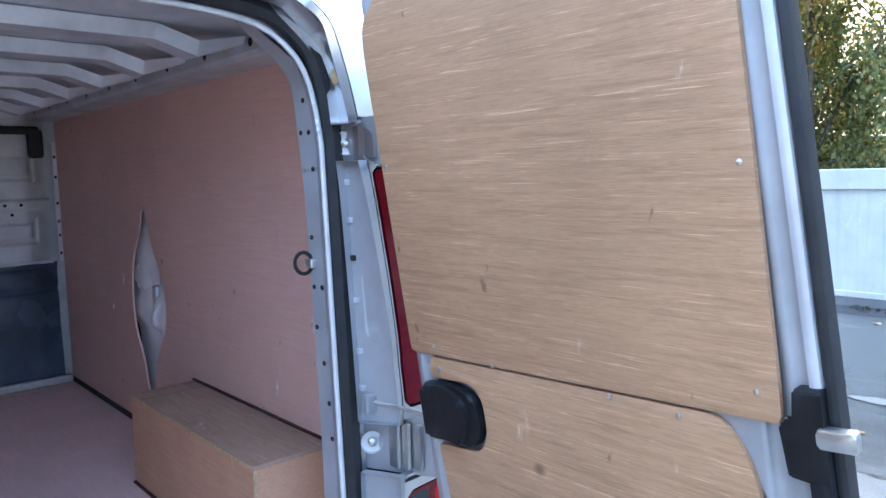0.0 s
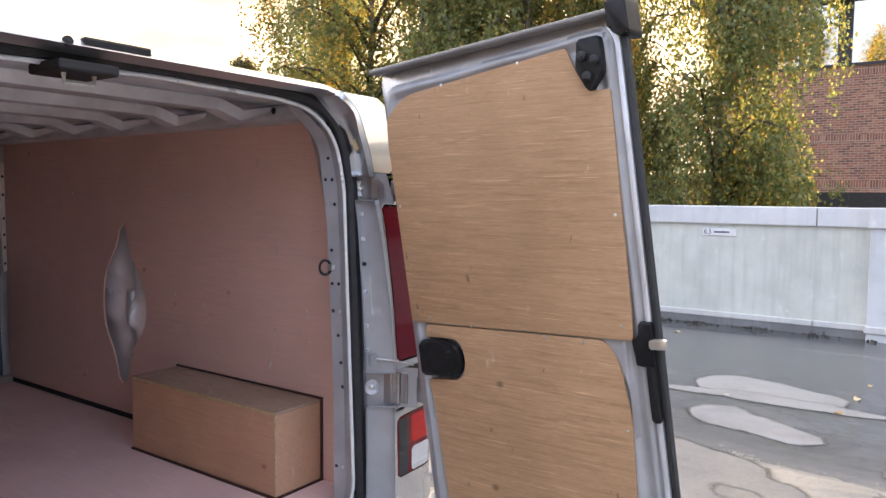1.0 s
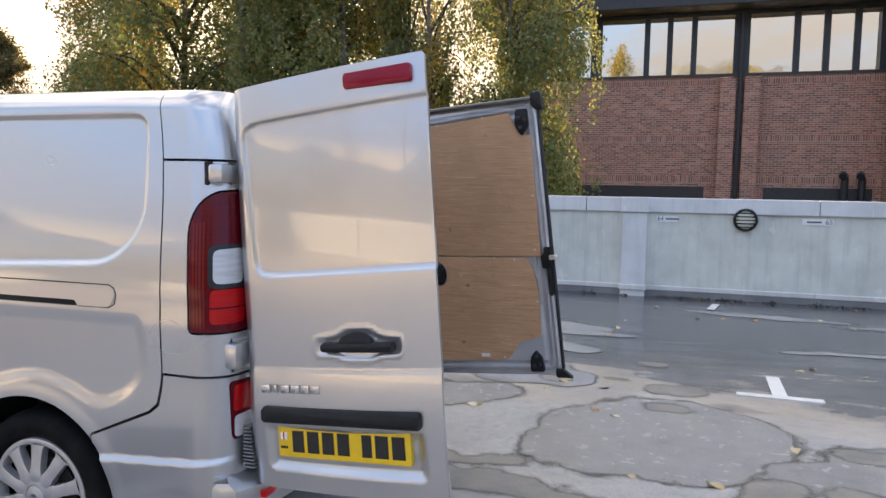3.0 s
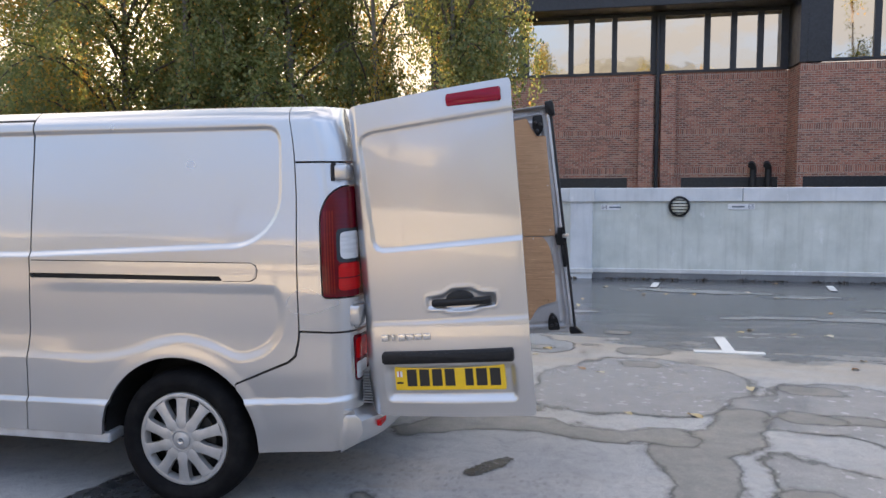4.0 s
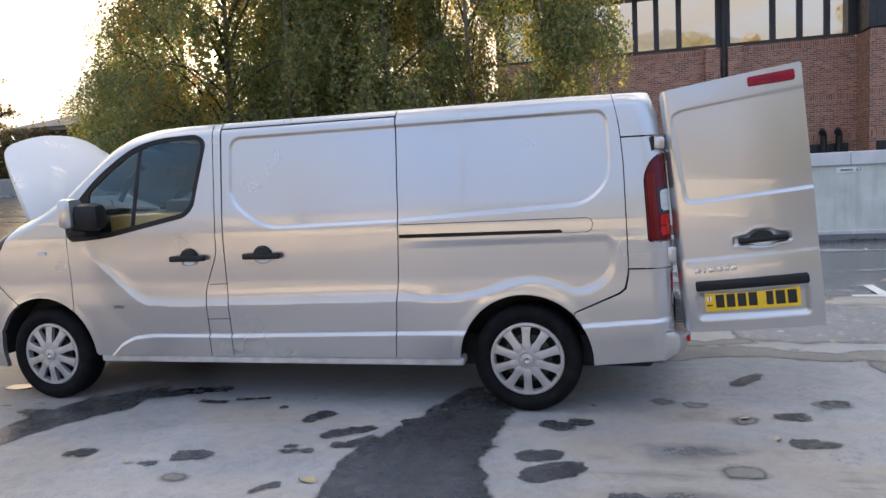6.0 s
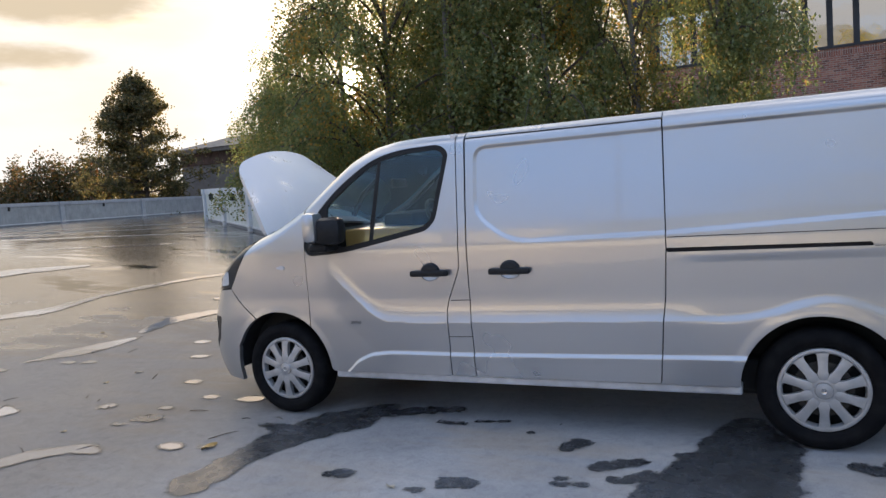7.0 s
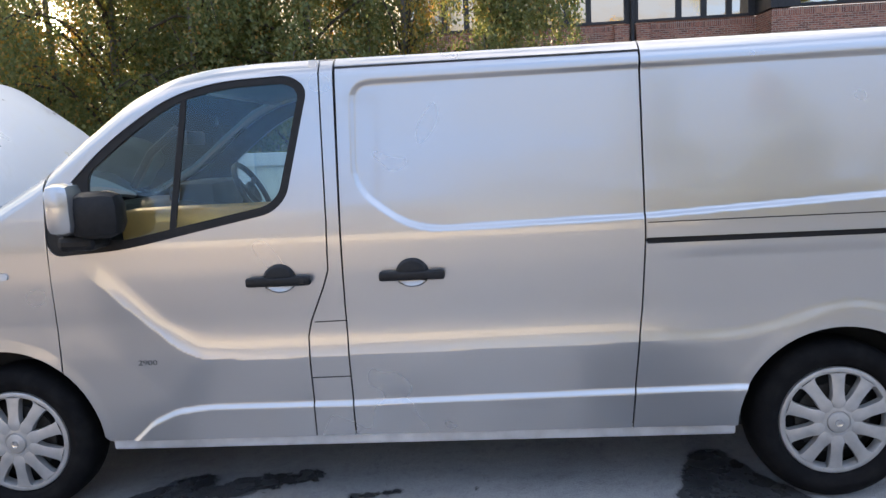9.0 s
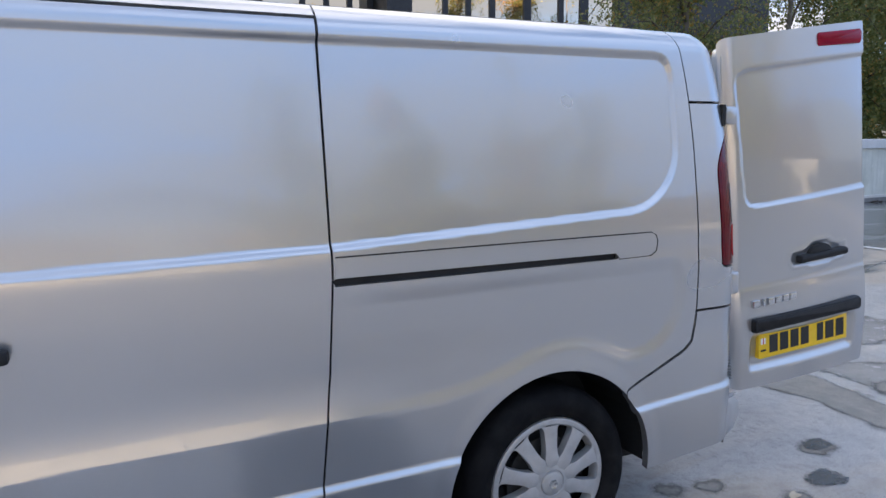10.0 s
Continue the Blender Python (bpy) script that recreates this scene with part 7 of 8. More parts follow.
left_part("ply_panel", fillet([(0.06, 0.47), (0.04, 0.9), (0.85, 0.95), (0.90, 0.85), (0.915, 0.47)], 0.03), -0.073, -0.0625, M_PLY_DOOR, "plywood door lining", 0.0)
left_part("ply_panel", fillet([(0.08, 0.07), (0.08, 0.46), (0.88, 0.46), (0.88, 0.14), (0.66, 0.07)], 0.03), -0.073, -0.0625, M_PLY_DOOR, "plywood door lining", 0.0)
left_part("edge_seal", [(0.915, 0.01), (0.915, 0.96), (0.93, 0.96), (0.93, 0.01)], -0.07, -0.06, M_RUBBER, "", 0.002)

# the other door seen from inside; the normal points towards the load space (-y)
R_AT = bilinear([(1.045, 0.68, 0.535), (1.822, 0.68, 0.593), (0.883, 0.58, 1.949), (1.652, 0.58, 2.031)])


def right_part(name, poly, lo, hi, mat, label="", bevel=0.003, parent=None, smooth=True):
    bm = prism(poly, lambda u, v, w: tuple(R_AT(u, v, lo + w)), hi - lo, bevel)
    return part(name, bm, mat, parent or right_door, label, smooth)


right_door = None
rd_poly = fillet([(0.0, 0.0), (0.0, 1.0), (0.958, 1.0), (0.958, 0.0)], [0.05, 0.03, 0.02, 0.03])
right_door = part("rear_door_right", prism(rd_poly, lambda u, v, w: tuple(R_AT(u, v, -0.09 + w)), 0.075, 0.006), M_SILVER, van, "open rear door seen from inside, lined with plywood", True)
frame_out = np.array(fillet([(0.018, 0.018), (0.008, 0.965), (0.955, 0.985), (0.965, 0.018)], 0.06))
hole_lo = fillet([(0.085, 0.06), (0.085, 0.44), (0.80, 0.44), (0.885, 0.36), (0.87, 0.16), (0.72, 0.14), (0.63, 0.06)], [0.03, 0.03, 0.05, 0.03, 0.04, 0.04, 0.04])
sc2 = np.array((0.77, 1.41))


def frame_surface(P):
    u, v = P[:, 0] / 0.77, P[:, 1] / 1.41
    d = np.minimum(np.abs(poly_sd(P, frame_out * sc2)[0]), 0.2)
    w = -0.012 + 0.014 * smooth01(0.0, 0.018, d) - 0.012 * smooth01(0.022, 0.04, d) + 0.010 * smooth01(0.048, 0.06, d)
    return R_AT(u, v, w)


surface_panel("inner_frame", frame_out * sc2, frame_surface, M_DOORMETAL, right_door, "pressed grey inner door frame", 0.010, [np.array(hole_lo) * sc2 * 1.0], 0, 0.01)
right_part("frame_floor", hole_lo, -0.016, -0.012, M_DOORMETAL, "", 0)
right_part("ply_panel", fillet([(0.028, 0.469), (0.022, 0.86), (0.03, 0.90), (0.125, 0.938), (0.45, 0.948), (0.80, 0.957), (0.825, 0.915), (0.862, 0.877), (0.935, 0.875), (0.919, 0.442)],
                                         [0.01, 0.03, 0.04, 0.06, 0.1, 0.01, 0.01, 0.01, 0.01, 0.012]), 0.003, 0.0125, M_PLY_DOOR, "upper plywood lining, scuffed and screwed on", 0.001)
right_part("ply_panel", fillet([(0.083, 0.30), (0.073, 0.345), (0.22, 0.347), (0.25, 0.37), (0.25, 0.415), (0.22, 0.434), (0.085, 0.436), (0.09, 0.463), (0.82, 0.441), (0.862, 0.40), (0.882, 0.30), (0.868, 0.148), (0.77, 0.138), (0.71, 0.125),
                                          (0.63, 0.062), (0.11, 0.056), (0.095, 0.08)], [0.01, 0.01, 0.02, 0.02, 0.02, 0.02, 0.01, 0.02, 0.05, 0.04, 0.02, 0.02, 0.03, 0.03, 0.03, 0.02, 0.02]),
                      0.001, 0.0105, M_PLY_DOOR, "lower plywood lining with a cut-out for the pull handle", 0.001)
right_part("pull_handle", fillet([(0.055, 0.352), (0.055, 0.428), (0.16, 0.432), (0.23, 0.418), (0.245, 0.385), (0.22, 0.355)], [0.01, 0.01, 0.03, 0.04, 0.04, 0.04]), 0.0, 0.020, M_BLACK, "black plastic pull handle", 0.008)
right_part("pull_cup", fillet([(0.06, 0.355), (0.06, 0.427), (0.15, 0.43), (0.205, 0.412), (0.215, 0.385), (0.19, 0.357)], [0.01, 0.01, 0.03, 0.04, 0.04, 0.03]), 0.012, 0.030, M_BLACK, "", 0.012)
for u, v in ((0.04, 0.715), (0.30, 0.943), (0.905, 0.662), (0.885, 0.468), (0.115, 0.478), (0.12, 0.448), (0.30, 0.461), (0.74, 0.436), (0.60, 0.445), (0.14, 0.075), (0.60, 0.072), (0.865, 0.28), (0.62, 0.951)):
    p, q = R_AT(u, v, 0.012), R_AT(u, v, 0.02)
    sb = lathe([(0.0044, 0.0), (0.0038, -0.0014), (0.0005, -0.002)], 10)
    part("screw", sb, M_ZINC, right_door).matrix_basis = Matrix.Translation(Vector(p)) @ Matrix.Rotation(radians(-4), 4, "X")
right_part("top_bracket", fillet([(0.845, 0.945), (0.835, 0.915), (0.872, 0.872), (0.925, 0.905), (0.925, 0.965), (0.85, 0.965)], 0.012), 0.0, 0.030, M_BLACK, "black top latch bracket", 0.006)
right_part("foot_bracket", fillet([(0.775, 0.02), (0.785, 0.075), (0.82, 0.10), (0.86, 0.075), (0.875, 0.02)], 0.015), 0.0, 0.030, M_BLACK, "black foot latch bracket", 0.006)
latch = right_part("latch", fillet([(0.925, 0.40), (0.918, 0.445), (0.94, 0.452), (0.945, 0.476), (0.985, 0.476), (0.985, 0.395)], 0.004), 0.0, 0.022, M_BLACK, "black door latch", 0.005)
right_part("latch_tongue", fillet([(0.975, 0.43), (0.975, 0.447), (1.03, 0.447), (1.03, 0.43)], 0.006), 0.012, 0.028, M_ZINC, "zinc latch tongue", 0.003, latch)
right_part("latch_rod", fillet([(0.955, 0.30), (0.955, 0.41), (0.985, 0.41), (0.985, 0.30)], 0.01), 0.0, 0.022, M_BLACK, "", 0.005, latch)
right_part("foot_rod", fillet([(0.95, 0.0), (0.945, 0.03), (1.0, 0.03), (1.06, 0.0)], 0.008), 0.0, 0.03, M_BLACK, "", 0.006)
right_part("top_cap", fillet([(0.955, 0.972), (0.955, 1.02), (1.02, 1.02), (1.025, 0.955), (0.985, 0.955)], 0.01), -0.06, 0.03, M_BLACK, "black rubber top corner", 0.01)
right_part("edge_seal", [(0.984, 0.03), (0.984, 0.975), (1.004, 0.975), (1.004, 0.03)], -0.016, 0.008, M_RUBBER, "black rubber edge seal", 0.006)
right_part("edge_return", [(0.962, 0.03), (0.962, 0.965), (0.983, 0.965), (0.983, 0.03)], -0.02, 0.010, M_SILVER_IN, "", 0.006)
right_part("top_return", fillet([(-0.012, 0.994), (-0.012, 1.004), (0.97, 1.004), (0.97, 0.994)], 0.003), -0.09, 0.03, make_plain("dull grey door rim", (0.20, 0.195, 0.19), 0.5, 0.2, 0.15, 12, 0), "", 0.006)
right_part("label_sticker", [(0.44, 0.073), (0.44, 0.086), (0.50, 0.086), (0.50, 0.073)], 0.0105, 0.0112, M_FLAG, "white paper label", 0)

left_part("top_latch", fillet([(0.86, 0.93), (0.86, 0.962), (0.925, 0.962), (0.925, 0.94)], 0.01), -0.10, -0.06, make_plain("yellow plastic", (0.62, 0.36, 0.03), 0.45, 0, 0.1, 30, 0), "yellow plastic top latch", 0.006)
for v, mt in ((0.335, M_LENS_RED_B), (0.352, M_PLATE)):
    left_part("edge_sticker", [(0.930, v), (0.930, v + 0.01), (0.9405, v + 0.01), (0.9405, v)], -0.058, -0.019, mt, "", 0.0)

# a card box on the cab seats
yb = part("yellow_box", box((-2.98, -0.80, 0.75), (-2.2, -0.60, 1.318), 0.012), make_plain("yellow card", (0.70, 0.42, 0.15), 0.6, 0, 0.12, 12, 0.05))
tagged(yb, "long yellow card box on the cab seats", "box")
tagged(part("seat_base", box((-2.95, -0.82, 0.50), (-2.15, 0.80, 0.74), 0.05), M_DASH, van, "dark cab seat base", True))

# top bracket knobs and buffers on the lined door
for u, v in ((0.865, 0.935), (0.905, 0.925), (0.875, 0.9)):
    c = R_AT(u, v, 0.034)
    part("bracket_knob", lathe([(0.012, 0.004), (0.012, -0.006), (0.007, -0.012), (0.0005, -0.013)], 12), M_RUBBER, right_door, "", True).matrix_basis = Matrix.Translation(Vector(c))
for u, v in ((0.81, 0.045), (0.845, 0.05), (0.825, 0.08)):
    c = R_AT(u, v, 0.034)
    part("bracket_knob", lathe([(0.010, 0.004), (0.010, -0.006), (0.006, -0.012), (0.0005, -0.013)], 12), M_RUBBER, right_door, "", True).matrix_basis = Matrix.Translation(Vector(c))
# scraped pale gouges on the wall lining
rg = random.Random(21)
M_SCRAPE = make_plain("pale scrape in the lining", (0.62, 0.50, 0.44), 0.7, 0.0, 0.3, 60, 0)
for k in range(16):
    x, z = rg.uniform(-1.3, 0.4), rg.uniform(0.7, 1.55)
    if -1.02 < x < -0.6 and 0.65 < z < 1.48:
        continue
    L, a = rg.uniform(0.015, 0.06), rg.uniform(0.9, 2.0)
    part("scrape", tube([(x, 0.7715, z), (x + 0.5 * L * math.cos(a), 0.7712, z + 0.5 * L * math.sin(a)), (x + L * math.cos(a + 0.2), 0.7715, z + L * math.sin(a + 0.2))], [0.001, rg.uniform(0.002, 0.005), 0.001], 5), M_SCRAPE, van)

# ---------- deck markings, puddles, stains ----------
def make_patch(name, inside, rough, rim, rim_in, rim_out, soft, alpha=1.0, ragged=0.05, spec=0.5, bump=0.0, fine=7):
    """A liquid or dried film whose edge breaks up at small scale: inside look, dark rim that fades outward, bare deck beyond."""
    a = Mat(name, 0.4, 0.0, inside[0], spec)
    at = a.n.new("ShaderNodeAttribute")
    at.attribute_name = "reach"
    d = a.math("ADD", at.outputs["Fac"], a.math("MULTIPLY", a.math("SUBTRACT", a.noise(fine, 7, 0.68), 0.5), ragged * 2))
    d = a.math("ADD", d, a.math("MULTIPLY", a.math("SUBTRACT", a.noise(2.2, 3, 0.5), 0.5), ragged * 3))
    lo = a.ramp(a.noise(6, 6, 0.65), [(0.32, inside[0]), (0.7, inside[1])])
    lo = a.mix(a.ramp(a.noise(150, 3, 0.7), [(0.38, 0.4), (0.6, 0.0)]), lo, tuple(c * 0.5 for c in inside[0]))
    rim_mask = a.ramp(a.math("ADD", a.math("MULTIPLY", d, 1.0), 0.5), [(0.5 + rim_in * 0.25, 1.0), (0.5 + rim_in, 0.0)])
    a.link(a.mix(rim_mask, lo, rim), "Base Color")
    a.link(a.mix(rim_mask, a.ramp(a.noise(11, 5), [(0.3, rough[0]), (0.75, rough[1])]), (0.3, 0.3, 0.3)), "Roughness")
    if bump:
        a.bump(a.noise(140, 3, 0.7), bump, 0.004)
    body = a.ramp(a.math("ADD", d, 0.5), [(0.5 - rim_out, 0.0), (0.5 - rim_out * 0.35, soft * 0.35), (0.5 - 0.004, soft), (0.5 + 0.004, alpha)])
    a.link(a.math("MULTIPLY", body, a.ramp(a.noise(1.6, 4), [(0.25, 0.75), (0.5, 1.0)])), "Alpha")
    return a.m


M_WET = make_patch("damp dark patch", ((0.035, 0.037, 0.041), (0.085, 0.087, 0.09)), (0.14, 0.45), (0.05, 0.05, 0.052), 0.01, 0.03, 0.35, 0.96, 0.06, 0.5, 0.15)
M_WATER = make_patch("standing water", ((0.30, 0.29, 0.285), (0.36, 0.345, 0.335)), (0.02, 0.05), (0.055, 0.053, 0.050), 0.010, 0.034, 0.8, 1.0, 0.05, 1.0, 0.0, 13)
M_FILM = make_patch("thin water film", ((0.38, 0.37, 0.37), (0.48, 0.465, 0.455)), (0.10, 0.34), (0.085, 0.083, 0.080), 0.013, 0.06, 0.8, 0.72, 0.10, 0.6, 0.05)
M_SAND = make_patch("dry sandy strip", ((0.28, 0.27, 0.25), (0.40, 0.37, 0.33)), (0.55, 0.8), (0.12, 0.113, 0.10), 0.011, 0.05, 0.75, 0.7, 0.08, 0.4, 0.5)
M_DRIP = make_patch("small damp splashes", ((0.045, 0.047, 0.05), (0.10, 0.10, 0.104)), (0.12, 0.4), (0.07, 0.07, 0.07), 0.006, 0.015, 0.3, 0.95, 0.055, 0.5, 0.1, 19)
LAYER = [0]


def patch(name, spine, mat, label, category, seed, rough=0.3, group="", reach=0.2):
    """A thin sheet on the deck round a spine of (x, y, half width), that carries the distance to its edge."""
    rng = np.random.default_rng(seed)
    sp = np.array(spine if len(spine) > 1 else [(spine[0][0] - spine[0][2] * 0.6, spine[0][1], spine[0][2] * 0.8), (spine[0][0] + spine[0][2] * 0.6, spine[0][1], spine[0][2] * 0.75)], float)
    wmax = sp[:, 2].max() * (1 + rough) + reach
    lo, hi = sp[:, :2].min(0) - wmax, sp[:, :2].max(0) + wmax
    step = max(0.009, min(0.05, sp[:, 2].min() * 0.2, (hi - lo).max() / 50))
    nx, ny = int((hi[0] - lo[0]) / step) + 2, int((hi[1] - lo[1]) / step) + 2
    gx, gy = np.meshgrid(np.linspace(lo[0], hi[0], nx), np.linspace(lo[1], hi[1], ny), indexing="ij")
    P = np.stack([gx.ravel(), gy.ravel()], 1)
    best = np.full(len(P), -9.0)
    for a, b in zip(sp, sp[1:]):
        e = b[:2] - a[:2]
        u = np.clip(((P - a[:2]) @ e) / (e @ e + 1e-12), 0, 1)
        w = a[2] + (b[2] - a[2]) * u
        q = a[:2] + u[:, None] * e
        best = np.maximum(best, w - np.hypot(*(P - q).T))
    wm = sp[:, 2].mean()
    for k in range(1, 5):
        f, ang = 1.6 * k / max(wm, 0.05) * 0.5, rng.uniform(0, 6.28, 4)
        best += rough * wm * 0.55 / k * np.sin(f * (P[:, 0] * math.cos(ang[0]) + P[:, 1] * math.sin(ang[0])) + ang[1]) * np.cos(f * 0.8 * (P[:, 1] * math.cos(ang[2]) - P[:, 0] * math.sin(ang[2])) + ang[3])
    best = np.maximum(best, -0.45)
    I = np.arange(nx * ny).reshape(nx, ny)
    Q = np.stack([I[:-1, :-1], I[1:, :-1], I[1:, 1:], I[:-1, 1:]], -1).reshape(-1, 4)
    Q = Q[best[Q].max(1) > -reach]
    used = np.unique(Q)
    re = np.zeros(nx * ny, int)
    re[used] = np.arange(len(used))
    LAYER[0] += 1
    V = np.column_stack([P[used], deck_z(P[used, 0], P[used, 1]) + 0.0025 + LAYER[0] * 0.00005])
    ob = mesh_ob(name, V, re[Q].tolist(), mat, smooth=True)
    ob.data.attributes.new("reach", "FLOAT", "POINT").data.foreach_set("value", best[used].astype(np.float32))
    return tagged(ob, label, category, group)


def puddle(spine, seed, mat=M_WATER, margin=0.02, rough=0.35, label="shallow puddle with a dark margin on the deck"):
    return patch("puddle", spine, mat, label, "puddle", seed, rough, "puddles on the deck", 0.36 if mat in (M_FILM, M_SAND) else 0.2)


puddle([(1.55, 1.1, 0.12), (1.9, 1.35, 0.5), (2.2, 1.65, 0.72), (2.45, 1.75, 0.75), (2.68, 1.65, 0.2)], 3, M_FILM, 0.03, 0.28)
puddle([(3.0, 1.1, 0.2), (3.35, 1.2, 0.5), (3.65, 1.35, 0.6), (4.0, 0.9, 0.5)], 5, M_FILM, 0.03, 0.3)
puddle([(2.95, 0.15, 0.25), (3.3, -0.4, 0.55), (3.7, -1.0, 0.8), (4.2, -1.6, 0.8)], 6, M_FILM, 0.03, 0.25)
puddle([(0.2, 2.2, 0.25), (0.75, 2.15, 0.3), (1.1, 2.35, 0.2)], 7, M_FILM, 0.02)
puddle([(0.9, 5.3, 0.35), (1.5, 5.2, 0.2)], 8)
puddle([(0.5, 3.4, 0.35), (1.1, 3.1, 0.45), (1.5, 2.95, 0.25)], 9)
puddle([(1.0, 4.3, 0.25), (1.5, 4.1, 0.18)], 12)
for x, y, w, s in ((1.93, 3.04, 0.07, 1), (2.4, 2.86, 0.16, 2), (2.33, 2.33, 0.10, 3), (1.45, 2.9, 0.08, 4), (3.52, 1.72, 0.14, 5), (3.6, 1.04, 0.13, 6), (3.35, 1.02, 0.13, 7), (2.99, -0.26, 0.09, 8), (2.2, 3.7, 0.09, 9)):
    puddle([(x, y, w)], 20 + s, M_SAND, 0.022, 0.2, "dried stain with a dark rim on the deck")
for x, y, w, s in ((0.98, -0.715, 0.036, 1), (0.82, -0.67, 0.03, 2), (1.78, -0.65, 0.05, 3), (1.12, -1.70, 0.045, 4), (-1.70, -2.10, 0.035, 5), (1.24, -0.99, 0.03, 6)):
    puddle([(x, y, w)], 40 + s, M_SAND, 0.022, 0.25, "dried drip mark with a dark rim on the deck")
# dry sandy strips between the films
puddle([(2.36, -1.8, 0.10), (2.42, -0.7, 0.12), (2.5, -0.2, 0.17), (2.5, 0.25, 0.24), (2.75, 0.55, 0.18), (2.92, 1.0, 0.14)], 51, M_SAND, 0.03, 0.3, "dry sandy strip between damp areas of the deck")
puddle([(2.4, 0.5, 0.14), (2.0, 0.46, 0.10), (1.6, 0.6, 0.12), (1.15, 0.62, 0.16), (0.8, 0.35, 0.12)], 52, M_SAND, 0.03, 0.35, "dry sandy strip between damp areas of the deck")
puddle([(1.5, 0.95, 0.06), (1.2, 0.85, 0.08), (0.85, 1.0, 0.05)], 53, M_SAND, 0.03, 0.3, "dry sandy strip between damp areas of the deck")


rw = random.Random(77)
for i in range(20):
    x, y = rw.uniform(-3, 11), rw.uniform(4.6, 7.7)
    l = rw.uniform(0.3, 0.9)
    puddle([(x - l, y, 0.05), (x, y + rw.uniform(-0.1, 0.1), rw.uniform(0.07, 0.16)), (x + l, y + rw.uniform(-0.12, 0.12), 0.05)], 200 + i)


def stain(spine, seed, rough=0.35, label="dark wet stain on the grey deck"):
    return patch("wet_stain", spine, M_WET if max(q[2] for q in spine) > 0.11 else M_DRIP, label, "stain", seed, rough, "wet stains on the deck", 0.12)


stain([(-0.40, -0.55, 0.10), (-0.36, -0.95, 0.26), (-0.42, -1.35, 0.27), (-0.55, -1.75, 0.36), (-0.42, -2.2, 0.40), (-0.3, -2.7, 0.35)], 61, 0.24)
stain([(-0.72, -1.17, 0.035), (-0.5, -1.12, 0.07)], 62)
stain([(-2.85, -0.72, 0.10), (-3.0, -1.05, 0.22), (-3.15, -1.45, 0.20), (-3.2, -1.8, 0.12), (-3.25, -2.2, 0.12)], 63, 0.35)
stain([(-2.3, -0.62, 0.05), (-2.65, -0.78, 0.10), (-2.85, -0.8, 0.1)], 64, 0.45)
stain([(-3.5, -1.22, 0.05), (-3.2, -1.28, 0.09)], 65, 0.4)
for sp, s in (([(-1.35, -1.2, 0.03), (-1.3, -1.08, 0.05)], 1), ([(-1.12, -1.44, 0.03), (-0.93, -1.31, 0.055)], 2), ([(-0.97, -1.6, 0.04), (-0.84, -1.5, 0.06)], 3), ([(-1.28, -1.7, 0.02), (-1.14, -1.68, 0.03)], 4),
              ([(-1.26, -1.63, 0.03)], 5), ([(0.15, -1.84, 0.07), (0.32, -1.75, 0.075)], 6), ([(0.07, -1.63, 0.05), (0.2, -1.58, 0.06)], 7), ([(0.12, -1.12, 0.05), (0.22, -1.19, 0.06)], 8), ([(0.33, -1.08, 0.055)], 9),
              ([(0.38, -0.78, 0.03)], 10), ([(1.49, -0.90, 0.07)], 11), ([(1.46, -1.3, 0.04), (1.62, -1.3, 0.03)], 12), ([(1.3, -0.25, 0.03), (1.45, -0.05, 0.04)], 13), ([(1.8, -0.63, 0.05)], 14),
              ([(-1.78, -1.81, 0.09)], 15), ([(-1.98, -1.95, 0.05)], 16), ([(-2.48, -1.87, 0.05)], 17), ([(-2.05, -0.85, 0.02), (-1.85, -0.8, 0.02)], 18), ([(-1.5, -0.8, 0.025)], 19), ([(-1.62, -0.98, 0.02)], 20),
              ([(-2.28, -0.9, 0.03), (-2.12, -0.92, 0.03)], 21), ([(-4.55, -1.29, 0.08)], 22), ([(-2.46, -1.85, 0.05)], 23), ([(-1.2, -2.2, 0.02), (-1.12, -2.12, 0.03)], 24), ([(0.6, -2.1, 0.1), (0.8, -2.2, 0.08)], 25)):
    stain(sp, 70 + s, 0.4)
# sky-bright water towards the far corner
puddle([(-11.3, 1.6, 0.13), (-10.5, 2.4, 0.2), (-10.5, 3.4, 0.08), (-10.1, 4.6, 0.13), (-9.6, 5.7, 0.12)], 101, M_WATER, 0.05)
puddle([(-7.55, 1.55, 0.06), (-7.7, 2.2, 0.2), (-7.4, 2.85, 0.14), (-7.1, 3.3, 0.1)], 102, M_WATER, 0.03)
puddle([(-7.7, 0.05, 0.06), (-7.5, 0.5, 0.2), (-7.35, 1.15, 0.12)], 103, M_WATER, 0.03)
puddle([(-4.85, -2.45, 0.06), (-4.72, -2.1, 0.09), (-4.5, -1.93, 0.07), (-4.3, -1.94, 0.05)], 104, M_WATER, 0.03, 0.3)
puddle([(-6.05, -1.42, 0.13)], 105)
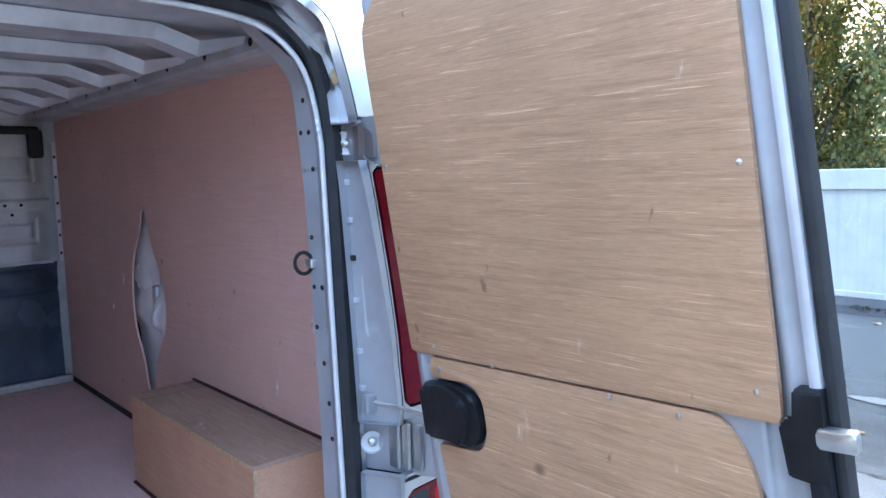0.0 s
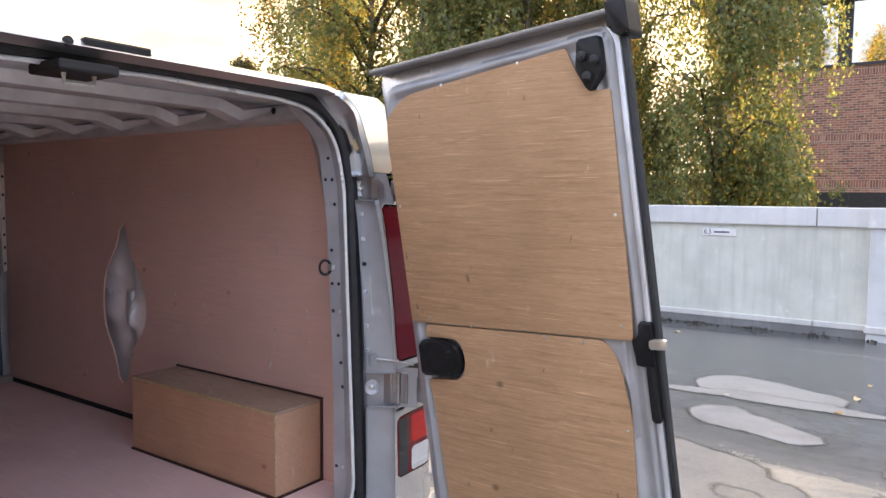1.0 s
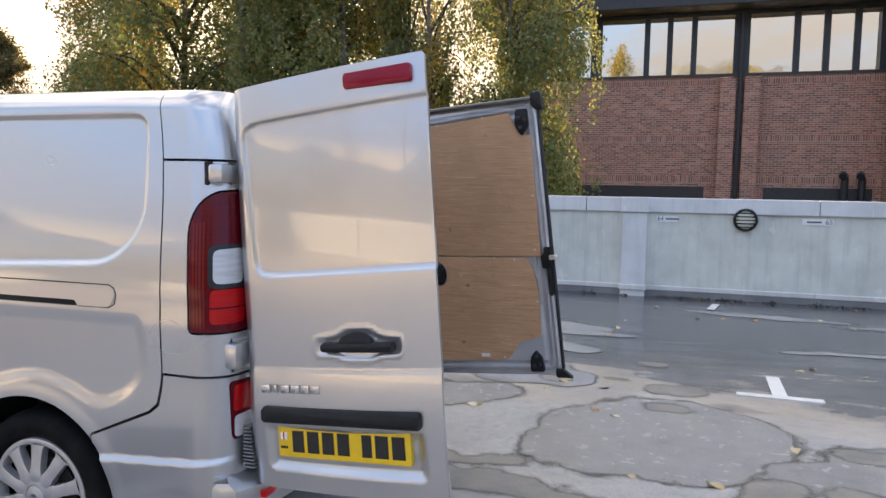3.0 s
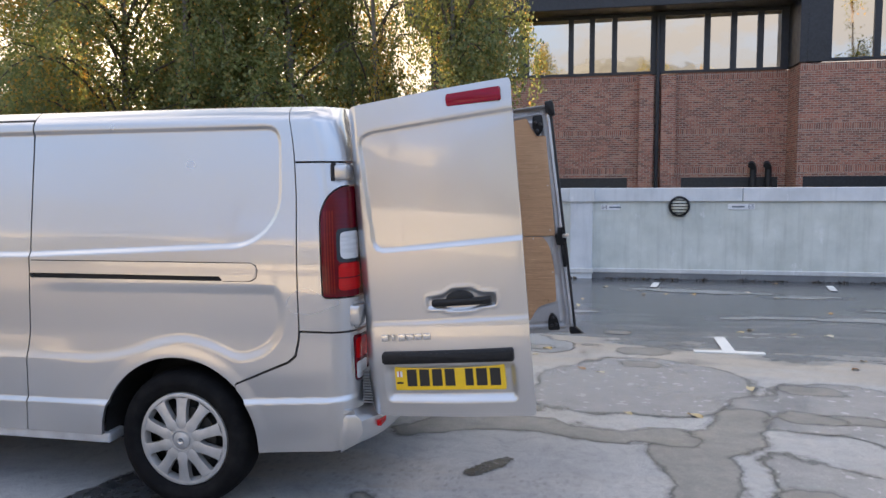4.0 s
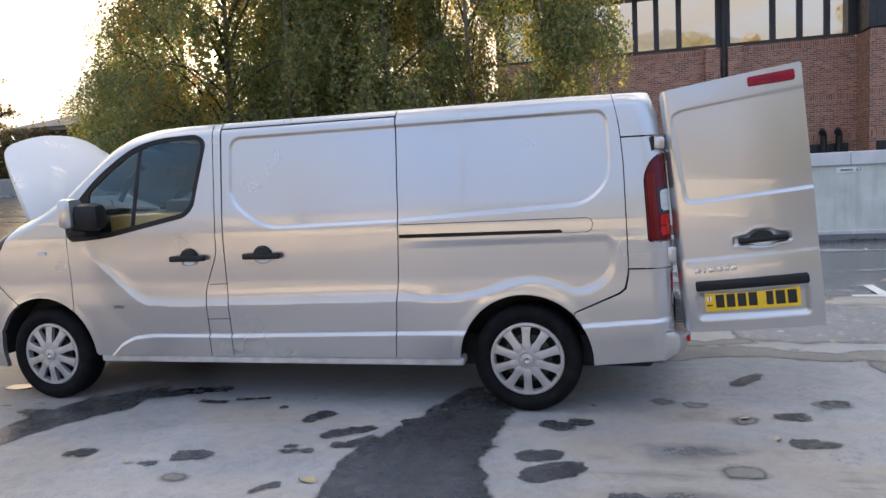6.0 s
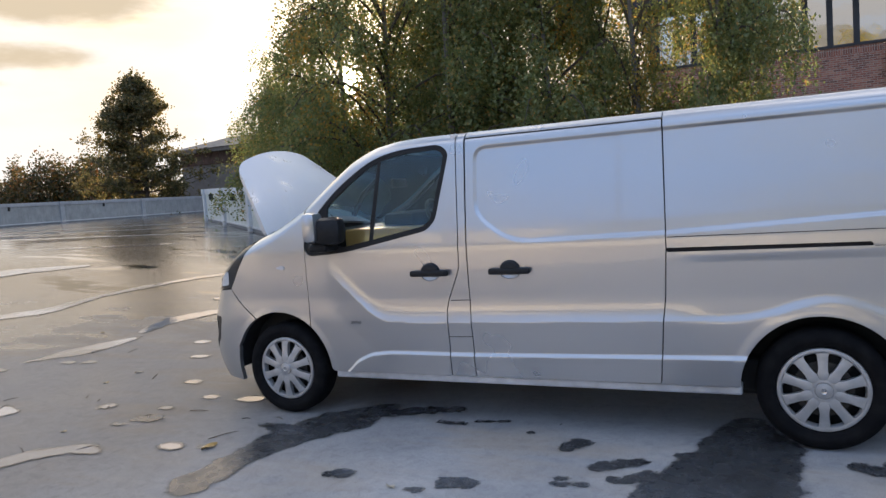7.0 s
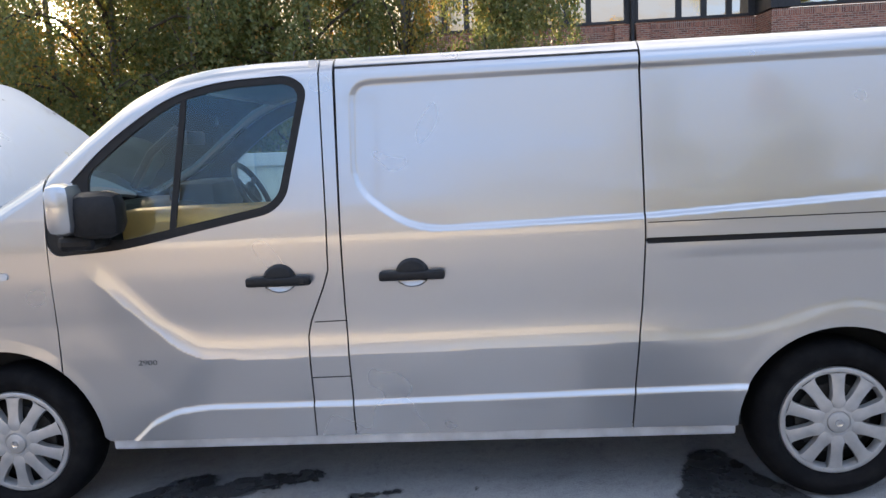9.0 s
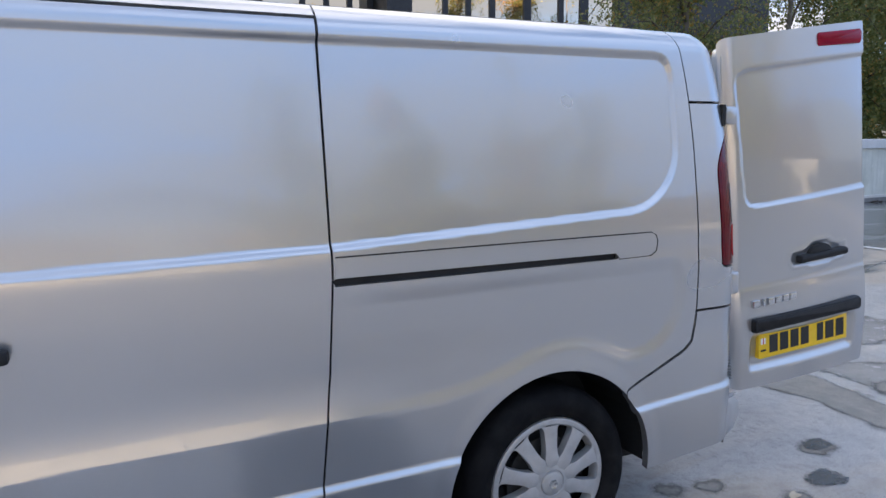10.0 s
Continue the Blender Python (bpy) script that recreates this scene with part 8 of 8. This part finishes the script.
for i, (x, y, w) in enumerate(((-4.67, -1.45, 0.06), (-4.61, -1.03, 0.055), (-3.85, -1.74, 0.10), (-3.61, -1.68, 0.04), (-4.99, -0.32, 0.08), (-4.05, -0.69, 0.11), (-5.71, 0.54, 0.10), (-6.22, 1.15, 0.1), (-5.17, -1.09, 0.05), (-7.11, 0.08, 0.09),
                               (-6.86, 0.14, 0.08), (-4.45, -0.70, 0.06), (-7.65, -0.33, 0.12), (-8.4, 4.6, 0.3), (-9.4, 7.4, 0.3), (-9.0, 6.4, 0.25), (-11.6, 8.9, 0.35), (-12.5, 9.8, 0.4), (-8.1, 3.6, 0.12), (-6.6, 2.4, 0.1))):
    puddle([(x, y, w * (0.60 if w < 0.13 else 0.9))], 110 + i, M_WATER, 0.015, 0.3)
rq = random.Random(12)
for i in range(16):
    x, y = rq.uniform(-32, -13), rq.uniform(4, 17)
    if y < 8 + (-8.7 - x) * 0.8 - 1:
        puddle([(x - 1.2, y - 1.0, 0.15), (x, y, rq.uniform(0.15, 0.4)), (x + 1.2, y + 0.9, 0.12)], 140 + i, M_WATER, 0.05)

def bay_mark(x, y, bar=0.62, stem=0.66):
    m = tagged(part("bay_mark", box((x, y - 0.045, -0.01), (x + bar, y + 0.045, 0.012), 0.001), M_PAINT), "worn white painted bay mark on the deck", "road marking", "bay marks")
    bm = bmesh.new()
    vs = [bm.verts.new(p) for p in ((x + bar * 0.42, y + 0.045, 0.012), (x + bar * 0.60, y + 0.045, 0.012), (x + bar * 0.62, y + stem, 0.012), (x + bar * 0.45, y + stem, 0.012))]
    bm.faces.new(vs)
    part("stem", bm, M_PAINT, m)


bay_mark(2.855, 2.925)
bay_mark(0.3, 2.95)
bay_mark(5.4, 2.93)
bay_mark(7.95, 2.93)


def line_mark(a, b, w):
    a, b = Vector((*a, 0)), Vector((*b, 0))
    d = (b - a).normalized()
    nn = Vector((-d.y, d.x, 0)) * w / 2
    bm = bmesh.new()
    rows = []
    for i in range(25):
        p = a + (b - a) * (i / 24)
        rows.append([bm.verts.new((q.x, q.y, float(deck_z(q.x, q.y)) + 0.012)) for q in (p - nn, p + nn)])
    for u, v in zip(rows, rows[1:]):
        bm.faces.new((u[0], v[0], v[1], u[1]))
    ob = part("bay_line", bm, M_PAINT)
    if ob.data.polygons[0].normal.z < 0:
        ob.data.flip_normals()
    tagged(ob, "worn white painted bay line on the deck", "road marking", "bay lines")


line_mark((-27, 9), (-16, 14.4), 0.12)
line_mark((-33, 10), (-19, 17.5), 0.12)
line_mark((-38, 12), (-23, 20.5), 0.12)
for x in (2.9, 5.4, 7.9):
    line_mark((x - 0.05, 7.2), (x + 0.05, 7.75), 0.1)


# ---------- wall fittings ----------
M_SIGN = make_plain("white sign plate", (0.74, 0.75, 0.76), 0.4, 0.0, 0.04, 20, 0)
M_BLUE = make_plain("grey-blue sign print", (0.10, 0.13, 0.17), 0.5, 0.0, 0.1, 20, 0)


def bay_sign(x, z, number, first, w=0.40):
    s = tagged(part("bay_sign", box((x, 8.276, z - 0.045), (x + w, 8.289, z + 0.045), 0.002), M_SIGN), "small white numbered bay sign on the concrete wall", "sign", "bay signs")
    nx = x + 0.055 if first else x + w - 0.055
    text_mesh("bay_number", number, 0.095, M_BLUE, s, pose(nx, 8.2745, z, 90, 0, 0))
    bx = x + 0.13 if first else x + 0.06
    part("sign_bar", box((bx, 8.2735, z - 0.012), (bx + 0.19, 8.2745, z + 0.012)), M_BLUE, s)


bay_sign(-0.25, 1.165, "63", True)
bay_sign(2.085, 1.175, "64", True, 0.30)
bay_sign(4.07, 1.185, "65", False)
bay_sign(6.5, 1.18, "66", False)
bay_sign(-2.6, 1.165, "62", True)


def bulkhead_light(x, z):
    root = thing("bulkhead_light", "round black bulkhead lamp with a slatted pale lens", "lamp")
    part("lamp_body", lathe([(0.0005, 0.04), (0.12, 0.04), (0.165, 0.035), (0.168, -0.02), (0.155, -0.05), (0.135, -0.055), (0.13, -0.035)], 36), M_BLACK, root, "", True)
    part("lens", lathe([(0.132, -0.03), (0.11, -0.042), (0.06, -0.05), (0.0005, -0.053)], 30), make_plain("frosted lens", (0.62, 0.63, 0.55), 0.3, 0, 0.05, 20, 0), root, "", True)
    for k in range(-2, 3):
        hw = math.sqrt(0.14 ** 2 - (k * 0.05) ** 2)
        part("slat", box((-hw, -0.062, k * 0.05 - 0.008), (hw, -0.045, k * 0.05 + 0.008), 0.004), M_BLACK, root)
    for o in root.children:
        o.location = (0, 0, 0)
    root.location = (x, 8.25, z)


bulkhead_light(3.32, 1.19)
bulkhead_light(10.6, 1.19)
# proud panel added so that its edges draw the wall's two dark streaks
tagged(part("streak_panel", box((3.215, 8.284, 0.16), (3.45, 8.292, 1.12), 0.003), M_CONC), "shallow concrete panel added under the lamp, edged like two dark streaks", "cover")
for x, y in ((-44.05, 18), (-44.85, 26), (-45.65, 34), (-22.62, 19.93), (-18.62, 16.6)):
    z = float(deck_z(x, y))
    tagged(part("wall_lamp", box((x - 0.12, y - 0.14, z + 1.0), (x + 0.12, y + 0.02, z + 1.28), 0.04), M_BLACK), "small black wall lamp on the far parapet", "lamp", "far wall lamps")

# ---------- fallen leaves ----------
M_FALLEN = Mat("fallen leaf", 0.55, 0.0, (0.4, 0.3, 0.12))
M_FALLEN.link(M_FALLEN.ramp(M_FALLEN.rnd(), [(0.0, (0.50, 0.42, 0.26)), (0.4, (0.42, 0.27, 0.07)), (0.7, (0.24, 0.12, 0.05)), (1.0, (0.55, 0.50, 0.38))]), "Base Color")
M_FALLEN = M_FALLEN.m


def leaf_shape():
    bm = bmesh.new()
    n = 9
    mid = [bm.verts.new((0, 0.05 * (2 * i / n - 1), 0.004 + 0.006 * math.sin(3 * i / n))) for i in range(n + 1)]
    for sg in (-1, 1):
        side = [bm.verts.new((sg * 0.028 * math.sin(math.pi * min(1, (i + 0.3) / n)) ** 0.8 * (1 + 0.12 * (i % 2)), 0.05 * (2 * i / n - 1), 0.008 + 0.010 * math.sin(2.5 * i / n + sg))) for i in range(n + 1)]
        for i in range(n):
            bm.faces.new((mid[i], mid[i + 1], side[i + 1], side[i]) if sg > 0 else (mid[i], side[i], side[i + 1], mid[i + 1]))
    me = bpy.data.meshes.new("fallen_leaf")
    bm.to_mesh(me)
    bm.free()
    me.materials.append(M_FALLEN)
    return me


LEAF_ME = leaf_shape()
rl = random.Random(33)
spots = [(-0.97, -2.06, 1.0), (1.24, -0.95, 0.8), (1.36, -1.25, 0.7), (2.6, 0.95, 1.0), (2.0, 2.0, 0.7), (-3.58, -1.68, 1.1), (-1.45, -0.72, 1.1), (3.1, 1.7, 1.0), (3.45, 3.9, 0.8), (0.9, 4.9, 0.7), (1.7, 0.3, 0.9), (-2.1, -1.95, 0.8)]
spots += [(rl.uniform(-1, 9), rl.uniform(0.5, 8.0), rl.uniform(0.5, 0.95)) for _ in range(60)]
spots += [(rl.uniform(-9, -4), rl.uniform(-2, 6), rl.uniform(0.5, 0.9)) for _ in range(22)]
for x, y, k in spots:
    if -4.5 < x < 1.9 and abs(y) < 0.95:
        continue
    lf = new("fallen_leaf", LEAF_ME)
    lf.matrix_basis = pose(x, y, float(deck_z(x, y)) + 0.001, rl.uniform(-8, 8), rl.uniform(-8, 8), rl.uniform(0, 360)) @ Matrix.Diagonal((k, k, k, 1))
    tagged(lf, "dry curled fallen leaf on the deck", "leaf", "fallen leaves")
lf = new("stuck_leaf", LEAF_ME)
lf.matrix_basis = pose(0.752, 0.640, 1.745, 70, 10, 40) @ Matrix.Diagonal((0.55, 0.55, 0.55, 1))
tagged(lf, "brown leaf stuck to the van's rear pillar", "leaf")

# dead leaves and moss gathered along the foot of the wall
M_LITTER = make_leaf("dead leaf litter", [(0.0, (0.012, 0.010, 0.008)), (0.6, (0.035, 0.025, 0.015)), (0.9, (0.09, 0.055, 0.02)), (1.0, (0.20, 0.13, 0.05))])


def litter():
    rng = np.random.default_rng(64)
    pts, x = [], -6.0
    while x < 16:
        w, h = rng.uniform(0.06, 0.32), rng.uniform(0.006, 0.022)
        n = int(260 * w)
        u = rng.normal(0, 0.5, (n, 2))
        pts.append(np.column_stack([x + w * u[:, 0], 8.20 - np.abs(u[:, 1]) * 0.09, 0.012 + h * np.exp(-2 * u[:, 0] ** 2) * rng.uniform(0, 1, n)]))
        x += w + rng.uniform(0.02, 0.55)
    ob = new("leaf_litter", leaf_mesh("leaf_litter", np.concatenate(pts), 0.03, rng, M_LITTER, 0.3))
    return tagged(ob, "dark dead leaves gathered along the foot of the wall", "leaf litter", kind="stuff")


litter()

# twigs and small grit near the front wheel
M_TWIG = make_plain("dry twig", (0.10, 0.075, 0.05), 0.8, 0.0, 0.3, 60, 0)
for i in range(26):
    x, y, a, l = rl.uniform(-7.5, -3.3), rl.uniform(-2.6, 1.5), rl.uniform(0, 3.14), rl.uniform(0.03, 0.11)
    if x > -4.5 and abs(y) < 1.0:
        continue
    z = float(deck_z(x, y)) + 0.005
    dx, dy = math.cos(a) * l, math.sin(a) * l
    tw = part("twig", tube([(x - dx, y - dy, z), (x, y + 0.008, z + 0.004), (x + dx * 0.9, y + dy, z)], [0.0035, 0.003, 0.0015], 5), M_TWIG)
    tagged(tw, "thin dry twig lying on the deck", "twig", "twigs")
